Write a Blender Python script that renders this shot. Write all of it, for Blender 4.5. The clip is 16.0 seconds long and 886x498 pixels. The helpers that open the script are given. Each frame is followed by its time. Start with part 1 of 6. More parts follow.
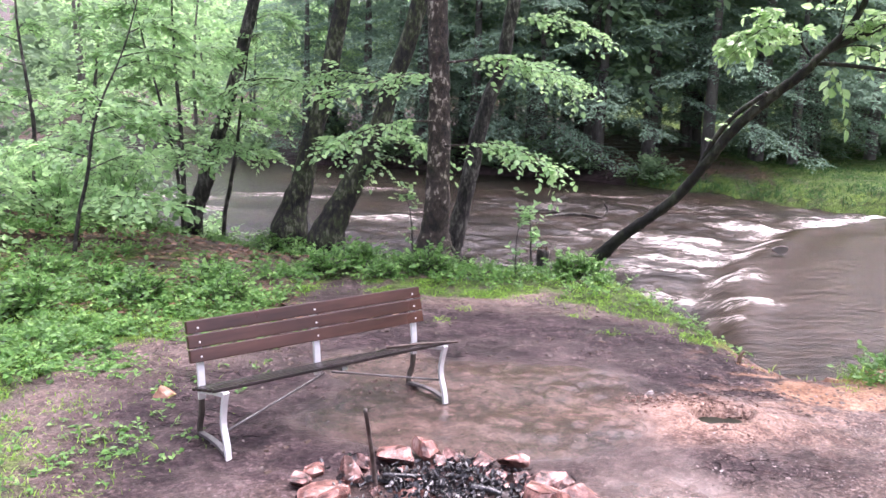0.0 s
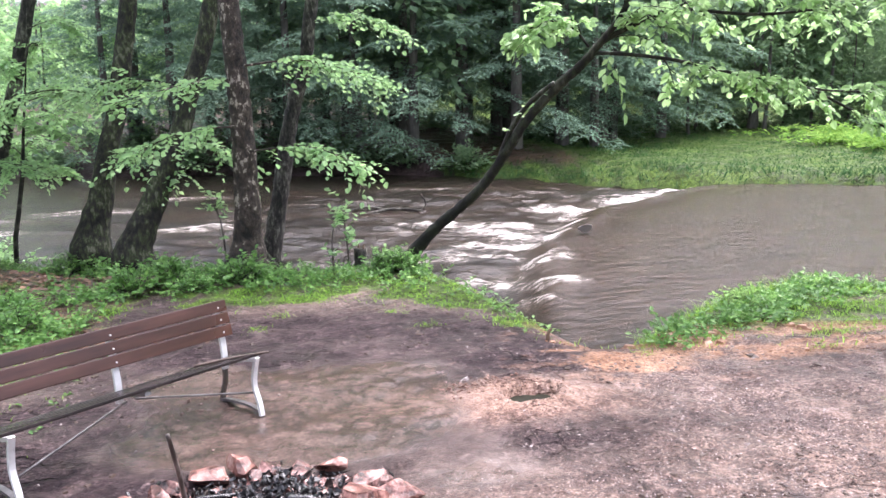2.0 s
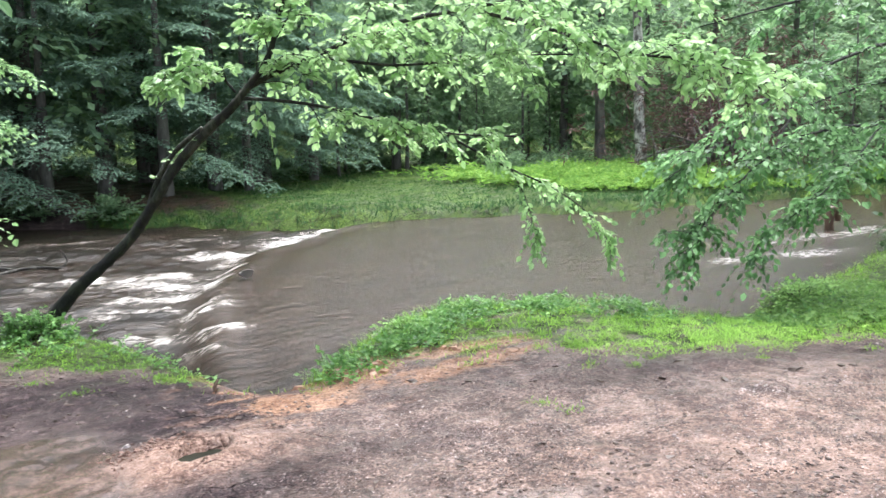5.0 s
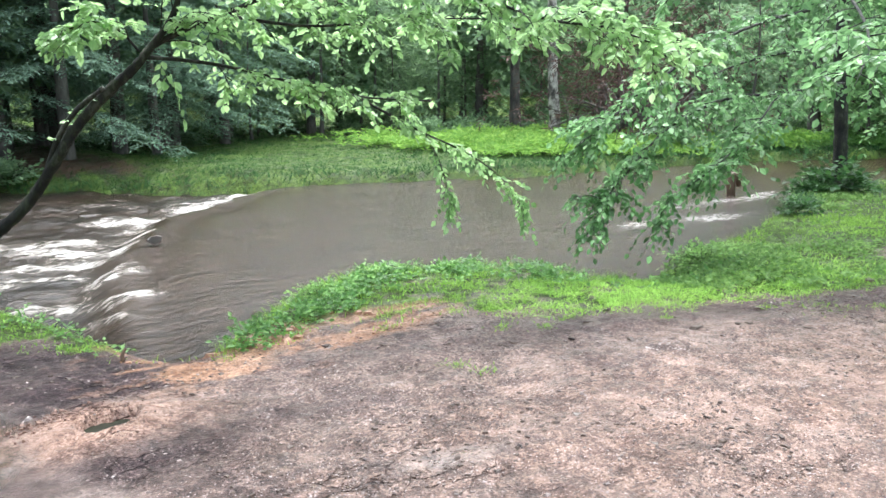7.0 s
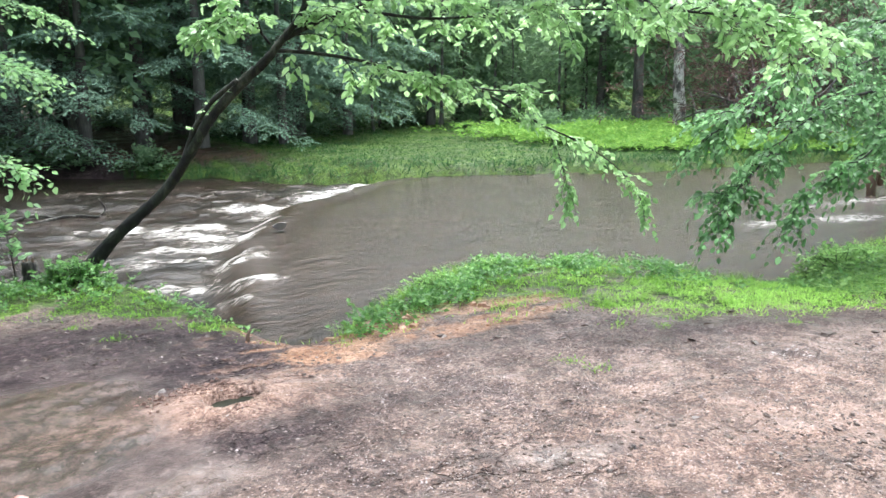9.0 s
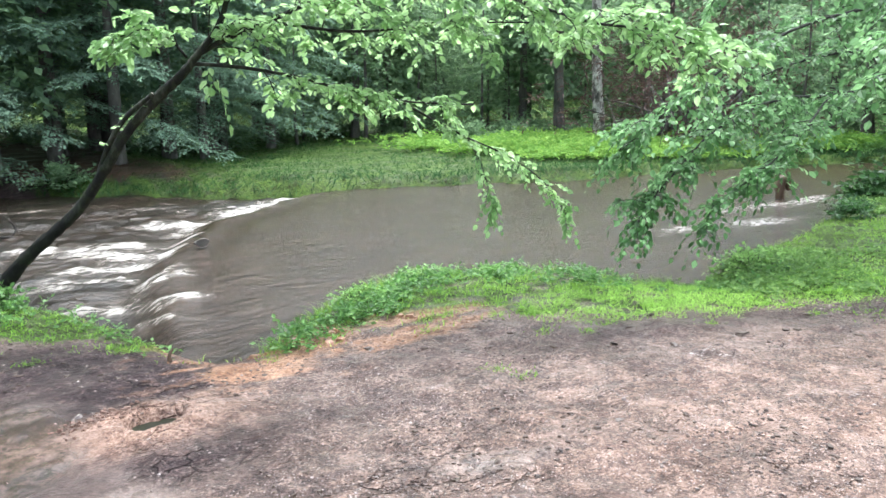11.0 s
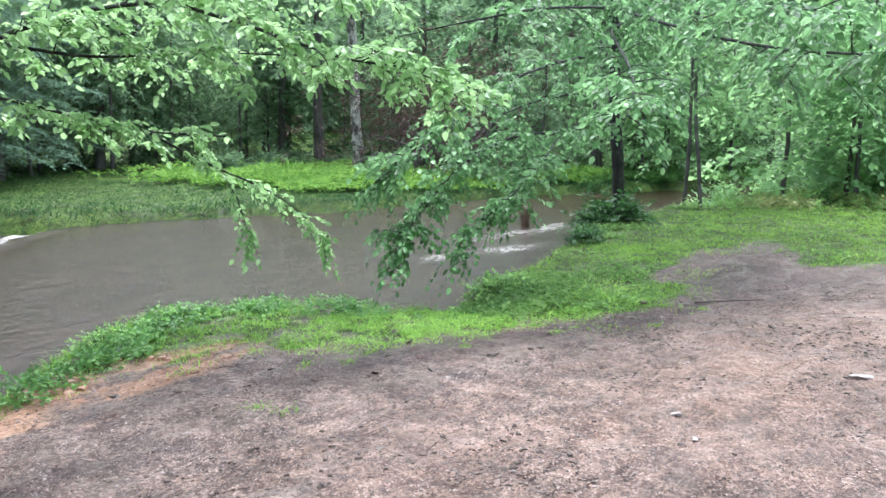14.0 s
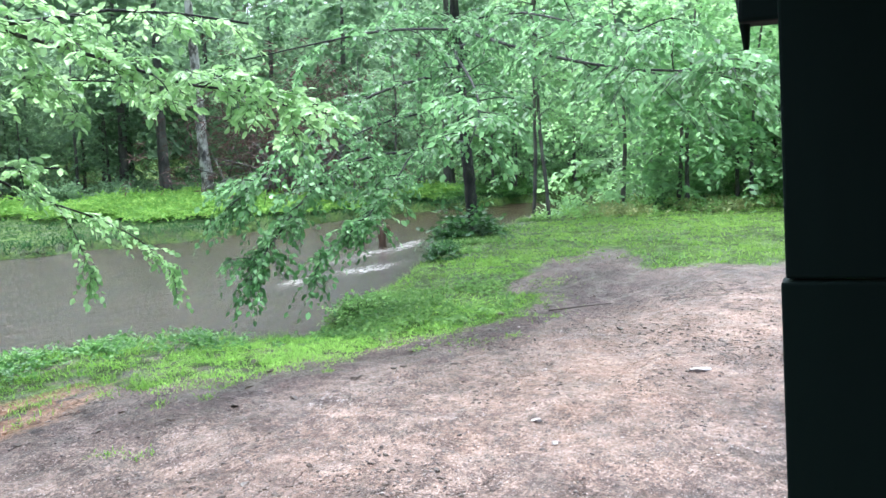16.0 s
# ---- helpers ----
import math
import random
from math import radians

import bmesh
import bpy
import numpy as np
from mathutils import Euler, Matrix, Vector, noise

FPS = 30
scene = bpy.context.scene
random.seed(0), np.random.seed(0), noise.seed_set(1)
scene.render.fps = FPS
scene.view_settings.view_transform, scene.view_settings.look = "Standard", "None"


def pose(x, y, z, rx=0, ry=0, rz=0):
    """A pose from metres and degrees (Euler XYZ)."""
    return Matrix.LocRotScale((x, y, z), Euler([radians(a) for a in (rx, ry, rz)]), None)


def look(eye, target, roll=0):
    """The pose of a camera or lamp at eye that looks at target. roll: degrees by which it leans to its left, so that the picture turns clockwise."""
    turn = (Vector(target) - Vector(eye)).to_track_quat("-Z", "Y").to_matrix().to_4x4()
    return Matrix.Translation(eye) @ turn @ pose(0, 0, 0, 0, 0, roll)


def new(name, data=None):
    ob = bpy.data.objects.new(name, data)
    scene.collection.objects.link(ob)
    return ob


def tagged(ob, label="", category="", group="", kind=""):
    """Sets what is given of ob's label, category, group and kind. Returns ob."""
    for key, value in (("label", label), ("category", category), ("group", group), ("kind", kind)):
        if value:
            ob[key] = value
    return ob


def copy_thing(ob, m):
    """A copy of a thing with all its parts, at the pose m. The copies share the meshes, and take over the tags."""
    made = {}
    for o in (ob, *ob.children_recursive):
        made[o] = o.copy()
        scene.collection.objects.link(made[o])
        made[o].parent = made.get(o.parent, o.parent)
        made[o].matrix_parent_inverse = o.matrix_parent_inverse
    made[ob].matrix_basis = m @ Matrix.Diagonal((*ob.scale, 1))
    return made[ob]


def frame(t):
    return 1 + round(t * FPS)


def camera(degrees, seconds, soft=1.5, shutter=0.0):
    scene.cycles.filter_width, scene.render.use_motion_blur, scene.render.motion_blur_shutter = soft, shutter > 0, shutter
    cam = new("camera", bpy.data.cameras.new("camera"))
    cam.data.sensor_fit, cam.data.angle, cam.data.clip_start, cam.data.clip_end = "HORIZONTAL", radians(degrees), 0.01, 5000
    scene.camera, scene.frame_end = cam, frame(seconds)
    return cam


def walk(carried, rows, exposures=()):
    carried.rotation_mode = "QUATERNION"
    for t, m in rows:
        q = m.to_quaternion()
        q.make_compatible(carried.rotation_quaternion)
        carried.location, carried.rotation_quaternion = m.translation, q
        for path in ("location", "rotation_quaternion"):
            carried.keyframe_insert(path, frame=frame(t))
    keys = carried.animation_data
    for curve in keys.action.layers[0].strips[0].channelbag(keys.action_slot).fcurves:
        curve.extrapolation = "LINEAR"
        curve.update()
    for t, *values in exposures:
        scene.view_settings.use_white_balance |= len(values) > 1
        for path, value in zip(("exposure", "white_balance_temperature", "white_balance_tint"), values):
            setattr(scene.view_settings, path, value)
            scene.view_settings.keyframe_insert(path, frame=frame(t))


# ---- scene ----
cam = camera(58.0, 16.0, shutter=0.12)
PATH = [
    (0, (0.073, -1.434, 2.182), (-0.056, 0.523, 1.79), 1.9),
    (0.5, (0.027, -1.438, 2.182), (0.018, 0.526, 1.809), 1.0),
    (1, (0.092, -1.425, 2.183), (0.207, 0.532, 1.789), 0.3),
    (1.5, (0.196, -1.433, 2.203), (0.431, 0.51, 1.79), -0.2),
    (2, (0.268, -1.44, 2.21), (0.555, 0.5, 1.815), -0.8),
    (2.5, (0.278, -1.46, 2.223), (0.673, 0.467, 1.859), -0.9),
    (3, (0.243, -1.424, 2.218), (0.852, 0.451, 1.879), -0.1),
    (3.5, (0.247, -1.455, 2.211), (1.013, 0.364, 1.887), -0.3),
    (4, (0.256, -1.464, 2.215), (1.117, 0.314, 1.902), -1.1),
    (4.5, (0.266, -1.461, 2.212), (1.209, 0.276, 1.903), -1.5),
    (5, (0.275, -1.467, 2.217), (1.342, 0.197, 1.915), -1.0),
    (5.2, (0.284, -1.474, 2.214), (1.405, 0.155, 1.915), -0.8),
    (7.3, (0.287, -1.498, 2.211), (1.511, 0.033, 1.812), -0.1),
    (7.5, (0.26, -1.504, 2.228), (1.446, 0.057, 1.827), 0.0),
    (8, (0.262, -1.49, 2.216), (1.354, 0.134, 1.806), 0.5),
    (8.2, (0.27, -1.474, 2.212), (1.332, 0.168, 1.794), 0.7),
    (10.3, (0.284, -1.497, 2.21), (1.223, 0.23, 1.84), -1.5),
    (10.5, (0.293, -1.495, 2.21), (1.301, 0.193, 1.839), -1.1),
    (11, (0.295, -1.506, 2.211), (1.436, 0.092, 1.832), -0.6),
    (11.5, (0.308, -1.511, 2.213), (1.515, 0.041, 1.847), -0.7),
    (12, (0.307, -1.53, 2.218), (1.581, -0.027, 1.875), -0.4),
    (12.5, (0.311, -1.536, 2.222), (1.671, -0.104, 1.905), -0.1),
    (13, (0.317, -1.55, 2.224), (1.756, -0.194, 1.925), 0.0),
    (13.5, (0.335, -1.546, 2.217), (1.845, -0.269, 1.919), 0.4),
    (14, (0.334, -1.557, 2.219), (1.902, -0.353, 1.917), 0.5),
    (14.5, (0.34, -1.567, 2.223), (1.962, -0.434, 1.928), 0.1),
    (15, (0.346, -1.578, 2.231), (2.029, -0.536, 1.95), -0.6),
    (15.5, (0.351, -1.574, 2.232), (2.073, -0.594, 1.964), -1.3),
    (16, (0.339, -1.586, 2.235), (2.1, -0.674, 1.978), -1.4),
]
walk(cam, [(t, look(eye, target, roll)) for t, eye, target, roll in PATH],
     exposures=[(0.0, 2.17, 6150, 32), (1.0, 2.13, 6150, 27), (2.5, 2.13, 6150, 19), (3.5, 2.0, 6150, 13), (5.0, 1.9, 6090, 10), (8.0, 1.97, 5980, 6), (11.0, 1.93, 5950, 6), (12.0, 1.8, 5930, 7), (13.0, 1.67, 5830, 7), (14.5, 1.74, 5680, 6), (16.0, 1.92, 5540, 4)])

# ---- world, sun, exposure ----
SUN_EL, SUN_ROT = radians(72), radians(50)
world = bpy.data.worlds.new("overcast_world")
scene.world = world
world.use_nodes = True
wn, wl = world.node_tree.nodes, world.node_tree.links
sky = wn.new("ShaderNodeTexSky")
sky.sky_type, sky.sun_disc = "NISHITA", False
sky.sun_elevation, sky.sun_rotation = SUN_EL, SUN_ROT
sky.air_density, sky.dust_density, sky.ozone_density = 1.0, 6.0, 1.0
soft_sky = wn.new("ShaderNodeHueSaturation")
soft_sky.inputs["Saturation"].default_value = 0.45
wl.new(sky.outputs[0], soft_sky.inputs["Color"])
wl.new(soft_sky.outputs[0], wn["Background"].inputs["Color"])
wn["Background"].inputs["Strength"].default_value = 0.15
sun = new("sun", bpy.data.lights.new("sun", "SUN"))
sun.data.energy, sun.data.angle, sun.data.color = 1.45, radians(70), (1.0, 0.985, 0.965)
sun.matrix_world = look((10 * math.sin(SUN_ROT), 10 * math.cos(SUN_ROT), 30), (0, 0, 0))

# ---- materials ----


def material(name):
    m = bpy.data.materials.new(name)
    m.use_nodes = True
    nt = m.node_tree
    return m, nt.nodes, nt.links, nt.nodes["Principled BSDF"]


def ramp(nodes, links, source, stops):
    r = nodes.new("ShaderNodeValToRGB")
    els = r.color_ramp.elements
    while len(els) < len(stops):
        els.new(0.5)
    for e, (p, c) in zip(els, stops):
        e.position, e.color = p, (*c, 1)
    links.new(source, r.inputs[0])
    return r.outputs[0]


def grain(nodes, links, scale, detail=5, rough=0.6, stretch=(1, 1, 1), coords="Object"):
    tc, mp, nz = nodes.new("ShaderNodeTexCoord"), nodes.new("ShaderNodeMapping"), nodes.new("ShaderNodeTexNoise")
    mp.inputs["Scale"].default_value = stretch
    links.new(tc.outputs[coords], mp.inputs[0])
    links.new(mp.outputs[0], nz.inputs["Vector"])
    nz.inputs["Scale"].default_value, nz.inputs["Detail"].default_value, nz.inputs["Roughness"].default_value = scale, detail, rough
    return nz.outputs["Fac"]


def mixed(nodes, links, fac, a, b, blend="MIX"):
    x = nodes.new("ShaderNodeMix")
    x.data_type, x.blend_type = "RGBA", blend
    for k, v in ((0, fac), (6, a), (7, b)):
        if isinstance(v, (int, float)):
            x.inputs[k].default_value = v
        elif isinstance(v, tuple):
            x.inputs[k].default_value = (*v, 1)
        else:
            links.new(v, x.inputs[k])
    return x.outputs[2]


def calc(nodes, links, op, a, b=0.0, clamp=False):
    x = nodes.new("ShaderNodeMath")
    x.operation, x.use_clamp = op, clamp
    for k, v in ((0, a), (1, b)):
        if isinstance(v, (int, float)):
            x.inputs[k].default_value = v
        else:
            links.new(v, x.inputs[k])
    return x.outputs[0]


def bump(nodes, links, bsdf, height, strength=0.4, dist=0.02):
    b = nodes.new("ShaderNodeBump")
    b.inputs["Strength"].default_value, b.inputs["Distance"].default_value = strength, dist
    links.new(height, b.inputs["Height"])
    links.new(b.outputs[0], bsdf.inputs["Normal"])


def simple(name, stops, scale, rough=0.6, metal=0.0, bump_strength=0.4, bump_dist=0.01, stretch=(1, 1, 1), wet=0.0):
    """A grained surface: a colour ramp over noise, a second, larger noise for stains, relief and uneven gloss."""
    m, n, l, b = material(name)
    fine, large = grain(n, l, scale, 6, 0.65, stretch), grain(n, l, scale * 0.17, 3, 0.5)
    tone = calc(n, l, "ADD", calc(n, l, "MULTIPLY", fine, 0.65), calc(n, l, "MULTIPLY", large, 0.35))
    l.new(ramp(n, l, tone, stops), b.inputs["Base Color"])
    l.new(calc(n, l, "ADD", calc(n, l, "MULTIPLY", large, -wet), rough + wet * 0.5), b.inputs["Roughness"])
    b.inputs["Metallic"].default_value = metal
    bump(n, l, b, fine, bump_strength, bump_dist)
    return m


def leaf_material(name, dark, light, through_light, gloss=0.38, mix=0.4, sheen=0.5):
    """Leaves that differ one by one, shine when wet and let light through."""
    m, n, l, b = material(name)
    geo = n.new("ShaderNodeNewGeometry")
    tone = calc(n, l, "ADD", calc(n, l, "MULTIPLY", geo.outputs["Random Per Island"], 0.7), calc(n, l, "MULTIPLY", grain(n, l, 9.0, 3), 0.2))
    tone = calc(n, l, "ADD", tone, calc(n, l, "MULTIPLY", calc(n, l, "SUBTRACT", grain(n, l, 1.2, 3), 0.47), 1.0))
    col = ramp(n, l, tone, [(0.05, dark), (0.62, light), (0.97, through_light)])
    l.new(col, b.inputs["Base Color"])
    b.inputs["Roughness"].default_value = gloss
    b.inputs["Specular IOR Level"].default_value = sheen
    tr, mx = n.new("ShaderNodeBsdfTranslucent"), n.new("ShaderNodeMixShader")
    l.new(mixed(n, l, 0.55, col, through_light), tr.inputs["Color"])
    mx.inputs[0].default_value = mix
    l.new(b.outputs[0], mx.inputs[1])
    l.new(tr.outputs[0], mx.inputs[2])
    l.new(mx.outputs[0], n["Material Output"].inputs["Surface"])
    return m


LEAF_SPRING = leaf_material("beech_leaf", (0.06, 0.16, 0.037), (0.235, 0.42, 0.127), (0.56, 0.77, 0.4), 0.3, 0.5, 0.5)
LEAF_BLUE = leaf_material("wet_deep_green_leaf", (0.012, 0.048, 0.012), (0.064, 0.175, 0.044), (0.4, 0.66, 0.31), 0.34, 0.45, 0.36)
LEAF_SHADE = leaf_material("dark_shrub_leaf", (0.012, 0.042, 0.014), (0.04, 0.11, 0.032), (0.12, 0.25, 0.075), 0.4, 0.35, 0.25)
# sapling, hemlock and forest leaves: mist is put into the paler colours
LEAF_LEFT = leaf_material("sapling_leaf", (0.1404, 0.2808, 0.1188), (0.2592, 0.4428, 0.1944), (0.4536, 0.6696, 0.3024), 0.36, 0.55)
LEAF_HAZED = leaf_material("hazed_hemlock_spray", (0.1265, 0.198, 0.1485), (0.1705, 0.264, 0.187), (0.22, 0.33, 0.231), 0.9, 0.5, 0.1)
LEAF_WOOD = leaf_material("hazed_forest_leaf", (0.088, 0.1535, 0.0903), (0.153, 0.2438, 0.1309), (0.266, 0.3973, 0.1987), 0.6, 0.5, 0.25)
LEAF_HERB = leaf_material("herb_leaf", (0.0261, 0.08265, 0.02175), (0.1001, 0.2349, 0.0522), (0.2784, 0.4785, 0.1479), 0.4, 0.42, 0.4)
LEAF_FERN = leaf_material("fern_frond", (0.084, 0.2016, 0.0378), (0.168, 0.336, 0.0588), (0.3192, 0.4872, 0.1092), 0.6, 0.45, 0.2)
GRASS = leaf_material("grass_blade", (0.055, 0.135, 0.022), (0.19, 0.39, 0.06), (0.44, 0.66, 0.14), 0.45, 0.45, 0.2)
GRASS_MOSS = leaf_material("bright_mossy_grass", (0.12, 0.25, 0.045), (0.3, 0.53, 0.1), (0.58, 0.8, 0.24), 0.45, 0.45, 0.2)
GRASS_LAWN = leaf_material("lawn_grass", (0.07, 0.15, 0.03), (0.2, 0.35, 0.065), (0.4, 0.58, 0.15), 0.5, 0.45, 0.2)
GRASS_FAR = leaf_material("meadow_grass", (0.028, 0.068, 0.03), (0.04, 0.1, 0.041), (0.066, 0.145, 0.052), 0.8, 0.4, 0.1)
LITTER = leaf_material("dead_leaf", (0.06, 0.03, 0.02), (0.15, 0.075, 0.045), (0.26, 0.15, 0.09), 0.5, 0.1)
WEED_LIGHT = leaf_material("light_weed", (0.09, 0.19, 0.05), (0.22, 0.4, 0.11), (0.42, 0.62, 0.22), 0.45, 0.5, 0.3)
WEED_BANK = leaf_material("bank_weed", (0.05, 0.115, 0.026), (0.135, 0.26, 0.06), (0.3, 0.45, 0.15), 0.45, 0.5, 0.3)
WEED_RUST = leaf_material("yellowing_weed", (0.1, 0.17, 0.05), (0.22, 0.28, 0.09), (0.42, 0.4, 0.16), 0.5, 0.35)
DEAD_RED = leaf_material("rust_brown_needles", (0.06, 0.036, 0.031), (0.12, 0.066, 0.056), (0.17, 0.1, 0.08), 0.7, 0.1)

BARK = simple("wet_bark", [(0.4, (0.005, 0.0042, 0.004)), (0.48, (0.022, 0.019, 0.016)), (0.54, (0.055, 0.05, 0.041)), (0.6, (0.14, 0.135, 0.115))], 22, 0.85, 0, 1.0, 0.05, (1, 1, 0.4), 0.3)
BARK_MOSS = simple("mossy_wet_bark", [(0.4, (0.004, 0.0035, 0.003)), (0.48, (0.018, 0.015, 0.012)), (0.54, (0.034, 0.046, 0.014)), (0.6, (0.12, 0.12, 0.085))], 18, 0.85, 0, 1.0, 0.05, (1, 1, 0.45), 0.3)
BARK_WET = simple("soaked_mossy_bark", [(0.4, (0.00216, 0.002016, 0.0018)), (0.49, (0.00936, 0.00828, 0.00648)), (0.55, (0.01512, 0.01872, 0.0072)), (0.62, (0.054, 0.054, 0.0396))], 12, 0.8, 0, 1.0, 0.05, (1, 1, 0.35), 0.3)
BARK_PATCH = simple("lichen_spotted_bark", [(0.4, (0.006, 0.0045, 0.004)), (0.49, (0.03, 0.021, 0.015)), (0.555, (0.06, 0.045, 0.035)), (0.59, (0.3, 0.26, 0.22))], 15, 0.85, 0, 1.0, 0.05, (1, 1, 0.7), 0.25)
BARK_PALE = simple("pale_birch_bark", [(0.41, (0.035, 0.03, 0.027)), (0.47, (0.16, 0.14, 0.125)), (0.51, (0.4, 0.37, 0.34)), (0.58, (0.62, 0.59, 0.55))], 4.5, 0.6, 0, 0.5, 0.01, (1, 1, 0.6))
# far trunks, lightened to carry the mist in their colour
BARK_FAR = simple("hazed_forest_bark", [(0.4, (0.04, 0.036, 0.033)), (0.6, (0.14, 0.128, 0.115))], 6, 0.8, 0, 0.6, 0.02, (1, 1, 0.3))
WOOD_BROWN = simple("brown_painted_plank", [(0.35, (0.016, 0.006, 0.005)), (0.5, (0.042, 0.0165, 0.0125)), (0.65, (0.078, 0.034, 0.026))], 12, 0.3, 0, 0.25, 0.003, (0.12, 1, 1), 0.3)
WOOD_GREY = simple("weathered_slat", [(0.35, (0.007, 0.005, 0.005)), (0.5, (0.016, 0.0115, 0.0115)), (0.65, (0.04, 0.032, 0.032))], 14, 0.28, 0, 0.3, 0.003, (0.12, 1, 1), 0.3)
WOOD_GREY.node_tree.nodes["Principled BSDF"].inputs["Specular IOR Level"].default_value = 0.22
ALU = simple("cast_aluminium", [(0.3, (0.5394, 0.5394, 0.5394)), (0.7, (0.7395, 0.7395, 0.7308))], 25, 0.42, 0.15, 0.15, 0.002)
STEEL = simple("galvanised_rod", [(0.3, (0.165, 0.165, 0.165)), (0.7, (0.275, 0.275, 0.275))], 30, 0.4, 0.7, 0.1, 0.001)
IRON = simple("dull_wet_iron", [(0.35, (0.06, 0.055, 0.055)), (0.65, (0.17, 0.16, 0.16))], 25, 0.4, 0.4, 0.15, 0.002)
STONE_RED = simple("red_sandstone", [(0.4, (0.0435, 0.0174, 0.01392)), (0.47, (0.1479, 0.06525, 0.0522)), (0.54, (0.2784, 0.1436, 0.1175)), (0.63, (0.435, 0.2958, 0.261))], 9, 0.26, 0, 1.0, 0.03, (1, 1, 1), 0.35)
STONE_SOOT = simple("sooty_sandstone", [(0.4, (0.012, 0.009, 0.009)), (0.48, (0.1, 0.05, 0.042)), (0.58, (0.36, 0.21, 0.19))], 10, 0.25, 0, 1.0, 0.03, (1, 1, 1), 0.35)
STONE_TAN = simple("tan_sandstone", [(0.4, (0.13, 0.062, 0.036)), (0.5, (0.26, 0.135, 0.083)), (0.6, (0.36, 0.215, 0.15))], 13, 0.4, 0, 0.6, 0.01)
STONE_PALE = simple("pale_limestone", [(0.38, (0.2, 0.17, 0.155)), (0.62, (0.47, 0.42, 0.4))], 16, 0.5, 0, 0.4, 0.006)
STONE_DARK = simple("wet_dark_rock", [(0.3, (0.02, 0.017, 0.014)), (0.7, (0.085, 0.07, 0.058))], 6, 0.35, 0, 0.7, 0.02, (1, 1, 1), 0.2)
CHAR = simple("wet_charcoal", [(0.42, (0.004, 0.004, 0.005)), (0.55, (0.013, 0.013, 0.014)), (0.66, (0.1, 0.095, 0.1))], 22, 0.2, 0, 0.8, 0.01, (1, 1, 1), 0.3)
PEBBLE = simple("gravel", [(0.36, (0.03, 0.022, 0.021)), (0.5, (0.1, 0.074, 0.066)), (0.58, (0.2, 0.16, 0.148)), (0.66, (0.48, 0.43, 0.41))], 9, 0.45, 0, 0.2, 0.004)
CLOD = simple("reddish_clod", [(0.3, (0.07, 0.035, 0.025)), (0.7, (0.2, 0.12, 0.09))], 14, 0.6, 0, 0.5, 0.006)
CLAY_LUMP = simple("orange_clay", [(0.35, (0.1, 0.045, 0.026)), (0.5, (0.24, 0.125, 0.072)), (0.65, (0.4, 0.24, 0.155))], 12, 0.5, 0, 0.6, 0.006)
CHIP = simple("dark_wood_chips", [(0.3, (0.025, 0.016, 0.012)), (0.7, (0.085, 0.055, 0.04))], 12, 0.5, 0, 0.5, 0.006)
CHAR.node_tree.nodes["Principled BSDF"].inputs["Specular IOR Level"].default_value = 0.55
SNAG = simple("rotten_brown_wood", [(0.3, (0.04, 0.022, 0.012)), (0.7, (0.13, 0.075, 0.04))], 10, 0.55, 0, 0.7, 0.01, (1, 1, 0.3))
POKER = simple("scorched_grey_stick", [(0.4, (0.03, 0.023, 0.02)), (0.5, (0.12, 0.095, 0.085)), (0.6, (0.27, 0.23, 0.21))], 18, 0.4, 0, 0.5, 0.004, (1, 1, 0.3))
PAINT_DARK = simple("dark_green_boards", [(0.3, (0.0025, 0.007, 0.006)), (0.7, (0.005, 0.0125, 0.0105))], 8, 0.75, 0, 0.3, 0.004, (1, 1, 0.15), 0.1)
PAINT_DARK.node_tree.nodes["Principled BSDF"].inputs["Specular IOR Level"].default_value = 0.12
ROOF_WOOD = simple("dark_roof_boards", [(0.3, (0.02, 0.016, 0.013)), (0.7, (0.05, 0.04, 0.033))], 9, 0.7, 0, 0.3, 0.004, (0.15, 1, 1))

# muddy ground: the masks say where grass, orange clay, dark mud, litter and pale sand lie; the dark and pale ones also
# paint shade and wet sheen
MUD, n, l, b = material("wet_mud_ground")
a1, a2 = n.new("ShaderNodeAttribute"), n.new("ShaderNodeAttribute")
a1.attribute_name, a2.attribute_name = "cover", "soil"
s1, s2 = n.new("ShaderNodeSeparateColor"), n.new("ShaderNodeSeparateColor")
l.new(a1.outputs["Color"], s1.inputs[0])
l.new(a2.outputs["Color"], s2.inputs[0])
fine, mid, big = grain(n, l, 34, 6, 0.72), grain(n, l, 7, 5, 0.65), grain(n, l, 1.1, 4, 0.6)
tone = calc(n, l, "ADD", calc(n, l, "ADD", calc(n, l, "MULTIPLY", fine, 0.42), calc(n, l, "MULTIPLY", mid, 0.33)), calc(n, l, "MULTIPLY", big, 0.25))
cells, cell_at = n.new("ShaderNodeTexVoronoi"), n.new("ShaderNodeTexCoord")
l.new(cell_at.outputs["Object"], cells.inputs["Vector"])
cells.inputs["Scale"].default_value = 38
speck = n.new("ShaderNodeSeparateColor")
l.new(cells.outputs["Color"], speck.inputs[0])
tone = calc(n, l, "ADD", tone, calc(n, l, "MULTIPLY", calc(n, l, "SUBTRACT", calc(n, l, "POWER", speck.outputs[0], 2.0), 0.33), 0.13))
grit, grit_tone = n.new("ShaderNodeTexVoronoi"), n.new("ShaderNodeSeparateColor")
l.new(cell_at.outputs["Object"], grit.inputs["Vector"])
grit.inputs["Scale"].default_value = 85
l.new(grit.outputs["Color"], grit_tone.inputs[0])
tone = calc(n, l, "ADD", tone, calc(n, l, "MULTIPLY", calc(n, l, "SUBTRACT", grit_tone.outputs[0], 0.5), 0.17))
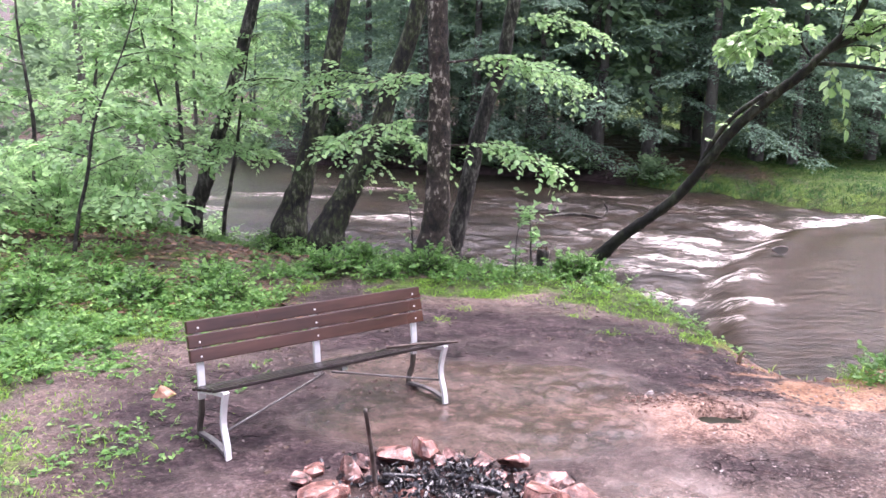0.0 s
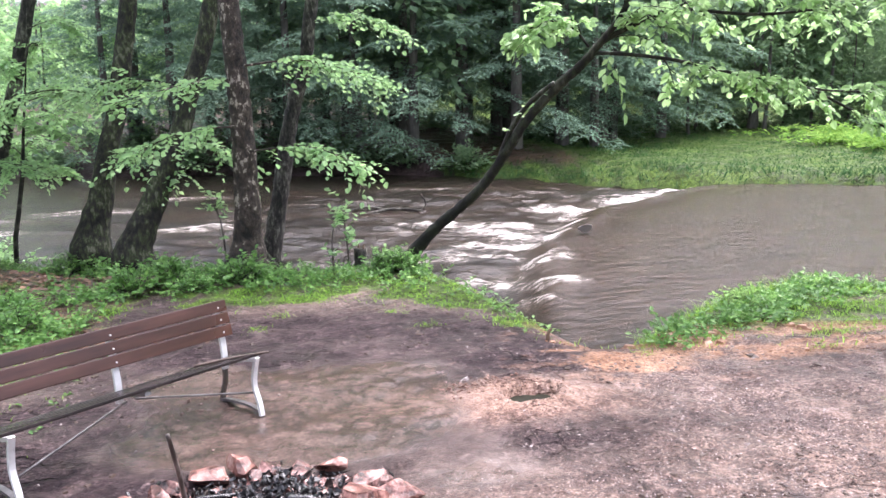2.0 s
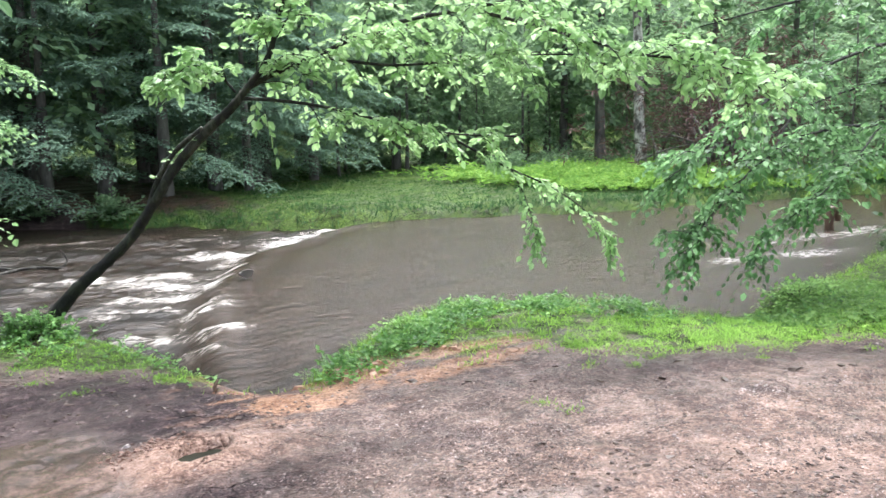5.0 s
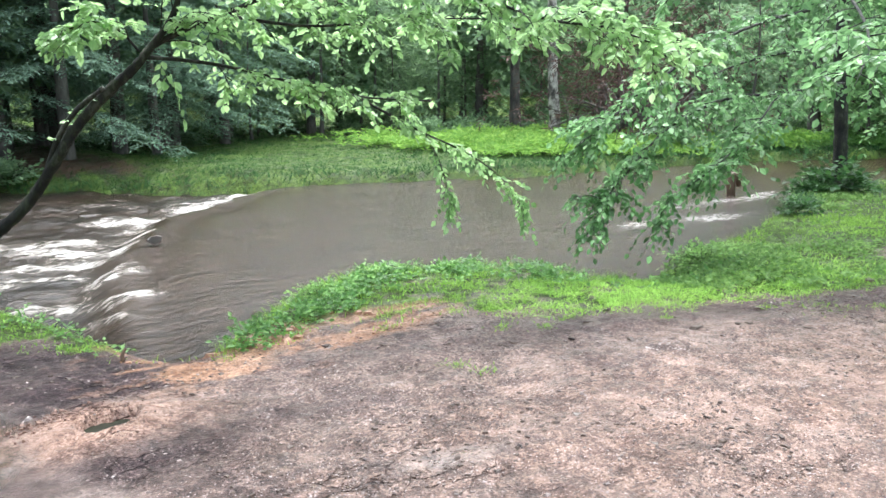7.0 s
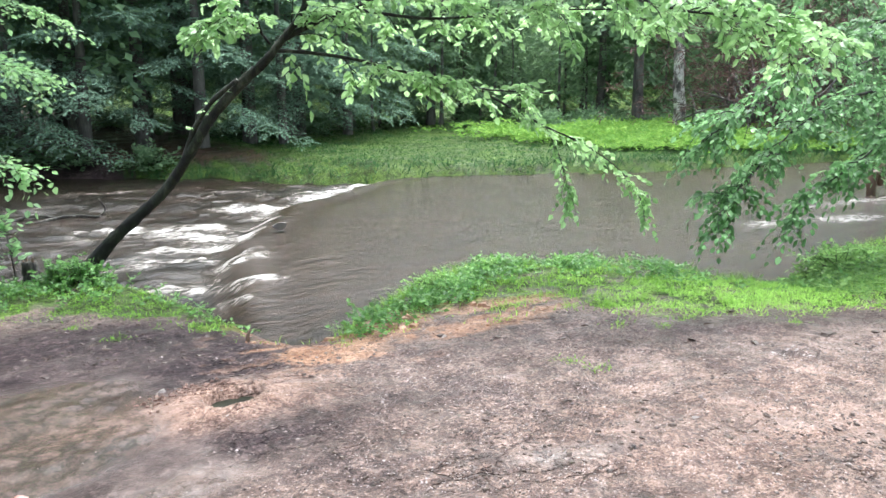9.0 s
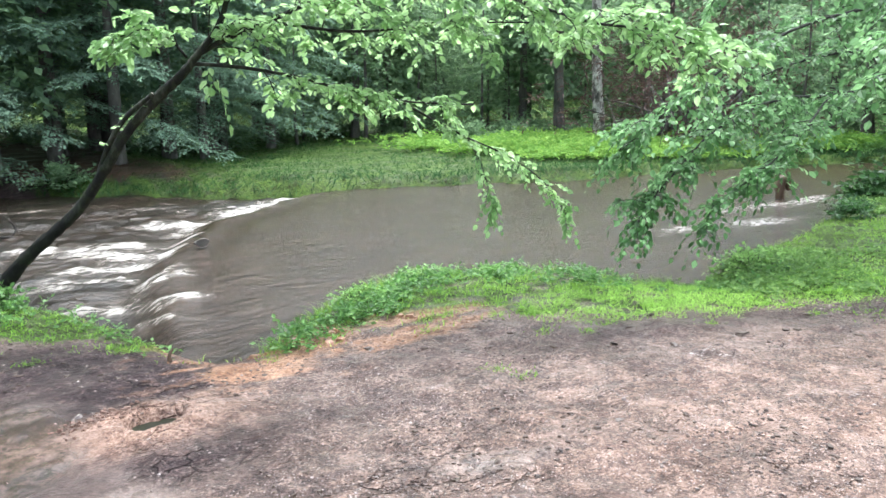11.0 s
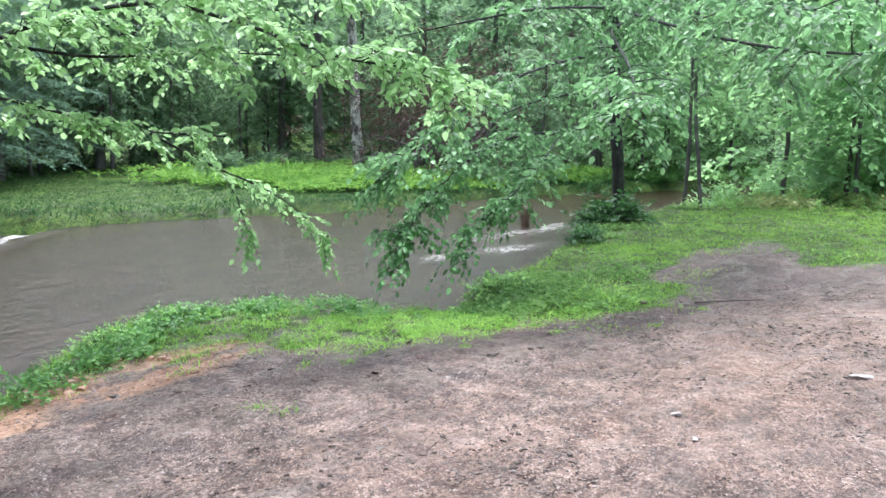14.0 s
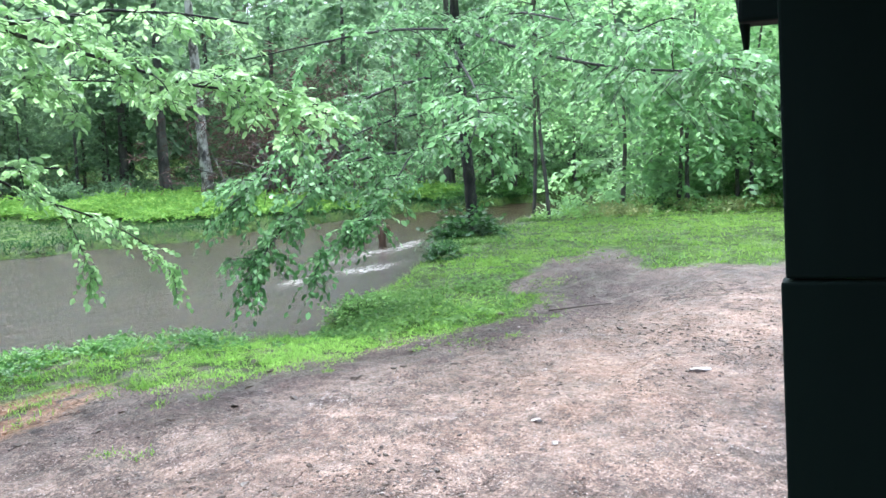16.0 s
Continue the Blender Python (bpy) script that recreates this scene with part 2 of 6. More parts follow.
flakes = calc(n, l, "MULTIPLY", calc(n, l, "GREATER_THAN", grit_tone.outputs[1], 0.93), calc(n, l, "LESS_THAN", grit.outputs["Distance"], 0.42))
specks = calc(n, l, "MULTIPLY", calc(n, l, "LESS_THAN", grit_tone.outputs[1], 0.14), calc(n, l, "LESS_THAN", grit.outputs["Distance"], 0.5))
cracks, crack_at = n.new("ShaderNodeTexVoronoi"), n.new("ShaderNodeMapping")
cracks.feature = "DISTANCE_TO_EDGE"
cracks.inputs["Scale"].default_value, cracks.inputs["Randomness"].default_value = 3.4, 1.0
crack_at.inputs["Rotation"].default_value, crack_at.inputs["Scale"].default_value = (0, 0, 0.6), (0.7, 1.7, 1)
warped = n.new("ShaderNodeVectorMath")
warped.operation = "MULTIPLY_ADD"
nzc = n.new("ShaderNodeTexNoise")
nzc.inputs["Scale"].default_value, nzc.inputs["Detail"].default_value = 6.0, 4
l.new(cell_at.outputs["Object"], nzc.inputs["Vector"])
l.new(nzc.outputs["Color"], warped.inputs[0])
warped.inputs[1].default_value = (0.28, 0.28, 0.0)
l.new(cell_at.outputs["Object"], warped.inputs[2])
l.new(warped.outputs[0], crack_at.inputs[0])
l.new(crack_at.outputs[0], cracks.inputs["Vector"])
rut = calc(n, l, "MULTIPLY", calc(n, l, "SUBTRACT", 1.0, calc(n, l, "DIVIDE", cracks.outputs["Distance"], 0.055, True)), calc(n, l, "DIVIDE", calc(n, l, "SUBTRACT", grain(n, l, 0.75, 3), 0.52), 0.12, True))
tone = calc(n, l, "SUBTRACT", tone, calc(n, l, "MULTIPLY", rut, 0.13))
tone = calc(n, l, "ADD", tone, calc(n, l, "MULTIPLY", calc(n, l, "SUBTRACT", grain(n, l, 0.55, 3), 0.5), 0.1))
clump = grain(n, l, 3.2, 8, 0.72)
tone = calc(n, l, "ADD", tone, calc(n, l, "MULTIPLY", calc(n, l, "SUBTRACT", clump, 0.5), 0.4))
mud = ramp(n, l, tone, [(0.34, (0.02808, 0.01723, 0.01434)), (0.47, (0.0925, 0.0605, 0.0495)), (0.58, (0.184, 0.129, 0.1075)), (0.74, (0.354, 0.2725, 0.2405))])
darkmud_shade = ramp(n, l, tone, [(0.38, (0.01279, 0.0081, 0.009092)), (0.53, (0.03654, 0.02387, 0.02562)), (0.62, (0.07308, 0.0503, 0.05124)), (0.74, (0.1827, 0.1381, 0.1322))])
clay = ramp(n, l, tone, [(0.36, (0.087, 0.04002, 0.02436)), (0.5, (0.2262, 0.1218, 0.07395)), (0.68, (0.4089, 0.2566, 0.174))])
sand = ramp(n, l, tone, [(0.36, (0.1357, 0.07764, 0.05603)), (0.5, (0.2714, 0.1688, 0.1281)), (0.66, (0.4162, 0.2911, 0.2281))])
turf = ramp(n, l, tone, [(0.4, (0.0174, 0.02262, 0.0087)), (0.52, (0.0522, 0.09135, 0.0174)), (0.64, (0.1131, 0.174, 0.03654))])
duff = ramp(n, l, tone, [(0.36, (0.016, 0.011, 0.008)), (0.52, (0.055, 0.036, 0.025)), (0.7, (0.14, 0.09, 0.06))])


def masked(value, soft=0.3):
    """The mask with an edge broken up by the ground's grain."""
    x = calc(n, l, "SUBTRACT", calc(n, l, "ADD", value, calc(n, l, "MULTIPLY", mid, 0.9)), 0.95 - soft * 0.5)
    return calc(n, l, "DIVIDE", x, soft, True)


film = calc(n, l, "MULTIPLY", calc(n, l, "DIVIDE", calc(n, l, "SUBTRACT", calc(n, l, "ADD", s2.outputs[2], calc(n, l, "MULTIPLY", big, 0.8)), 0.7), 0.3, True), 1.0)
slurry = ramp(n, l, calc(n, l, "ADD", calc(n, l, "MULTIPLY", tone, 0.3), calc(n, l, "MULTIPLY", calc(n, l, "ADD", mid, big), 0.35)), [(0.42, (0.03132, 0.02175, 0.0174)), (0.52, (0.06438, 0.0435, 0.0348)), (0.62, (0.1131, 0.08004, 0.06612))])
dirt = calc(n, l, "DIVIDE", calc(n, l, "SUBTRACT", grain(n, l, 1.7, 7, 0.68), 0.5), 0.09, True)
col = mixed(n, l, calc(n, l, "MAXIMUM", masked(s1.outputs[2], 0.6), calc(n, l, "MULTIPLY", dirt, 0.55)), mud, darkmud_shade)
wash = calc(n, l, "DIVIDE", calc(n, l, "SUBTRACT", 0.055, calc(n, l, "ABSOLUTE", calc(n, l, "SUBTRACT", grain(n, l, 0.9, 3, 0.5, (0.8, 1.5, 1)), 0.5))), 0.05, True)
film = calc(n, l, "MAXIMUM", film, calc(n, l, "MULTIPLY", wash, 0.3))
col = mixed(n, l, calc(n, l, "MULTIPLY", film, 0.9), col, slurry)
col = mixed(n, l, calc(n, l, "MULTIPLY", masked(s2.outputs[1], 0.8), calc(n, l, "SUBTRACT", 0.85, calc(n, l, "MULTIPLY", film, 0.7))), col, sand)
flakes = calc(n, l, "MULTIPLY", flakes, calc(n, l, "SUBTRACT", 1.0, calc(n, l, "MULTIPLY", masked(s1.outputs[2], 0.6), 0.85)))
col = mixed(n, l, calc(n, l, "MULTIPLY", calc(n, l, "MULTIPLY", flakes, calc(n, l, "SUBTRACT", 1.0, calc(n, l, "MULTIPLY", film, 0.7))), 0.6), col, (0.52, 0.47, 0.46))
col = mixed(n, l, calc(n, l, "MULTIPLY", calc(n, l, "MULTIPLY", specks, calc(n, l, "SUBTRACT", 1.0, calc(n, l, "MULTIPLY", film, 0.8))), 0.55), col, (0.02, 0.015, 0.018))
col = mixed(n, l, masked(s2.outputs[0]), col, duff)
col = mixed(n, l, masked(s1.outputs[0]), col, turf)
col = mixed(n, l, masked(s1.outputs[1], 0.7), col, clay)
l.new(col, b.inputs["Base Color"])
wet = calc(n, l, "ADD", 0.22, calc(n, l, "MULTIPLY", big, 0.6), True)
wet = calc(n, l, "MULTIPLY", wet, calc(n, l, "SUBTRACT", 1.0, calc(n, l, "MULTIPLY", film, 0.68)))
l.new(wet, b.inputs["Roughness"])
dull = calc(n, l, "MAXIMUM", masked(s1.outputs[0]), calc(n, l, "MULTIPLY", masked(s1.outputs[2], 0.6), 0.7))
l.new(calc(n, l, "ADD", calc(n, l, "SUBTRACT", 0.26, calc(n, l, "MULTIPLY", dull, 0.2)), calc(n, l, "MULTIPLY", film, 0.22)), b.inputs["Specular IOR Level"])
bump(n, l, b, calc(n, l, "SUBTRACT", calc(n, l, "ADD", calc(n, l, "MULTIPLY", fine, 0.5), mid), calc(n, l, "MULTIPLY", rut, 0.9)), 1.0, 0.05)
b_bump = b.inputs["Normal"].links[0].from_node
l.new(calc(n, l, "SUBTRACT", 1.0, calc(n, l, "MULTIPLY", film, 0.85)), b_bump.inputs["Strength"])

# brown flood water with foam where the mask says so
WATER, n, l, b = material("muddy_flood_water")
a1 = n.new("ShaderNodeAttribute")
a1.attribute_name = "foam"


def flow(scale, stretch, detail):
    tc, mp, nz = n.new("ShaderNodeTexCoord"), n.new("ShaderNodeMapping"), n.new("ShaderNodeTexNoise")
    mp.inputs["Rotation"].default_value = (0, 0, radians(18))
    mp.inputs["Scale"].default_value = stretch
    l.new(tc.outputs["Object"], mp.inputs[0])
    l.new(mp.outputs[0], nz.inputs["Vector"])
    nz.inputs["Scale"].default_value, nz.inputs["Detail"].default_value, nz.inputs["Roughness"].default_value, nz.inputs["Distortion"].default_value = scale, detail, 0.65, 0.7
    return nz.outputs["Fac"]


ripple, streak = flow(5.5, (0.6, 1.5, 1), 5), calc(n, l, "ADD", calc(n, l, "MULTIPLY", flow(4.5, (0.35, 1.6, 1), 8), 0.68), calc(n, l, "MULTIPLY", flow(14.0, (0.5, 1.4, 1), 6), 0.32))
silt = ramp(n, l, streak, [(0.36, (0.01541, 0.009962, 0.006522)), (0.5, (0.03141, 0.02066, 0.01386)), (0.64, (0.05926, 0.04035, 0.02811))])
# darker colour below the weir paints the reflection of the dark trees
a2 = n.new("ShaderNodeAttribute")
a2.attribute_name = "rapids_dark"
bed = ramp(n, l, streak, [(0.36, (0.006912, 0.005472, 0.00432)), (0.5, (0.01498, 0.01238, 0.01008)), (0.64, (0.03341, 0.02822, 0.02362))])
silt = mixed(n, l, a2.outputs["Fac"], silt, bed)
silt = mixed(n, l, 1.0, silt, ramp(n, l, flow(0.9, (0.5, 1.3, 1), 4), [(0.35, (0.76, 0.76, 0.76)), (0.65, (1.16, 1.15, 1.13))]), "MULTIPLY")
lace = calc(n, l, "DIVIDE", calc(n, l, "SUBTRACT", streak, 0.36), 0.3, True)
torn = calc(n, l, "DIVIDE", calc(n, l, "SUBTRACT", flow(9.0, (0.5, 1.5, 1), 7), 0.34), 0.34, True)
foam = calc(n, l, "MULTIPLY", a1.outputs["Fac"], calc(n, l, "ADD", calc(n, l, "MULTIPLY", calc(n, l, "MULTIPLY", calc(n, l, "ADD", calc(n, l, "MULTIPLY", lace, 0.6), 0.4), torn), 1.6), 0.1))
foam = calc(n, l, "DIVIDE", calc(n, l, "SUBTRACT", foam, 0.07), 0.85, True)
froth = ramp(n, l, foam, [(0.0, (0.08703, 0.07228, 0.0589)), (0.35, (0.2008, 0.1794, 0.1579)), (0.7, (0.348, 0.3313, 0.3112)), (1.0, (0.4819, 0.4753, 0.4618))])
l.new(mixed(n, l, calc(n, l, "MULTIPLY", foam, 1.9, True), silt, froth), b.inputs["Base Color"])
l.new(calc(n, l, "ADD", calc(n, l, "MULTIPLY", foam, 0.45), 0.14), b.inputs["Roughness"])
b.inputs["Specular IOR Level"].default_value = 0.2
bump(n, l, b, calc(n, l, "ADD", ripple, calc(n, l, "MULTIPLY", streak, 0.7)), 0.55, 0.06)

PUDDLE, n, l, b = material("puddle_water")
l.new(ramp(n, l, grain(n, l, 6), [(0.3, (0.008, 0.009, 0.006)), (0.7, (0.028, 0.03, 0.02))]), b.inputs["Base Color"])
b.inputs["Roughness"].default_value = 0.3
b.inputs["Specular IOR Level"].default_value = 0.08
bump(n, l, b, grain(n, l, 40), 0.1, 0.004)

# ---- geometry helpers ----
rng = np.random.default_rng(7)
UP = np.array((0.0, 0.0, 1.0))


def unit(v):
    return v / np.maximum(np.linalg.norm(v, axis=-1, keepdims=True), 1e-9)


def quad_mesh(name, verts, quads, smooth=False):
    verts, quads = np.asarray(verts, np.float32).reshape(-1, 3), np.asarray(quads, np.int32).reshape(-1, 4)
    me = bpy.data.meshes.new(name)
    me.vertices.add(len(verts))
    me.vertices.foreach_set("co", verts.ravel())
    me.loops.add(quads.size)
    me.loops.foreach_set("vertex_index", quads.ravel())
    me.polygons.add(len(quads))
    me.polygons.foreach_set("loop_start", np.arange(0, quads.size, 4, dtype=np.int32))
    me.polygons.foreach_set("use_smooth", np.full(len(quads), smooth))
    me.update(calc_edges=True)
    return me


def part(name, mesh, mat, parent=None, label=""):
    """One mesh object; a bmesh is turned into a mesh first."""
    if isinstance(mesh, bmesh.types.BMesh):
        me = bpy.data.meshes.new(name)
        mesh.to_mesh(me)
        mesh.free()
        mesh = me
    if mat and not mesh.materials:
        mesh.materials.append(mat)
    ob = new(name, mesh)
    if parent:
        ob.parent = parent
    return tagged(ob, label)


def leafy(name, leaf_geo, wood_geo, leaf, bark, parent, label=""):
    """Leaves and the fine twigs that bear them, as one mesh with two materials."""
    v, q = joined(leaf_geo + wood_geo)
    me = quad_mesh(name, v, q)
    me.materials.append(leaf)
    me.materials.append(bark)
    first = sum(len(g[1]) for g in leaf_geo)
    me.polygons.foreach_set("material_index", (np.arange(len(q)) >= first).astype(np.int32))
    return part(name, me, None, parent, label)


def thing(name, label, category, at=(0, 0, 0), group="", kind=""):
    ob = new(name)
    ob.empty_display_size = 0.2
    ob.location = at
    return tagged(ob, label, category, group, kind)


def curve_points(pts, count):
    """A smooth line through a few points (Catmull-Rom)."""
    p = np.asarray(pts, float)
    if len(p) < 3:
        return p[0] + (p[-1] - p[0]) * np.linspace(0, 1, count)[:, None]
    q = np.vstack((2 * p[0] - p[1], p, 2 * p[-1] - p[-2]))
    u = np.linspace(0, len(p) - 1 - 1e-6, count)
    i, f = u.astype(int), (u % 1)[:, None]
    a, bb, c, d = q[i], q[i + 1], q[i + 2], q[i + 3]
    return 0.5 * (2 * bb + (c - a) * f + (2 * a - 5 * bb + 4 * c - d) * f**2 + (3 * bb - a - 3 * c + d) * f**3)


def tube(line, radii, sides=8, knots=0.0, closed=True):
    """Verts and quads of a tapering limb, with knobbly rings; the ends close on their axis."""
    line = np.asarray(line, float)
    r = np.interp(np.linspace(0, 1, len(line)), np.linspace(0, 1, len(radii)), radii)
    t = unit(np.gradient(line, axis=0))
    side = np.zeros_like(t)
    side[0] = unit(np.cross(t[0], (1.0, 0, 0) if abs(t[0, 2]) > 0.7 else UP))
    for i in range(1, len(t)):
        side[i] = unit(side[i - 1] - t[i] * (side[i - 1] @ t[i]))
    other = np.cross(t, side)
    ang = np.linspace(0, 2 * np.pi, sides, endpoint=False)
    wob = 1 + knots * rng.normal(size=(len(line), sides))
    ring = line[:, None] + (r[:, None] * wob)[..., None] * (np.cos(ang)[None, :, None] * side[:, None] + np.sin(ang)[None, :, None] * other[:, None])
    if closed:
        ring = np.concatenate((np.repeat(line[:1, None], sides, 1), ring, np.repeat(line[-1:, None], sides, 1)))
    k = len(ring)
    i, j = np.meshgrid(np.arange(k - 1), np.arange(sides), indexing="ij")
    q = np.stack((i * sides + j, i * sides + (j + 1) % sides, (i + 1) * sides + (j + 1) % sides, (i + 1) * sides + j), -1)
    return ring.reshape(-1, 3), q.reshape(-1, 4)


def joined(pieces):
    vs, qs, base = [], [], 0
    for v, q in pieces:
        vs.append(np.reshape(v, (-1, 3)))
        qs.append(np.reshape(q, (-1, 4)) + base)
        base += len(vs[-1])
    return np.concatenate(vs), np.concatenate(qs)


LEAF_SHAPE = np.array(((0, 0, 0), (0.33, 0.5, 0.05), (0.72, 0.36, 0.02), (1, 0, -0.09), (0.72, -0.36, 0.02), (0.33, -0.5, 0.05)))
LEAF_QUADS = np.array(((0, 3, 2, 1), (0, 5, 4, 3)))


LEAF_PLAIN = np.array(((0, 0, 0), (0.5, 0.5, 0.06), (1, 0, -0.06), (0.5, -0.5, 0.06)))


def leaves(pos, along, normal, size, width=0.7, plain=False):
    """Folded, pointed leaves: verts and quads."""
    a = unit(along)
    s = unit(np.cross(normal, a))
    u = np.cross(a, s)
    sh = (LEAF_PLAIN if plain else LEAF_SHAPE) * np.array((1, width, 1))
    v = pos[:, None] + size[:, None, None] * (sh[None, :, :1] * a[:, None] + sh[None, :, 1:2] * s[:, None] + sh[None, :, 2:] * u[:, None])
    q = (np.array(((0, 3, 2, 1),)) if plain else LEAF_QUADS)[None] + len(sh) * np.arange(len(pos))[:, None, None]
    return v.reshape(-1, 3), q.reshape(-1, 4)


def sprays(p, d, length, count, size, width=0.7, droop=0.3, flat=0.4, twig=0.004, plain=False, hang=0.12):
    """Leafy twigs: leaves to both sides of drooping lines. Returns the leaves' and the twigs' verts and quads."""
    p, d, length = np.asarray(p, float), unit(np.asarray(d, float)), np.asarray(length, float)
    s = (np.arange(count) + 0.7) / count

    def along(f):
        x = p[:, None] + d[:, None] * (length[:, None] * f)[..., None]
        x[..., 2] -= droop * length[:, None] * f**2
        return x

    pos = along(np.broadcast_to(s, (len(p), count)))
    side = unit(np.cross(d, UP) + 1e-4)
    sign = np.where(np.arange(count) % 2, 1.0, -1.0)
    sign[-1] = 0.15
    way = d[:, None] * 0.6 + side[:, None] * sign[None, :, None] * 0.85 + rng.normal(scale=0.22, size=pos.shape)
    way[..., 2] -= hang + droop * 0.6 * s
    nrm = UP + rng.normal(scale=flat * 1.25, size=pos.shape)
    sz = size * rng.uniform(0.65, 1.25, pos.shape[:2])
    lv = leaves(pos.reshape(-1, 3), way.reshape(-1, 3), nrm.reshape(-1, 3), sz.ravel(), width, plain)
    f = np.array((0, 0.5, 1.0))
    axis = along(np.broadcast_to(f, (len(p), 3)))
    r = twig * np.array((1, 0.7, 0.2))
    up2 = np.cross(side, d)
    ang = np.array((0.5, 2.6, 4.7))
    ring = axis[:, :, None] + r[None, :, None, None] * (np.cos(ang)[None, None, :, None] * side[:, None, None] + np.sin(ang)[None, None, :, None] * up2[:, None, None])
    base = np.array([(i * 3 + j, i * 3 + (j + 1) % 3, i * 3 + 3 + (j + 1) % 3, i * 3 + 3 + j) for i in range(2) for j in range(3)])
    tw = ring.reshape(-1, 3), (base[None] + 9 * np.arange(len(p))[:, None, None]).reshape(-1, 4)
    return lv, tw


def along_branch(line, count, length, spread=1.0, rise=0.05, start=0.15):
    """Where twigs leave a branch: places, ways and lengths."""
    line = curve_points(line, 40)
    u = rng.uniform(start, 1, count)
    i = (u * 38).astype(int)
    p = line[i] + (line[i + 1] - line[i]) * rng.random((count, 1))
    t = unit(line[i + 1] - line[i])
    out = np.cross(t, UP) * rng.choice((-1, 1), (count, 1)) * spread
    d = t * 0.7 + out + rng.normal(scale=0.3, size=p.shape)
    d[:, 2] += rise
    return p, d, length * rng.uniform(0.55, 1.25, count)


def scatter_noise(x, y, scale, seed=0, octaves=4):
    """Soft value noise from 0 to 1 over arrays of places."""
    total, amp, norm = np.zeros_like(x, dtype=float), 1.0, 0.0
    for o in range(octaves):
        r = np.random.default_rng(seed * 31 + o).random((64, 64))
        u, v = x * scale * 2**o, y * scale * 2**o
        i, j = np.floor(u).astype(int), np.floor(v).astype(int)
        f, g = u - i, v - j
        f, g = f * f * (3 - 2 * f), g * g * (3 - 2 * g)
        a, bb, c, d = r[i % 64, j % 64], r[(i + 1) % 64, j % 64], r[i % 64, (j + 1) % 64], r[(i + 1) % 64, (j + 1) % 64]
        total += amp * (a * (1 - f) * (1 - g) + bb * f * (1 - g) + c * (1 - f) * g + d * f * g)
        norm += amp
        amp *= 0.5
    return total / norm


def step(a, bb, x):
    t = np.clip((x - a) / (bb - a), 0, 1)
    return t * t * (3 - 2 * t)


def inside_distance(x, y, poly):
    """Signed distance to a closed outline: positive inside."""
    p = np.asarray(poly, float)
    best, odd = np.full(x.shape, 1e9), np.zeros(x.shape, bool)
    for (x0, y0), (x1, y1) in zip(p, np.roll(p, -1, 0)):
        ex, ey = x1 - x0, y1 - y0
        t = np.clip(((x - x0) * ex + (y - y0) * ey) / (ex * ex + ey * ey + 1e-12), 0, 1)
        best = np.minimum(best, np.hypot(x - x0 - t * ex, y - y0 - t * ey))
        if y0 != y1:
            odd ^= ((y0 > y) != (y1 > y)) & (x < ex * (y - y0) / ey + x0)
    return np.where(odd, best, -best)


def line_side(x, y, line):
    """Distance to an open line, positive to its left."""
    p = np.asarray(line, float)
    best, sign = np.full(x.shape, 1e9), np.ones(x.shape)
    for (x0, y0), (x1, y1) in zip(p[:-1], p[1:]):
        ex, ey = x1 - x0, y1 - y0
        t = np.clip(((x - x0) * ex + (y - y0) * ey) / (ex * ex + ey * ey), 0, 1)
        dd = np.hypot(x - x0 - t * ex, y - y0 - t * ey)
        s = np.sign(ex * (y - y0) - ey * (x - x0))
        sign = np.where(dd < best, s, sign)
        best = np.minimum(best, dd)
    return best * sign


def graded(lo, a, bb, hi, fine, growth=1.09, most=6.0):
    """Grid lines, fine between a and bb and ever wider outside."""
    mid = list(np.arange(a, bb, fine))
    left, right, s = [], [], fine
    x = a
    while x > lo:
        s = min(s * growth, most)
        x -= s
        left.append(x)
    x, s = mid[-1], fine
    while x < hi:
        s = min(s * growth, most)
        x += s
        right.append(x)
    return np.array(left[::-1] + mid + right)


def grid_mesh(name, xs, ys, z, keep=None, smooth=True):
    X, Y = np.meshgrid(xs, ys, indexing="ij")
    v = np.stack((X, Y, z), -1).reshape(-1, 3)
    i, j = np.meshgrid(np.arange(len(xs) - 1), np.arange(len(ys) - 1), indexing="ij")
    k = len(ys)
    q = np.stack((i * k + j, (i + 1) * k + j, (i + 1) * k + j + 1, i * k + j + 1), -1).reshape(-1, 4)
    if keep is not None:
        q = q[keep.reshape(-1)[q].any(1)]
        used = np.unique(q)
        new_index = np.zeros(len(v), int)
        new_index[used] = np.arange(len(used))
        return quad_mesh(name, v[used], new_index[q], smooth), used
    return quad_mesh(name, v, q, smooth), None


def point_colours(mesh, name, r, g, bb):
    at = mesh.attributes.new(name, "FLOAT_COLOR", "POINT")
    at.data.foreach_set("color", np.stack((r, g, bb, np.ones_like(r)), -1).astype(np.float32).ravel())


# ---- the ground: one sheet with the river's bed in it ----
NEAR_LEFT = [(-60, 24), (-26, 18.5), (-14, 15.6), (-8, 13.2), (-4.8, 11.5), (-3.2, 10.7), (-2.2, 9.9), (-1.2, 9.15), (-0.5, 8.7), (0.2, 8.45), (0.8, 8.75), (1.4, 8.5), (1.7, 7.75), (2.0, 7.1), (2.3, 6.35), (2.5, 5.75)]
NEAR_RIGHT = [(2.85, 5.4), (3.1, 5.35), (3.5, 5.75), (4.3, 6.3), (5.2, 6.7), (6.1, 6.55), (7.1, 6.15), (7.4, 5.2), (7.4, 4.5), (7.8, 4.2), (8.7, 4.45), (9.7, 4.65), (11.4, 5.0), (13, 5.7), (14.1, 5.85), (16.5, 6.95), (19, 7.2), (23, 6.4), (28, 4.6), (36, 1), (70, -8)]
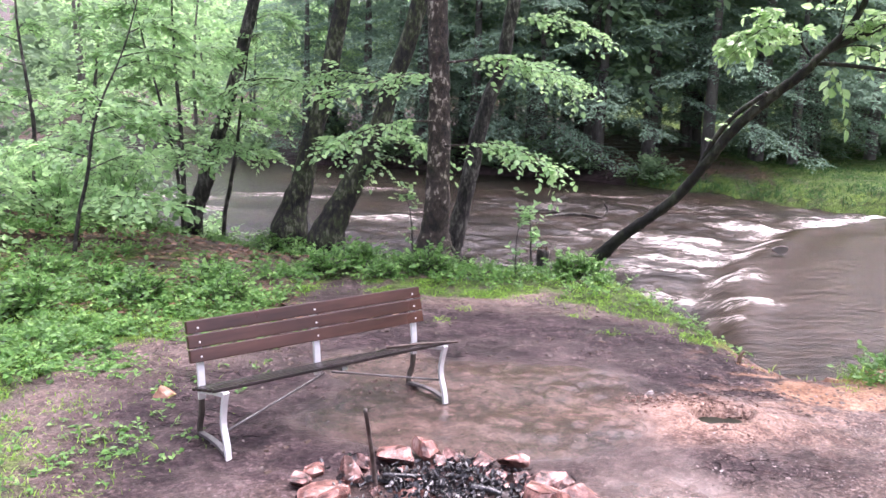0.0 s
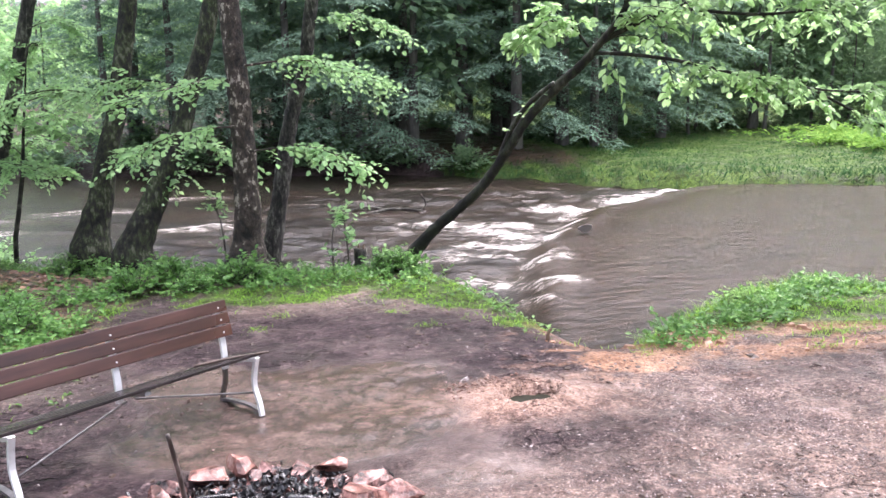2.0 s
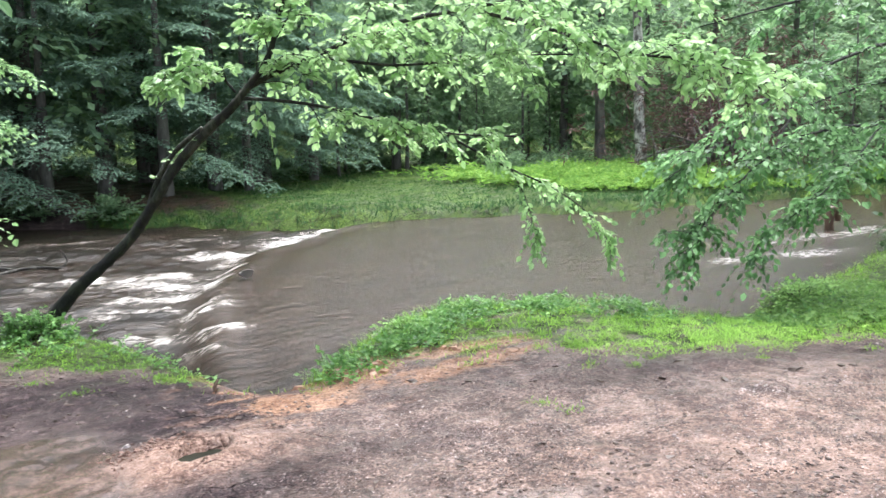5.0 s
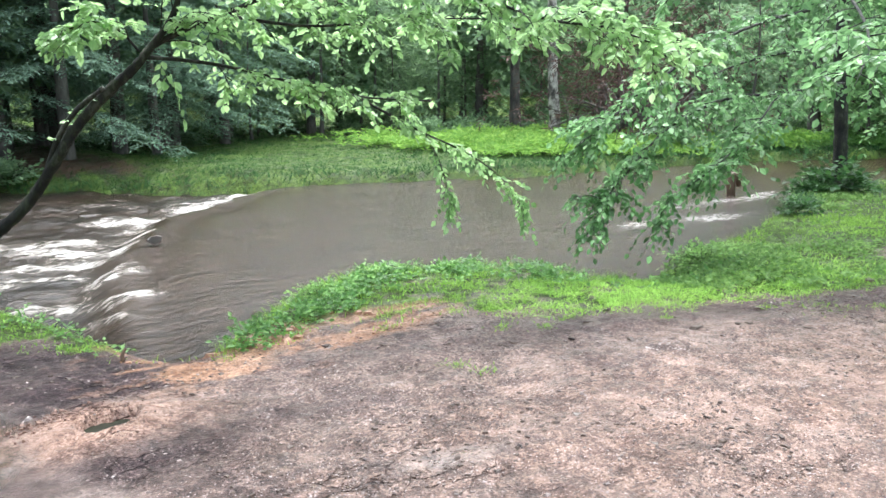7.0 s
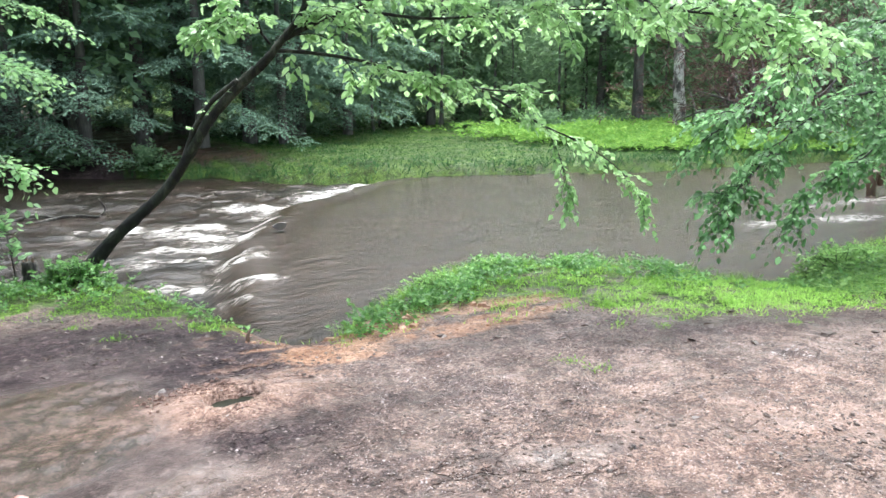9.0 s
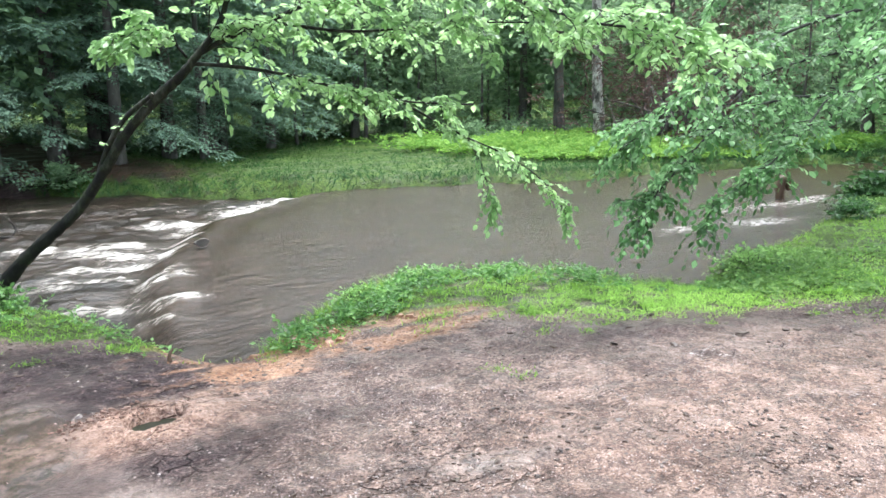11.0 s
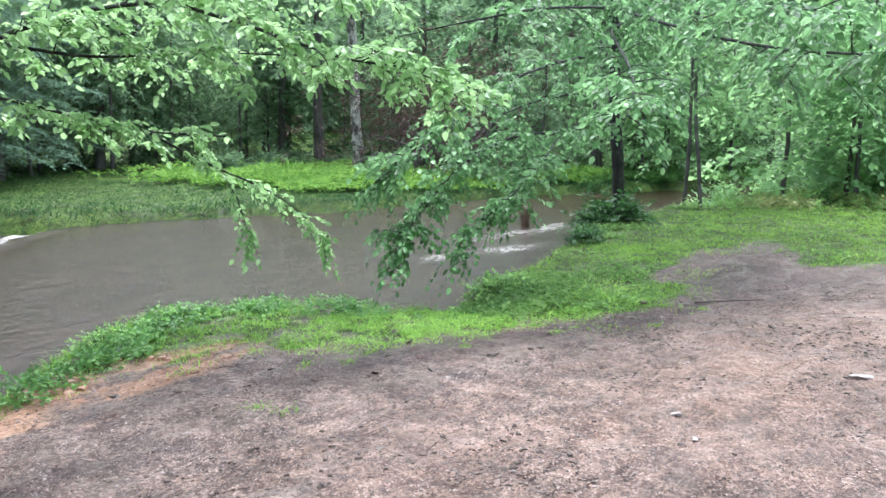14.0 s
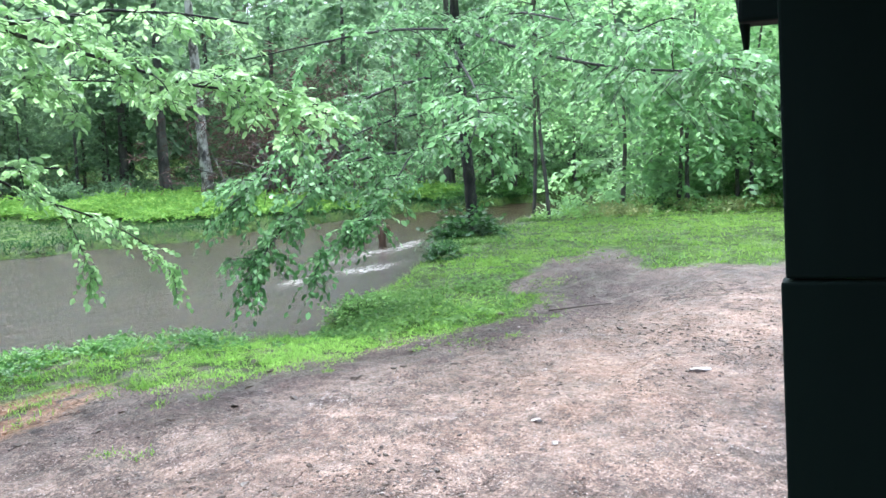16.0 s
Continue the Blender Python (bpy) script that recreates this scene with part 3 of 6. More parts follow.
FAR_BANK = [(70, -1), (42, 5), (36, 8), (30, 11), (25.5, 13.2), (19, 14.5), (16, 14.8), (12.6, 16.1), (10, 17.2), (8.2, 18.6), (7.0, 20.2), (5.4, 21.5), (3.5, 23.0), (0, 24.3), (-3.5, 24.8), (-8, 25.4), (-14, 28), (-26, 31), (-60, 40)]
RIVER = NEAR_LEFT + NEAR_RIGHT + FAR_BANK
CLEARING = [(-3.4, 0.5), (-3.5, 3.0), (-3.2, 4.3), (-2.5, 5.3), (-1.7, 6.9), (-0.7, 6.7), (0.1, 7.0), (0.7, 7.15), (1.45, 6.55), (1.85, 5.75), (2.25, 5.35), (2.75, 5.55), (3.05, 4.85), (3.8, 4.75), (4.6, 4.6), (5.2, 4.75), (5.25, 3.8), (6.0, 3.22), (6.6, 2.98), (7.35, 2.8), (8.7, 2.35), (9.7, 2.25), (10.8, 2.8), (13.3, 3.2), (14.9, 2.4), (13.6, 1.2), (13.9, 0.3), (14.6, -0.7), (15, -3), (14, -7), (-2, -7)]
WATER_UP, WATER_DOWN = -0.22, -0.48


def land_height(x, y):
    sd = inside_distance(x, y, RIVER)
    far = y > 9 + 0.25 * x + np.where(x > 14, -0.35 * (x - 14), 0)
    rise = 0.14 * step(2.5, 6.0, x) * (1 - step(3.5, 6.5, y)) + 0.10 * step(8, 20, x)
    near_z = rise + 0.05 * (scatter_noise(x, y, 0.5, 1) - 0.5) + 0.05 * (scatter_noise(x, y, 2.3, 2) - 0.5) * (1 - step(9, 16, np.hypot(x, y))) + 0.035 * (scatter_noise(x, y, 9.0, 3, 3) - 0.5)
    left_z = 0.16 * step(-1.8, -4.5, x) * step(4, 8, y)
    off = np.maximum(-sd, 0)
    low_bank = step(9.5, 7.0, x)
    far_z = 0.02 - 0.4 * low_bank * step(3.0, 0.0, off) + 0.10 * step(0, 1.2, off) + 0.012 * np.minimum(off, 30) + 0.12 * np.maximum(off - 28, 0) + 0.16 * (scatter_noise(x, y, 0.3, 4) - 0.5) + np.where(x < 8, 0.035 * np.minimum(off, 30), 0)
    back = 0.06 * np.maximum(np.hypot(x - 6, y) - 34, 0)
    z = np.where(far, far_z, near_z + left_z + back)
    gap = np.exp(-(((x - 2.72) / 0.42) ** 2 + ((y - 5.5) / 0.55) ** 2))
    z -= 0.2 * gap + 0.26 * np.exp(-(((x - 7.95) / 0.5) ** 2 + ((y - 4.2) / 0.6) ** 2))
    hole = np.exp(-((((x - 1.68) * 0.97 + (y - 3.85) * 0.24) / 0.19) ** 2 + (((y - 3.85) * 0.97 - (x - 1.68) * 0.24) / 0.145) ** 2) ** 4)
    ring = np.exp(-(((np.hypot(x - 1.62, y - 3.95) - 0.3) / 0.14) ** 2))
    z += 0.035 * np.exp(-(((x - 1.75) / 0.75) ** 2 + ((y - 3.75) / 0.5) ** 2) ** 2) * (0.6 + 0.8 * scatter_noise(x, y, 4, 15))
    z += 0.03 * ring * (0.4 + scatter_noise(x, y, 6, 8)) - 0.17 * hole
    z -= 0.05 * np.exp(-(((x + 0.15) / 0.5) ** 2 + ((y - 2.65) / 0.3) ** 2))
    calm = (1 - step(8, 14, np.hypot(x, y))) * (1 - 0.75 * np.exp(-(((x - 0.5) / 1.9) ** 2 + ((y - 3.6) / 1.2) ** 2) ** 2))
    z += calm * (0.03 * (scatter_noise(x, y, 5.0, 9, 2) - 0.5) * step(-0.1, 0.4, inside_distance(x, y, CLEARING)) + 0.028 * np.abs(scatter_noise(x * 0.6 + y * 0.4, y - 0.3 * x, 3.1, 10, 3) - 0.5)) - 0.12 * np.exp(-(((x + 4.4) / 0.45) ** 2 + ((y - 5.0) / 0.4) ** 2))
    wob = 0.25 * (scatter_noise(x, y, 1.3, 5) - 0.5)
    bank = step(-0.22, 0.5, sd + wob)
    return z * (1 - bank) - 1.15 * bank, sd


gx = graded(-420, -3.0, 7.6, 420, 0.036, 1.08, 30)
gy = graded(-420, 1.9, 6.8, 420, 0.036, 1.08, 30)
GX, GY = np.meshgrid(gx, gy, indexing="ij")
GZ, GSD = land_height(GX, GY)
ground_mesh, _ = grid_mesh("ground", gx, gy, GZ)
csd = inside_distance(GX, GY, CLEARING)
nz1, nz2 = scatter_noise(GX, GY, 0.8, 11), scatter_noise(GX, GY, 2.6, 12)
far_side = GY > 9 + 0.25 * GX + np.where(GX > 14, -0.35 * (GX - 14), 0)
fray = step(7.0, 9.5, GX)
wild = step(-0.15 - 0.3 * fray, 0.35 + 0.35 * fray, -csd + (0.5 + 0.9 * fray) * (nz1 - 0.5) + (0.35 + 0.4 * fray) * (nz2 - 0.5))
left_wild = step(-1.2, -2.6, GX) * step(5.0, 6.4, GY)
patchy = step(0.44, 0.6, nz1 * 0.5 + nz2 * 0.5) * step(-1.5, -2.6, GX) * (GY < 6.5)
away = step(13, 17, np.hypot(GX - 3, GY - 3)) * (GX < 10) * (~far_side)
nz3 = scatter_noise(GX, GY, 5.5, 14)
upstream = step(7.0, 9.0, GX) * (~far_side) * (1 - step(0.4, 0.6, scatter_noise(GX, GY, 0.9, 77, 5)))
cover = (1 - 0.2 * upstream) * (0.62 + 0.5 * np.maximum(step(0.4, 0.6, nz3), step(7.5, 9.5, GX))) * np.clip(0.4 * np.where(far_side | (GX < 8), 0, wild) + 0.5 * away + np.where(far_side, np.maximum(step(6.5, 10.5, GX + 0.25 * (GY - 20)), step(3.0, 5.0, GX) * step(-1.9, -0.9, GSD)), wild * (1 - 0.55 * left_wild) * (0.55 + 0.9 * step(0.4, 0.62, nz1 * 0.5 + nz2 * 0.5))) + 0.45 * patchy, 0, 1)


def blob(cx, cy, rx, ry, turn=0.0):
    c, s = math.cos(turn), math.sin(turn)
    u, v = (GX - cx) * c + (GY - cy) * s, (GY - cy) * c - (GX - cx) * s
    return np.exp(-((u / rx) ** 2 + (v / ry) ** 2))


clay_mask = np.clip(0.75 * blob(4.0, 4.75, 1.1, 0.4, -0.1) + 0.4 * blob(3.0, 4.4, 1.0, 0.4) + 0.6 * blob(2.4, 5.55, 0.32, 0.4) + 1.1 * blob(3.2, 5.1, 0.5, 0.28, -0.4) + blob(3.75, 4.7, 0.7, 0.2, -0.2) + 0.9 * blob(4.3, 4.5, 0.6, 0.2) + 0.7 * blob(2.75, 5.1, 0.7, 0.5), 0, 1) * (0.2 + 1.1 * step(0.38, 0.6, scatter_noise(GX * 0.7, GY * 1.5, 3.4, 13))) * (0.8 + 0.7 * step(0.36, 0.6, nz1))
# besides dark mud: shade painted below hemlocks and bank trees and along the bench
dark_mask = np.clip(0.5 * blob(-0.7, 3.3, 1.5, 0.7) + 0.5 * blob(0.9, 4.5, 1.3, 0.9) + 0.3 * blob(5.2, 3.6, 1.6, 0.45, -0.4) + 0.55 * upstream * wild + 0.55 * blob(-0.2, 4.2, 2.2, 1.3) + 0.5 * blob(-1.7, 2.3, 1.0, 0.7) + 0.5 * blob(-2.0, 3.7, 1.1, 1.1) + 0.4 * blob(1.2, 4.9, 1.2, 0.5) + 0.15 * blob(1.0, 2.9, 2.2, 0.7) + 0.14 * blob(1.75, 3.05, 0.9, 0.3, 0.15) + np.where(far_side, 1.2 * step(11, 7, GX + 0.25 * (GY - 20)), 0) + 1.2 * blob(-4.4, 5.1, 0.5, 0.5) + 1.3 * blob(0.3, 5.6, 1.9, 0.9) + np.where(far_side & (GX < 4), step(-0.9, -0.3, GSD), 0) + 0.4 * blob(2.2, 4.6, 1.2, 0.4, 0.2) + 0.22 * blob(3.4, 3.9, 1.2, 0.55, -0.2) + 0.12 * blob(3.7, 3.0, 1.3, 0.7) + 0.25 * blob(1.6, 3.35, 0.8, 0.3, 0.1) + 0.45 * blob(11.5, 1.5, 3.2, 1.3) + 0.25 * blob(10.8, 0.2, 2.6, 1.0) + 0.35 * blob(13.2, 2.6, 3.2, 0.9, 0.28) + 0.5 * blob(8.2, 2.0, 1.8, 0.6, -0.3) + 0.5 * blob(-0.9, 3.9, 0.9, 0.35, 0.7) + 0.2 * blob(1.9, 3.1, 0.7, 0.25, 0.2) + 0.5 * blob(5.8, 2.9, 1.4, 0.3, -0.3) + 0.8 * blob(-1.7, 6.9, 1.2, 0.8, 0.6), 0, 1)
litter_mask = np.where(far_side & (GSD > -1.4), 0.0, 1.0) * np.clip(away + np.where(far_side, step(12, 7, GX + 0.25 * (GY - 20)) + step(11, 17, -GSD), left_wild * 0.9) + step(11, 18, np.hypot(GX, GY)) * (GX < 4) * 0.6, 0, 1)
film_mask = np.clip(1.1 * blob(0.3, 4.3, 1.05, 0.6, 0.1) + 0.9 * blob(-0.2, 3.6, 1.0, 0.5) + 0.5 * blob(0.95, 2.75, 0.9, 0.3, 0.08) + 0.8 * blob(0.1, 3.45, 0.9, 0.28, 0.1) + 0.6 * blob(-0.9, 4.6, 0.7, 0.4) + 0.2 * blob(1.3, 3.2, 0.9, 0.22, 0.1) + 0.5 * blob(3.2, 2.0, 0.9, 0.25, -0.3) + 0.25 * blob(8.8, 0.9, 1.6, 0.4, -0.2) + 0.15 * blob(11, 0.6, 1.5, 0.5), 0, 1)
# pale sand round the hole; the right-hand blobs paint wet sheen as paler mud
sand_sheen_mask = np.clip(1.15 * blob(1.68, 3.82, 0.72, 0.4, 0.12) + 0.34 * blob(4.6, 1.7, 2.4, 1.2) + 0.75 * blob(7.5, 0.2, 2.8, 1.3) + 0.5 * blob(10.3, -0.9, 2.6, 1.1) + 0.3 * blob(0.4, 3.9, 0.8, 0.4), 0, 1) * (0.75 + 0.45 * step(0.35, 0.6, nz2))
point_colours(ground_mesh, "cover", cover.ravel(), clay_mask.ravel(), dark_mask.ravel())
point_colours(ground_mesh, "soil", litter_mask.ravel(), sand_sheen_mask.ravel(), film_mask.ravel())
tagged(part("ground", ground_mesh, MUD), "wet muddy clearing with trampled soil, clay and grassy banks", "ground", kind="structure")


def ground_at(x, y):
    return land_height(np.atleast_1d(np.asarray(x, float)), np.atleast_1d(np.asarray(y, float)))[0]


# ---- the river ----
CREST = [(2.45, 5.9), (2.85, 6.8), (3.1, 7.8), (3.5, 9.2), (4.0, 10.6), (4.75, 12.0), (6.1, 14.2), (7.5, 15.2), (8.9, 16.6), (10.1, 17.4), (12, 18.6)]
rx = graded(-75, -4.0, 9.5, 75, 0.085, 1.08, 3)
ry = graded(-12, 6.0, 19.5, 42, 0.085, 1.08, 2)
RX, RY = np.meshgrid(rx, ry, indexing="ij")
rsd = inside_distance(RX, RY, RIVER)
s = line_side(RX, RY, CREST)
s = np.where((RX > 12) | (RY < 5.9), -np.abs(s), np.where(RX < 2.45, np.abs(s), s))
warp = scatter_noise(RX, RY, 0.55, 21)
warp2 = scatter_noise(RX * 0.45, RY * 1.3, 1.5, 22)
sw = s + 1.5 * (warp - 0.5)
drop = step(0.0, 0.75, s + 0.4 * (warp2 - 0.5))
rough_zone = step(0.1, 0.8, sw) * (1 - 0.75 * step(4.5, 10, sw))
# the current runs along RU; RV lies across it
RU, RV = 0.95 * RX - 0.31 * RY, 0.31 * RX + 0.95 * RY
RU, RV = RU + 0.8 * (warp - 0.5), RV + 0.7 * (scatter_noise(RX, RY, 0.8, 31) - 0.5)
thread = 1 - np.abs(2 * scatter_noise(RU * 0.5, RV * 1.15, 1.5, 32, 3) - 1)
curl = 1 - np.abs(2 * scatter_noise(RU * 0.8, RV * 1.6, 2.4, 33, 3) - 1)
chop = scatter_noise(RU * 0.8, RV * 1.7, 2.6, 26, 3) - 0.5
RZ = WATER_UP + (WATER_DOWN - WATER_UP) * drop + 0.12 * rough_zone * (warp2 - 0.5) + 0.16 * rough_zone * chop + 0.05 * rough_zone * thread * step(0.6, 1.6, s)
RZ += 0.03 * (scatter_noise(RX * 0.5, RY * 1.5, 1.1, 23) - 0.5) + 0.05 * step(13, 20, RX) * (warp2 - 0.5)
RZ -= 0.05 * np.exp(-((s + 0.25) / 0.35) ** 2)
lip = np.exp(-((s - 0.85) / 0.5) ** 2) * step(0.3, 0.55, warp)
# white tongues below the weir: from, to, half width, strength; then the riffles upstream and far downstream
TONGUES = ((10.26, 18.58, 9.01, 18.48, 0.3, 0.8), (8.99, 17.58, 7.2, 16.54, 0.4, 1), (7.48, 15.68, 6.56, 16.59, 0.36, 1), (6.13, 15.37, 4.36, 15.49, 0.35, 0.8), (5.78, 14.67, 4.77, 14.29, 0.28, 0.7),
           (4.68, 12.99, 3.1, 13.94, 0.42, 1), (3.27, 13.54, 1.43, 14.43, 0.26, 0.75), (4.22, 12.26, 2.82, 13.22, 0.3, 0.95), (3.79, 11.58, 2.34, 11.5, 0.25, 0.95), (3.13, 10.64, 1.75, 11.29, 0.2, 0.9),
           (3.67, 10.23, 3.08, 9.66, 0.19, 0.85), (3.42, 9.54, 2.78, 9.23, 0.16, 0.8), (3.12, 8.56, 2.02, 9.3, 0.18, 1), (2.9, 7.45, 2.7, 7.95, 0.1, 0.75))
RIFFLES = ((3.0, 19.6, 1.2, 0.25, 0.5), (0.5, 17.5, 1.5, 0.25, 0.5), (-2.4, 14.6, 0.75, 0.3, 0.9), (-1.2, 15.6, 0.9, 0.22, 0.7), (-4.9, 17.5, 1.2, 0.5, 0.6), (-5.9, 14.8, 0.9, 0.5, 0.65), (-7.5, 16.5, 1.2, 0.5, 0.6), (-3.3, 19.5, 1.4, 0.4, 0.5), (14.1, 7.15, 0.9, 0.3, 0.95), (12.0, 7.5, 0.7, 0.22, 0.55), (12.4, 9.0, 0.78, 0.24, 0.4), (16.4, 8.3, 1.04, 0.36, 0.55), (17.9, 8.3, 0.8, 0.3, 0.8), (24.6, 8.0, 1.1, 0.3, 0.9), (27.2, 8.1, 0.9, 0.25, 0.6), (14.6, 8.5, 0.8, 0.22, 0.5))
tear = scatter_noise(RX, RY, 1.3, 28) - 0.5
RXW, RYW = RX + 0.55 * tear + 0.25 * (scatter_noise(RX, RY, 3.1, 35) - 0.5), RY + 0.6 * (scatter_noise(RX * 0.6, RY, 1.7, 29) - 0.5) + 0.35 * (scatter_noise(RX, RY, 2.7, 34) - 0.5)
spots = sum(a * np.exp(-(((RXW - cx) / (wx * 1.15)) ** 2 + ((RYW - cy) / (wy * 1.25)) ** 2)) for cx, cy, wx, wy, a in RIFFLES)
for x0, y0, x1, y1, half, strong in TONGUES:
    ex, ey = x1 - x0, y1 - y0
    run = np.hypot(ex, ey)
    along = ((RXW - x0) * ex + (RYW - y0) * ey) / run
    across = ((RYW - y0) * ex - (RXW - x0) * ey) / run
    wide = half * (0.75 + 0.5 * np.clip(along / run, 0, 1.5))
    spots = spots + strong * np.exp(-((across / wide) ** 2)) * step(-0.6, -0.2, along) * (1 - step(0.4 * run, 1.3 * run, along))
hump = np.exp(-(((RX - 2.55) / 0.35) ** 2 + ((RY - 9.9) / 0.4) ** 2))
RZ += 0.05 * hump + 0.045 * np.clip(spots, 0, 1) * (RX < 11)
torn_edge = 0.6 * step(0.55, 0.9, thread) + 0.55 * step(0.58, 0.95, curl)
foam_mask = (1 - 0.9 * hump) * (np.clip(spots + 0.3 * lip * step(0, 0.3, s), 0, 1) * (0.28 + 0.85 * torn_edge) + 0.5 * rough_zone * (1 - step(2.5, 9.0, sw)) * step(0.72, 0.97, thread) * step(0.45, 0.6, warp))
foam_mask = np.clip(foam_mask, 0, 1)
river_mesh, used = grid_mesh("river", rx, ry, RZ, rsd > -0.7)
# how far the painted darkening reaches downstream of the crest
rapids_dark = step(-0.1, 1.0, s) * (0.55 + 0.45 * step(0.3, 0.7, warp2))
at = river_mesh.attributes.new("rapids_dark", "FLOAT", "POINT")
at.data.foreach_set("value", rapids_dark.ravel()[used].astype(np.float32))
at = river_mesh.attributes.new("foam", "FLOAT", "POINT")
at.data.foreach_set("value", foam_mask.ravel()[used].astype(np.float32))
tagged(part("water", river_mesh, WATER), "swollen brown flood river with white rapids over a low weir", "river", kind="structure")

# ---- trees ----


def tree(name, label, category, trunk, radii, bark, limbs=(), foliage=(), leaf=None, sides=12, group="", knots=0.05, flare=0.0, width=0.7, plain=False, flat=0.4, hang=0.12):
    """A tree: trunk, limbs (line, thick, thin) and a crown of leafy twigs (line, count, length, leaves a twig, leaf size, spread, droop)."""
    top = thing(name, label, category, trunk[0], group)
    off = np.asarray(trunk[0], float)
    rings = 90 if sides >= 12 else 30
    line = curve_points(trunk, rings) - off
    r = np.interp(np.linspace(0, 1, rings), np.linspace(0, 1, len(radii)), radii)
    r = r * (1 + flare * np.exp(-line[:, 2] / 0.28))
    r = r * (1 + 0.06 * (scatter_noise(np.linspace(0, 14, rings), np.full(rings, off[0] * 3.1), 1.0, 71) - 0.5))
    line[:, :2] += (r * 0.5)[:, None] * np.stack([scatter_noise(np.linspace(0, 9, rings), np.full(rings, off[1] + k), 1.0, 72) - 0.5 for k in (0, 7)], -1)
    line[0, 2] -= 0.25
    v, q = tube(line, r, sides, knots)
    part("trunk", quad_mesh("trunk", v, q, True), bark, top)
    for pts, thick, thin in limbs:
        v, q = tube(curve_points(pts, 14) - off, (thick, thin), 7, 0.06)
        part("limb", quad_mesh("limb", v, q, True), bark, top)
    lv, tw = [], []
    for pts, count, length, per, size, spread, droop in foliage:
        p, d, ln = along_branch(np.asarray(pts) - off, count, length, spread)
        a, t = sprays(p, d, ln, per, size, width, droop, flat, plain=plain, hang=hang)
        lv.append(a)
        if not plain:
            tw.append(t)
    if lv:
        leafy("crown", lv, tw, leaf, bark, top)
    return top


def branchlets(line, count, length, tilt=0.25, start=0.12, seed=0):
    """Side branches of a limb, left and right in turn, with gaps between them."""
    r = np.random.default_rng(seed)
    line = curve_points(line, 60)
    out = []
    for i in range(count):
        k = int(58 * np.clip(start + (1 - start) * (i + r.uniform(0.1, 0.9)) / count, 0, 0.99))
        t = unit(line[k + 1] - line[k])
        d = unit(t * r.uniform(0.3, 0.9) + np.cross(t, UP) * (1 if i % 2 else -1) * r.uniform(0.4, 1.0) + UP * r.normal() * tilt)
        ln = length * r.uniform(0.55, 1.2) * (1 - 0.35 * k / 58)
        p = line[k]
        out.append([p, p + d * ln * 0.5 + UP * ln * 0.04, p + d * ln - UP * ln * r.uniform(0.05, 0.25)])
    return out


def crown_lines(base, low, high, reach, count, droop=0.1):
    """Limb lines round a trunk that stands at base: longest below the middle, shorter to the top."""
    out = []
    for i in range(count):
        f = (i + rng.random()) / count
        a = i * 2.4 + rng.normal() * 0.4
        ln = reach * (1 - 0.65 * f) * rng.uniform(0.7, 1.15)
        z = low + (high - low) * f
        d = np.array((math.cos(a), math.sin(a), 0))
        p0 = np.array(base) + UP * z
        out.append([p0, p0 + d * ln * 0.5 + UP * ln * 0.12, p0 + d * ln - UP * ln * droop])
    return out


def place(x, y, turn=0.0, scale=1.0, sink=0.05):
    return Matrix.Translation((x, y, float(ground_at(x, y)[0]) - sink)) @ Matrix.Rotation(turn, 4, "Z") @ Matrix.Diagonal((scale, scale, scale, 1))


# the thin tree that leans over the water, with its bright leaves
lean_trunk = [(1.23, 8.65, -0.05), (1.55, 8.39, 0.4), (1.84, 8.1, 0.73), (2.13, 7.79, 1.08), (2.34, 7.46, 1.52), (2.55, 7.22, 1.91), (2.81, 6.91, 2.26), (2.96, 6.68, 2.45), (3.05, 6.57, 2.59), (3.24, 6.39, 2.89), (3.31, 6.24, 3.2), (3.36, 6.03, 3.66), (3.39, 5.88, 4.25)]
big_r = [(3.07, 6.56, 2.62), (3.32, 6.42, 2.78), (3.75, 6.15, 2.97), (4.06, 5.86, 3.15), (4.44, 5.63, 3.28), (4.9, 5.2, 3.36), (5.21, 4.97, 3.43), (5.89, 4.5, 3.57), (6.77, 3.87, 3.49)]
low_r = [(3.02, 6.6, 2.54), (3.31, 6.47, 2.52), (3.73, 6.3, 2.46), (4.15, 6.1, 2.35), (4.51, 6.02, 2.25), (5.07, 5.79, 2.14), (5.76, 5.54, 2.1)]
drop_r = [(5.02, 5.82, 2.13), (5.38, 5.7, 1.92), (5.7, 5.57, 1.74), (6.03, 5.43, 1.58), (6.36, 5.24, 1.35), (6.6, 5.12, 1.08), (6.75, 5.05, 0.8)]
drop_2 = [(5.7, 5.57, 1.74), (5.81, 5.46, 1.43), (5.86, 5.37, 1.12), (5.88, 5.32, 0.95)]
mid_r = [(3.69, 6.17, 2.94), (4.36, 5.85, 2.85), (4.96, 5.6, 2.89), (5.49, 5.33, 2.94), (6.29, 4.92, 2.95)]
mid_2 = [(4.9, 5.2, 3.36), (5.53, 4.5, 3.08), (5.9, 3.9, 2.85), (6.3, 3.46, 2.76), (6.69, 2.97, 2.49)]
stub = [(2.28, 7.55, 1.45), (2.36, 7.36, 1.75), (2.5, 7.16, 2.02), (2.72, 6.93, 2.25)]
left_top = [(3.0, 6.65, 2.6), (2.8, 6.62, 2.8), (2.55, 6.6, 2.85), (2.3, 6.6, 2.75)]
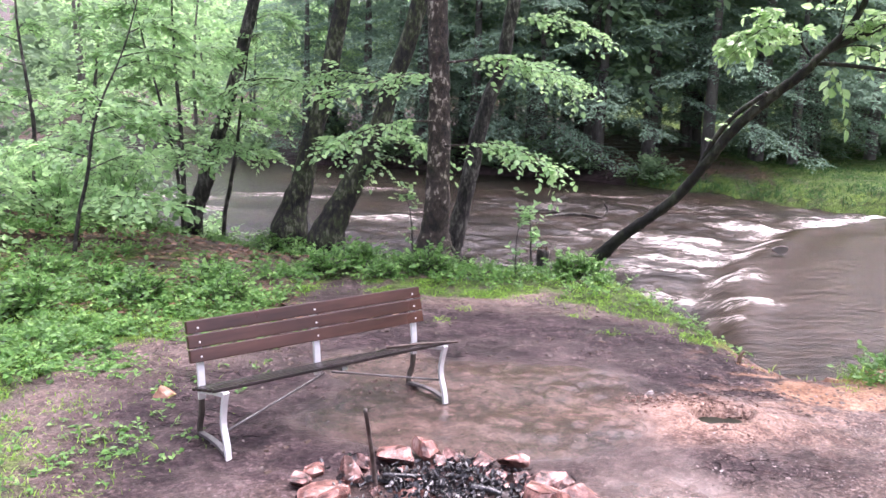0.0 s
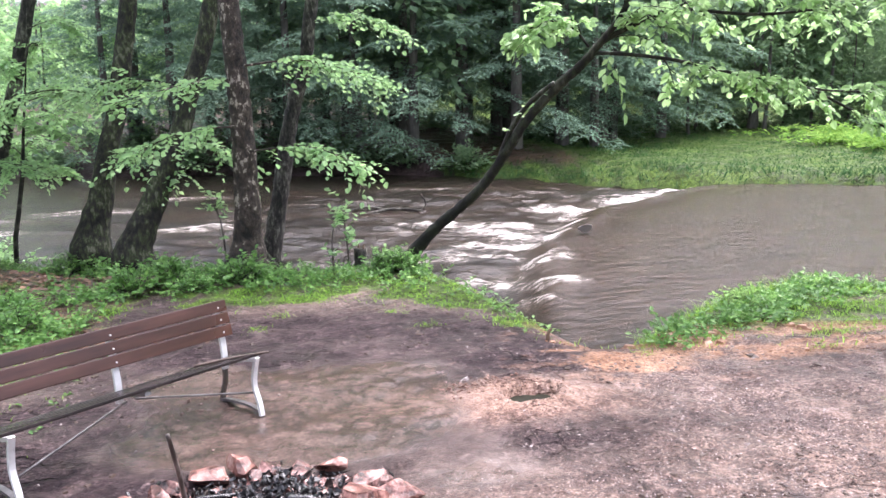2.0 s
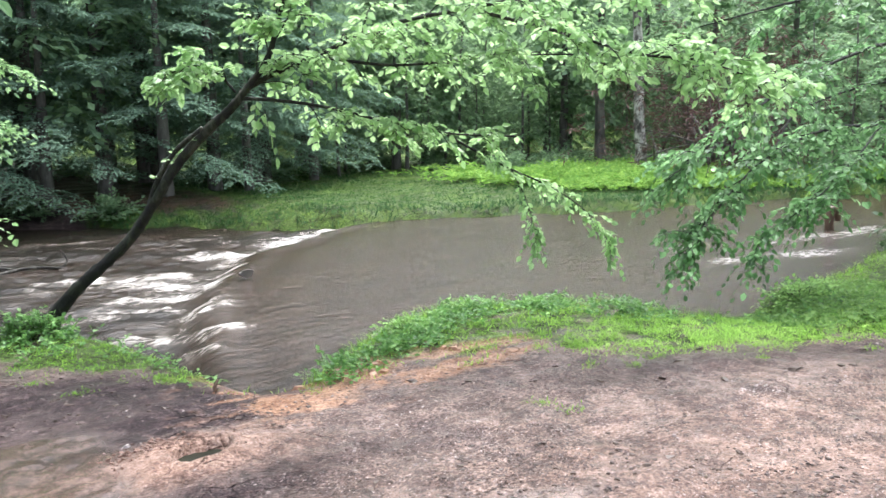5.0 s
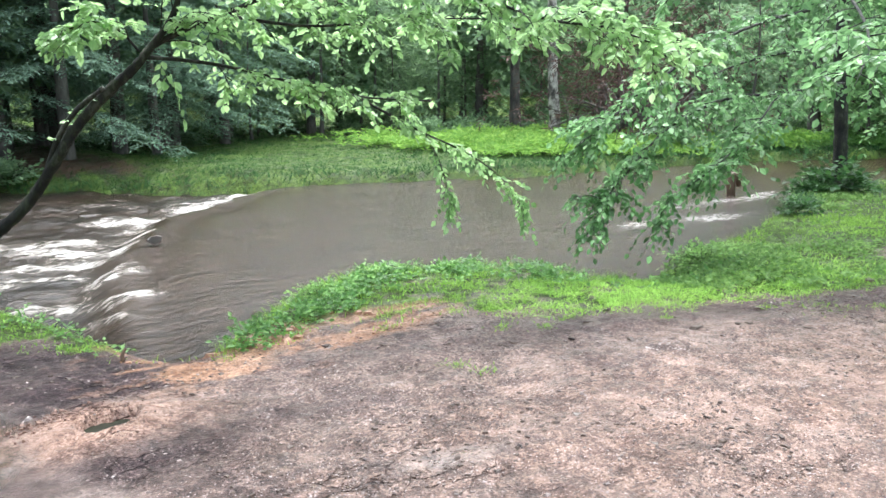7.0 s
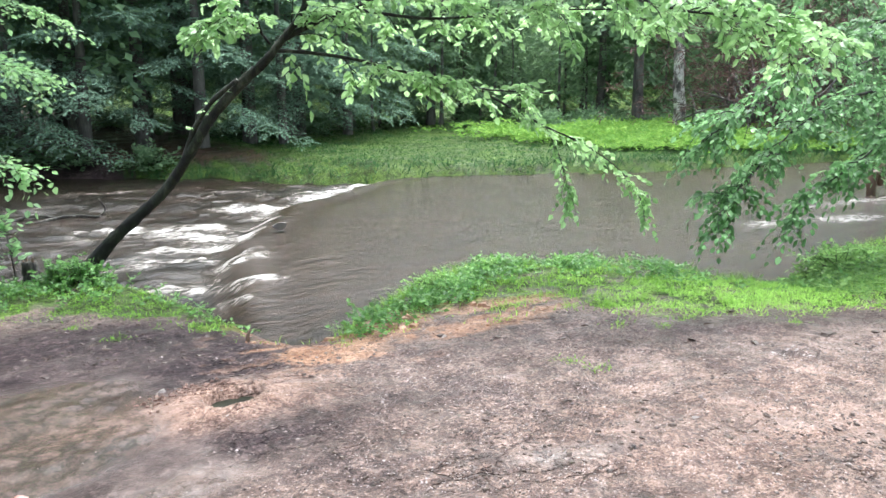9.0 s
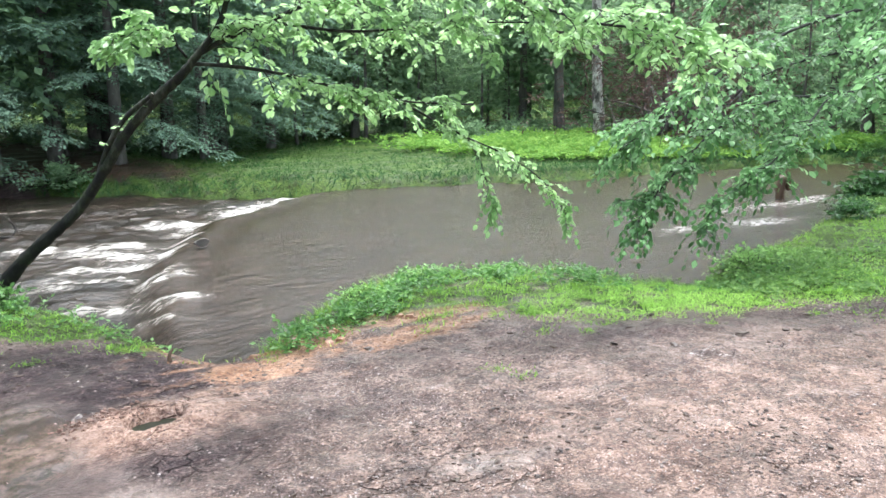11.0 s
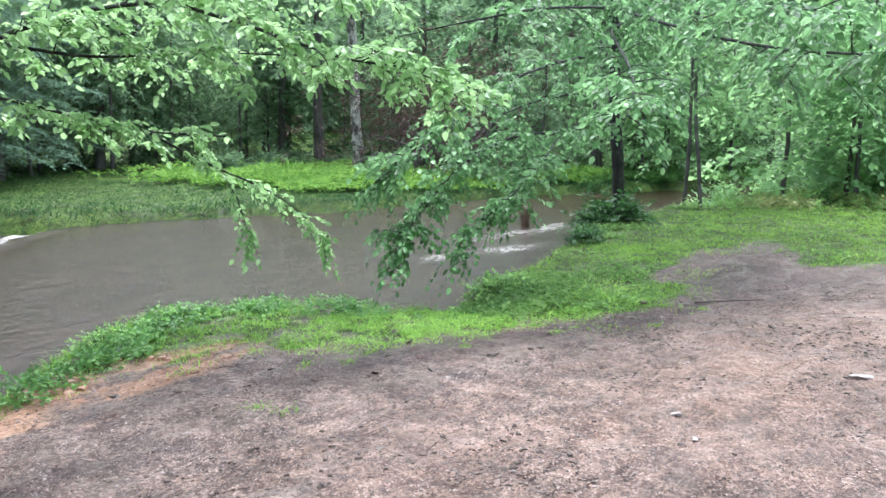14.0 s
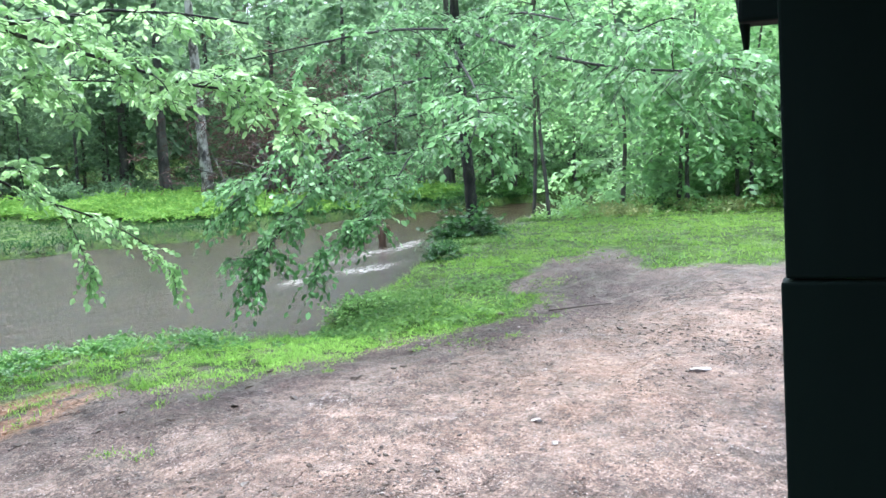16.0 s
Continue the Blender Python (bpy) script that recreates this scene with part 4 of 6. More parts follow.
lean_twigs = branchlets(big_r, 26, 0.75, 0.35, 0.05, 1) + branchlets(low_r, 9, 0.5, 0.3, 0.3, 2) + branchlets(mid_r, 15, 0.6, 0.35, 0.1, 3) + branchlets(mid_2, 22, 0.65, 0.35, 0.1, 4) + branchlets(lean_trunk[8:], 13, 0.7, 0.3, 0.05, 5) + branchlets(left_top, 7, 0.4, 0.3, 0.1, 6)
tree("leaning_tree", "thin dark tree leaning over the river with bright green leaves", "tree", lean_trunk, (0.085, 0.072, 0.064, 0.058, 0.054, 0.053, 0.05, 0.044, 0.038, 0.03, 0.024, 0.018, 0.012), BARK_WET,
     [(big_r, 0.03, 0.012), (low_r, 0.022, 0.009), (drop_r, 0.014, 0.004), (drop_2, 0.008, 0.003), (mid_r, 0.018, 0.007), (mid_2, 0.02, 0.007), (stub, 0.03, 0.024), (left_top, 0.014, 0.005)] + [(c, 0.007, 0.003) for c in lean_twigs],
     [(c, 9, 0.26, 6, 0.095, 1.1, 0.3) for c in lean_twigs] + [(big_r, 22, 0.3, 6, 0.095, 1.1, 0.3), (mid_2, 22, 0.3, 6, 0.095, 1.1, 0.3), (low_r, 12, 0.26, 6, 0.09, 1.0, 0.3), (drop_r, 46, 0.27, 7, 0.085, 0.9, 0.45), (drop_2, 18, 0.22, 7, 0.08, 0.7, 0.6), (left_top, 10, 0.24, 6, 0.1, 1.0, 0.4),
      ([(3.15, 6.5, 2.6), (3.2, 6.4, 2.35), (3.25, 6.35, 2.15)], 4, 0.2, 5, 0.12, 0.6, 0.8), (stub, 7, 0.12, 4, 0.06, 1.0, 0.2)],
     LEAF_SPRING, 14, knots=0.09, flare=0.25, width=0.62, flat=0.85, hang=0.3)

# bank trees; their high crowns are out of view, added for shade
g_left1, g_left2 = [(-0.72, 8.5, 2.35), (-1.2, 8.2, 2.3), (-1.95, 7.9, 2.1)], [(-0.75, 8.4, 1.8), (-1.3, 8.1, 1.75), (-1.9, 7.8, 1.5)]
g_right1, g_right2 = [(-0.6, 8.4, 2.5), (0.1, 8.3, 2.55), (0.85, 8.1, 2.35)], [(-0.6, 8.4, 1.5), (0.1, 8.2, 1.55), (0.8, 8.0, 1.3)]
spotted = tree("bank_tree", "old spotted-bark tree with spreading roots on the bank", "tree", [(-0.71, 8.55, 0.0), (-0.68, 8.56, 0.52), (-0.68, 8.56, 1.48), (-0.71, 8.55, 2.41), (-0.76, 8.55, 3.3), (-0.9, 8.6, 6.0), (-1.0, 8.7, 10.0)], (0.19, 0.155, 0.14, 0.13, 0.12, 0.1, 0.04), BARK_PATCH,
     [(g_left1, 0.014, 0.004), (g_left2, 0.012, 0.004), (g_right1, 0.016, 0.004), (g_right2, 0.013, 0.004)] + [(c, 0.05, 0.01) for c in crown_lines((-0.85, 8.6, 0), 4.5, 9.5, 3.0, 9)],
     [(g_left1, 26, 0.42, 8, 0.085, 1.0, 0.35), (g_left2, 26, 0.38, 8, 0.085, 1.0, 0.4), (g_right1, 40, 0.48, 8, 0.085, 1.0, 0.35), (g_right2, 42, 0.42, 8, 0.085, 1.0, 0.4)] + [(c, 14, 0.9, 7, 0.24, 1.0, 0.3) for c in crown_lines((-0.85, 8.6, 0), 4.5, 9.5, 3.0, 9)],
     LEAF_LEFT, 18, knots=0.035, flare=0.75)
for pts, rad, name, label in (([(-3.05, 10.33, 0.0), (-2.73, 10.42, 1.31), (-2.53, 10.47, 2.15), (-2.3, 10.53, 3.34), (-1.9, 10.7, 6), (-1.6, 10.8, 10)], (0.2, 0.14, 0.13, 0.12, 0.09, 0.04), "bank_tree", "grey-barked tree leaning slightly, mossy at its foot"),
                              ([(-2.36, 9.61, 0.0), (-1.69, 9.76, 1.43), (-1.43, 9.81, 2.27), (-1.15, 9.87, 3.15), (-0.6, 10.1, 6), (-0.3, 10.3, 10)], (0.19, 0.135, 0.125, 0.115, 0.09, 0.04), "bank_tree", "mossy dark tree leaning over the bank")):
    x0, y0 = pts[-2][0], pts[-2][1]
    lines = crown_lines((x0, y0, 0), 4.6, 9.5, 2.8, 8)
    low = [[pts[2], (pts[2][0] - 0.8, pts[2][1] - 0.4, pts[2][2] + 0.1), (pts[2][0] - 1.5, pts[2][1] - 0.6, pts[2][2] - 0.2)], [pts[1], (pts[1][0] + 0.5, pts[1][1] - 0.4, pts[1][2] + 0.1), (pts[1][0] + 1.0, pts[1][1] - 0.6, pts[1][2] - 0.15)]]
    tree(name, label, "tree", pts, rad, BARK_MOSS, [(c, 0.045, 0.01) for c in lines] + [(c, 0.012, 0.004) for c in low], [(c, 14, 0.9, 7, 0.24, 1.0, 0.3) for c in lines] + [(c, 32, 0.48, 8, 0.085, 1.0, 0.35) for c in low], LEAF_LEFT, 16, "trees on the near bank", 0.03, 0.55)
tree("bank_tree", "dark tree leaning back behind the spotted one", "tree", [(-0.66, 11.36, -0.6), (-0.41, 11.38, 0.67), (-0.18, 11.39, 1.89), (0.04, 11.4, 2.54), (0.19, 11.41, 3.52), (0.7, 11.5, 7), (1.0, 11.5, 10)], (0.16, 0.13, 0.115, 0.105, 0.1, 0.07, 0.03), BARK,
     [(c, 0.04, 0.01) for c in crown_lines((0.6, 11.5, 0), 4.5, 9.5, 2.6, 7)],
     [([(0.0, 11.4, 2.5), (0.7, 11.0, 2.5), (1.3, 10.7, 2.3)], 40, 0.5, 8, 0.09, 1.0, 0.35), ([(0.1, 11.4, 3.2), (0.8, 11.0, 3.3), (1.6, 10.8, 3.0)], 40, 0.55, 8, 0.09, 1.0, 0.35)] + [(c, 12, 0.9, 7, 0.26, 1.0, 0.3) for c in crown_lines((0.6, 11.5, 0), 4.5, 9.5, 2.6, 7)], LEAF_LEFT, 12)
tree("bank_tree", "slanting grey tree among the saplings", "tree", [(-4.82, 11.07, 0.0), (-4.34, 11.26, 1.64), (-3.87, 11.44, 3.57), (-3.2, 11.7, 6.5), (-3.0, 11.8, 9)], (0.14, 0.105, 0.092, 0.07, 0.03), BARK,
     [], [(c, 14, 0.9, 7, 0.26, 1.0, 0.3) for c in crown_lines((-3.3, 11.7, 0), 4.6, 8.6, 2.6, 7)], LEAF_LEFT, 12)

# saplings on the left of the clearing
SAPLINGS = (
    ([(-4.81, 7.33, 0.0), (-4.75, 7.36, 0.53), (-4.64, 7.42, 1.05), (-4.56, 7.47, 1.6), (-4.45, 7.52, 1.97), (-4.24, 7.64, 2.52), (-4.08, 7.73, 3.15), (-3.9, 7.8, 4.2)], 0.035),
    ([(-4.76, 10.55, 0.0), (-4.77, 10.54, 1.26), (-4.82, 10.52, 2.37), (-4.84, 10.51, 3.35), (-4.8, 10.5, 4.6)], 0.055),
    ([(-4.88, 10.79, 0.0), (-4.98, 10.75, 1.06), (-5.16, 10.68, 1.92), (-5.36, 10.6, 2.86), (-5.6, 10.5, 4.2)], 0.045),
    ([(-4.3, 10.98, 0.0), (-4.12, 11.05, 0.94), (-4.03, 11.07, 1.65), (-3.93, 11.11, 2.4), (-3.8, 11.1, 3.4)], 0.05),
    ([(-6.4, 9.2, 0.1), (-6.3, 9.2, 1.5), (-6.5, 9.3, 3.0), (-6.4, 9.3, 4.6)], 0.05),
    ([(-6.9, 12.2, 0.1), (-7.0, 12.2, 1.6), (-6.8, 12.2, 3.2), (-6.9, 12.3, 5.0)], 0.06),
)
for pts, rad in SAPLINGS:
    lines = []
    for i in range(11):
        f = 0.22 + 0.75 * (i + rng.random()) / 11
        p0 = curve_points(pts, 30)[int(f * 29)]
        a, ln = rng.uniform(0, 6.28), rng.uniform(0.6, 1.15) * (1.2 - 0.5 * f)
        dv = np.array((math.cos(a), math.sin(a), 0.0))
        lines.append([p0, p0 + dv * ln * 0.55 + UP * 0.12, p0 + dv * ln + UP * 0.02])
    tree("sapling", "slender sapling with light green leaves on the bank", "sapling", pts, (rad * 0.75, rad * 0.58, rad * 0.3, 0.005), BARK, [(c, 0.009, 0.003) for c in lines], [(c, 24, 0.46, 9, 0.09, 1.0, 0.3) for c in lines], LEAF_LEFT, 8, "saplings left of the bench")
for pts, rad, lab in (([(0.35, 8.25, -0.1), (0.33, 8.2, 0.35), (0.38, 8.15, 0.75)], 0.012, "small leafy sapling at the water's edge"), ([(-1.0, 8.9, -0.1), (-1.05, 8.85, 0.6), (-1.2, 8.8, 1.0)], 0.015, "thin sapling beside the spotted tree"), ([(0.55, 8.4, -0.1), (0.5, 8.3, 0.5), (0.45, 8.2, 1.0)], 0.012, "small leafy sapling at the water's edge")):
    tree("sapling", lab, "sapling", pts, (rad, 0.004), BARK, [], [(pts, 9, 0.3, 6, 0.09, 1.2, 0.2)], LEAF_LEFT, 6)

# the dark-stemmed tree by the water upstream, its sprays hanging over the bank
R0 = (17.98, 6.67, 0.05)
drop_a = [(17.9, 6.8, 2.3), (13.85, 4.94, 2.3), (11.7, 4.76, 2.14), (10.06, 4.58, 2.11), (8.84, 4.59, 1.79), (7.95, 4.54, 1.27), (7.42, 4.52, 0.88), (7.2, 4.45, 0.62)]
drop_b = [(17.9, 6.8, 3.9), (13.76, 5.01, 3.54), (10.66, 4.48, 3.12), (8.92, 4.47, 2.58), (7.94, 4.61, 2.02), (7.34, 4.82, 1.56)]
drop_c = [(13.0, 4.9, 2.2), (11.7, 4.76, 2.14), (9.83, 3.98, 1.84), (8.81, 3.7, 1.53), (8.23, 3.65, 1.3), (7.8, 3.84, 1.0), (7.62, 3.85, 0.78)]
top_d = [(17.9, 6.8, 4.6), (13.72, 5.0, 3.93), (10.29, 3.05, 3.04), (8.52, 2.16, 2.59), (7.58, 1.84, 2.23)]
top_e = [(17.9, 6.9, 4.9), (13.69, 4.94, 4.31), (10.56, 2.32, 3.45), (8.98, 0.81, 3.03), (8.19, -0.14, 2.87), (7.77, -0.69, 2.77)]
top_f = [(17.9, 6.9, 5.0), (13.68, 4.94, 4.41), (11.33, 2.88, 4.1), (9.79, 1.38, 3.63), (8.59, 0.2, 3.28)]
top_g = [(17.9, 6.9, 4.9), (13.68, 4.97, 4.31), (9.73, 3.95, 3.77), (8.05, 3.85, 3.44), (7.13, 4.26, 3.19)]
mid_k = [(17.9, 6.8, 3.0), (15.2, 6.6, 2.9), (12.6, 6.4, 2.5), (10.9, 6.0, 1.95)]
dark_twigs = branchlets(drop_a[:-1], 20, 0.62, 0.25, 0.3, 11) + branchlets(drop_b, 22, 0.8, 0.25, 0.25, 12) + branchlets(drop_c[:-2], 10, 0.5, 0.25, 0.2, 13) + branchlets(top_d, 20, 1.0, 0.3, 0.15, 14) + branchlets(top_e, 26, 1.1, 0.3, 0.15, 15) + branchlets(top_f, 22, 1.1, 0.3, 0.15, 16) + branchlets(top_g[:-1], 12, 0.9, 0.3, 0.2, 17) + branchlets(mid_k, 12, 0.8, 0.3, 0.2, 18)
# the wide crown from 5.4 m up is unseen, added to shade the bank
tree("dark_tree", "dark wet tree by the water with long hanging leafy boughs", "tree", [R0, (17.94, 6.76, 1.29), (17.89, 6.87, 2.63), (17.87, 6.91, 4.19), (17.83, 6.99, 5.09), (17.8, 7.1, 8.0), (17.9, 7.2, 11)], (0.155, 0.14, 0.132, 0.125, 0.11, 0.08, 0.03), BARK_WET,
     [(drop_a, 0.03, 0.005), (drop_b, 0.032, 0.005), (drop_c, 0.014, 0.004), (top_d, 0.03, 0.005), (top_e, 0.032, 0.005), (top_f, 0.03, 0.005), (top_g, 0.03, 0.005), (mid_k, 0.028, 0.005)] + [(c, 0.008, 0.003) for c in dark_twigs],
     [(c, 11 if 72 <= k < 120 else 8, 0.34, 7, 0.088 if k < 52 else 0.098, 1.0, 0.45) for k, c in enumerate(dark_twigs)] + [(drop_a, 90, 0.32, 8, 0.085, 0.8, 0.7), (drop_b, 60, 0.42, 8, 0.085, 1.0, 0.5), (drop_c, 70, 0.32, 8, 0.085, 0.8, 0.7)]
     + [(c, 34, 1.1, 8, 0.2, 1.0, 0.35) for c in crown_lines((17.2, 6.0, 0), 5.4, 10.5, 6.5, 16)], LEAF_BLUE, 12, knots=0.05, flare=0.15, width=0.64, flat=0.8, hang=0.4)
for pts, lab in (([(21.6, 6.5, 0.1), (21.62, 6.44, 1.78), (21.6, 6.45, 2.84), (21.7, 6.5, 6), (21.8, 6.6, 9)], "slim grey twin tree on the far end of the bank"), ([(21.5, 6.0, 0.1), (21.48, 6.1, 1.33), (21.44, 6.25, 2.68), (21.3, 6.3, 6), (21.2, 6.3, 8.5)], "slim grey twin tree on the far end of the bank")):
    lines = crown_lines((21.5, 6.3, 0), 2.5, 8, 2.2, 11)
    tree("slim_tree", lab, "tree", pts, (0.056, 0.05, 0.047, 0.04, 0.02), BARK_FAR, [(c, 0.025, 0.006) for c in lines], [(c, 20, 0.7, 8, 0.16, 1.0, 0.4) for c in lines], LEAF_LEFT, 10, "twin trees")

# far trees: a few built whole, then repeated


def forest_tree(kind, label, category, height, rad, low, reach, limbs, twigs, per, size, leaf, droop, bark, width=0.7, flat=0.4):
    tr = [(0, 0, 0), (0.05 * rng.normal(), 0.05, height * 0.3), (0.2 * rng.normal(), 0.1 * rng.normal(), height * 0.65), (0.25 * rng.normal(), 0.2 * rng.normal(), height)]
    lines = crown_lines((0, 0, 0), low, height * 0.95, reach, limbs, droop)
    return tree(kind, label, category, tr, (rad, rad * 0.82, rad * 0.55, 0.02), bark, [], [(c, twigs, reach * 0.4, per, size, 1.0, 0.35) for c in lines], leaf, 10, knots=0.03, flare=0.35, width=width, plain=True, flat=flat)


def repeat(proto, spots, spread=(0.85, 1.2)):
    """The first spot takes the tree itself, the others copies of it."""
    for i, (x, y) in enumerate(spots):
        m = place(x, y, rng.uniform(0, 6.28), 1.0)
        k = float(rng.uniform(*spread))
        if i == 0:
            proto.matrix_world = m
        else:
            c = copy_thing(proto, m)
            c.scale = (k, k, k)


def hemlock(height, rad, low, reach, limbs, per_limb):
    """A conifer of flat, layered fans: limbs that sag to their tips, with side twigs in their plane."""
    top = thing("hemlock", "dark hemlock with low drooping boughs on the far bank", "tree")
    v, q = tube(curve_points([(0, 0, -0.3), (0.06 * rng.normal(), 0.05, height * 0.4), (0.1 * rng.normal(), 0.1, height)], 24), (rad * 1.25, rad, rad * 0.5, 0.02), 10, 0.03)
    part("trunk", quad_mesh("trunk", v, q, True), BARK_FAR, top)
    pos, way, size = [], [], []
    for i in range(limbs):
        f = (i + rng.random()) / limbs
        a, ln, z = i * 2.4 + rng.normal() * 0.35, reach * (1 - 0.72 * f) * rng.uniform(0.75, 1.15), low + (height * 0.97 - low) * f
        d = np.array((math.cos(a), math.sin(a), 0.0))
        side = np.cross(d, UP)
        u = np.linspace(0.12, 1.0, per_limb)
        sag = rng.uniform(0.2, 0.34)
        line = d * (ln * u)[:, None] + UP * (z + ln * (0.1 * u - sag * u**2))[:, None]
        for sg in (-1.0, 1.0):
            pos.append(line + rng.normal(scale=0.04, size=line.shape))
            way.append(d * 0.8 + side * sg * 0.8 + rng.normal(scale=0.14, size=line.shape) * (1, 1, 0.5))
            size.append((0.2 + ln * 0.4 * (1 - 0.75 * u)) * rng.uniform(0.7, 1.2, per_limb))
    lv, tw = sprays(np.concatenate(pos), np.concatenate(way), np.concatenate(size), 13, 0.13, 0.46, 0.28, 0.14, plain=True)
    leafy("crown", [lv], [], LEAF_HAZED, BARK_FAR, top)
    return top


hem1 = hemlock(11.5, 0.2, 1.3, 4.4, 44, 16)
hem2 = hemlock(9.5, 0.16, 0.9, 3.9, 40, 15)
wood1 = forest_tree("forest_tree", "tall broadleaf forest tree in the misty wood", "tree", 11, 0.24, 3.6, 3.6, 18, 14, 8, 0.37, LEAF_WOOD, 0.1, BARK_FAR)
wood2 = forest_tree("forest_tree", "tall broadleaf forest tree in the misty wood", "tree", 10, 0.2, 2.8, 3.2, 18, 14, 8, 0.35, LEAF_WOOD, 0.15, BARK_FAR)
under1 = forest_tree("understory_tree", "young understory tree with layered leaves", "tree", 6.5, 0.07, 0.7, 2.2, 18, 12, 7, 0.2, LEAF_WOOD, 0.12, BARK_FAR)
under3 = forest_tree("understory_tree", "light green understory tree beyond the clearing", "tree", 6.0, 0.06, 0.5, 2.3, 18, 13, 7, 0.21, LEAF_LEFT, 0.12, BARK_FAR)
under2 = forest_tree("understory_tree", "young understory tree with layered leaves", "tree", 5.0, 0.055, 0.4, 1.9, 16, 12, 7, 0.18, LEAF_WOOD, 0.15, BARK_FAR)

repeat(hem1, [(1.2, 26.6), (5.0, 25.6), (8.6, 26.0), (-2.8, 27.6), (-6.4, 29.0), (3.2, 30.5), (9.8, 29.8), (-4.2, 32.5), (0.4, 32.0), (6.6, 33.5), (12.5, 33.5)])
repeat(hem2, [(3.2, 24.6), (6.6, 24.4), (9.6, 25.4), (-0.8, 26.0), (-4.6, 26.6), (11.4, 28.6), (6.8, 28.4), (12.9, 27.4), (-1.4, 30), (14.6, 31.0), (1.4, 24.9), (-2.6, 25.6), (-6.8, 26.8)])
spots = []
while len(spots) < 54:
    a, dist = rng.uniform(-0.1, 1.75), rng.uniform(37, 68)
    x, y = dist * math.sin(a), dist * math.cos(a) - 1.5
    if all((x - p) ** 2 + (y - q) ** 2 > 9 for p, q in spots) and inside_distance(np.array([x]), np.array([y]), RIVER)[0] < -3:
        spots.append((x, y))
repeat(wood1, [(5.45, 27.63), (15.05, 37.5), (26.59, 25.9), (10.9, 28.34)] + spots[:24])
repeat(wood2, [(3.02, 25.63), (7.34, 29.5), (1.25, 27.37), (29.85, 31.8), (28.96, 39.47), (44.2, 5.9), (53.1, 5.3)] + spots[24:])
spots = []
while len(spots) < 46:
    a, dist = rng.uniform(0.45, 1.72), rng.uniform(27, 55)
    x, y = dist * math.sin(a), dist * math.cos(a) - 1.5
    if inside_distance(np.array([x]), np.array([y]), RIVER)[0] < (-14 if a < 1.0 else -2.0):
        spots.append((x, y))
repeat(under1, [(-10.5, 18.5), (-8.4, 14.4), (34, 6.0), (18, 29), (21, 30.5), (24, 28.5), (16, 31), (19.5, 33), (27, 30), (22.5, 35), (30, 27), (25, 33), (14.5, 28.5), (-1, 33), (1, 35), (3, 33.5), (-3.5, 34), (5, 35.5), (-6, 36), (0, 38), (7, 37), (-2, 30.5), (2.2, 31)] + spots[:20])
repeat(under2, [(-9.3, 12.3), (30.5, 5.4)] + spots[20:])
spots = []
while len(spots) < 26:
    a, dist = rng.uniform(1.13, 1.7), rng.uniform(25, 44)
    x, y = dist * math.sin(a), dist * math.cos(a) - 1.5
    if inside_distance(np.array([x]), np.array([y]), RIVER)[0] < -1.2:
        spots.append((x, y))
repeat(under3, spots + [(27.6, 1.8), (30.6, 2.8), (33.5, 1.2), (28.8, -0.6), (31.5, -0.4), (24.8, 4.8), (26.8, 4.1), (38.5, 10.8), (41, 9.6), (36.5, 11.5), (43, 12), (-9, 28), (-12, 30), (-15, 31), (-18, 33), (-6.5, 30), (-11, 34), (-14, 36), (-20, 36), (-16, 40), (-8, 36), (-12, 41), (-22, 40), (-25, 36)])
# the pale tree across the river
tree("birch", "pale blotched birch trunk across the river", "tree", [(23.22, 20.19, 0.2), (23.12, 20.29, 3.29), (23.05, 20.37, 5.92), (22.9, 20.5, 10)], (0.23, 0.19, 0.17, 0.09), BARK_PALE, [], [(c, 12, 1.2, 8, 0.26, 1.0, 0.3) for c in crown_lines((23, 20.4, 0), 5.5, 10, 3.0, 9)], LEAF_WOOD, 12, knots=0.04, flare=0.3)

# rusty dead brush behind the birch
brush = thing("dead_brush", "rust-brown dead fallen tree crown behind the birch", "brush", (26.2, 18.4, 0.2))
sticks = []
for i in range(90):
    a, e, ln = rng.uniform(0, 6.28), rng.uniform(0.1, 1.2), rng.uniform(1.2, 3.4)
    p0 = np.array((rng.normal() * 1.6, rng.normal() * 1.2, rng.uniform(-0.1, 1.4)))
    d = np.array((math.cos(a) * math.cos(e), math.sin(a) * math.cos(e), math.sin(e)))
    sticks.append(tube(curve_points([p0, p0 + d * ln * 0.5 + UP * 0.1, p0 + d * ln], 6), (0.045, 0.01), 5, 0.05))
p = rng.normal(size=(1000, 3)) * (2.9, 1.7, 1.5) + (0.6, 0, 2.4)
p[:, 2] = np.abs(p[:, 2])
lv, tw = sprays(p, rng.normal(size=p.shape) + UP * 0.1, rng.uniform(0.5, 1.2, len(p)), 8, 0.26, 0.18, 0.4)
leafy("dead_foliage", [lv], sticks, DEAD_RED, BARK_FAR, brush)
v, q = tube(curve_points([(-3.2, 0.6, 0.2), (-1.0, 0.2, 0.7), (1.5, -0.2, 1.5), (3.4, -0.4, 2.3)], 14), (0.22, 0.1), 10, 0.06)
part("fallen_trunk", quad_mesh("fallen_trunk", v, q, True), BARK_FAR, brush, "leaning dead trunk")

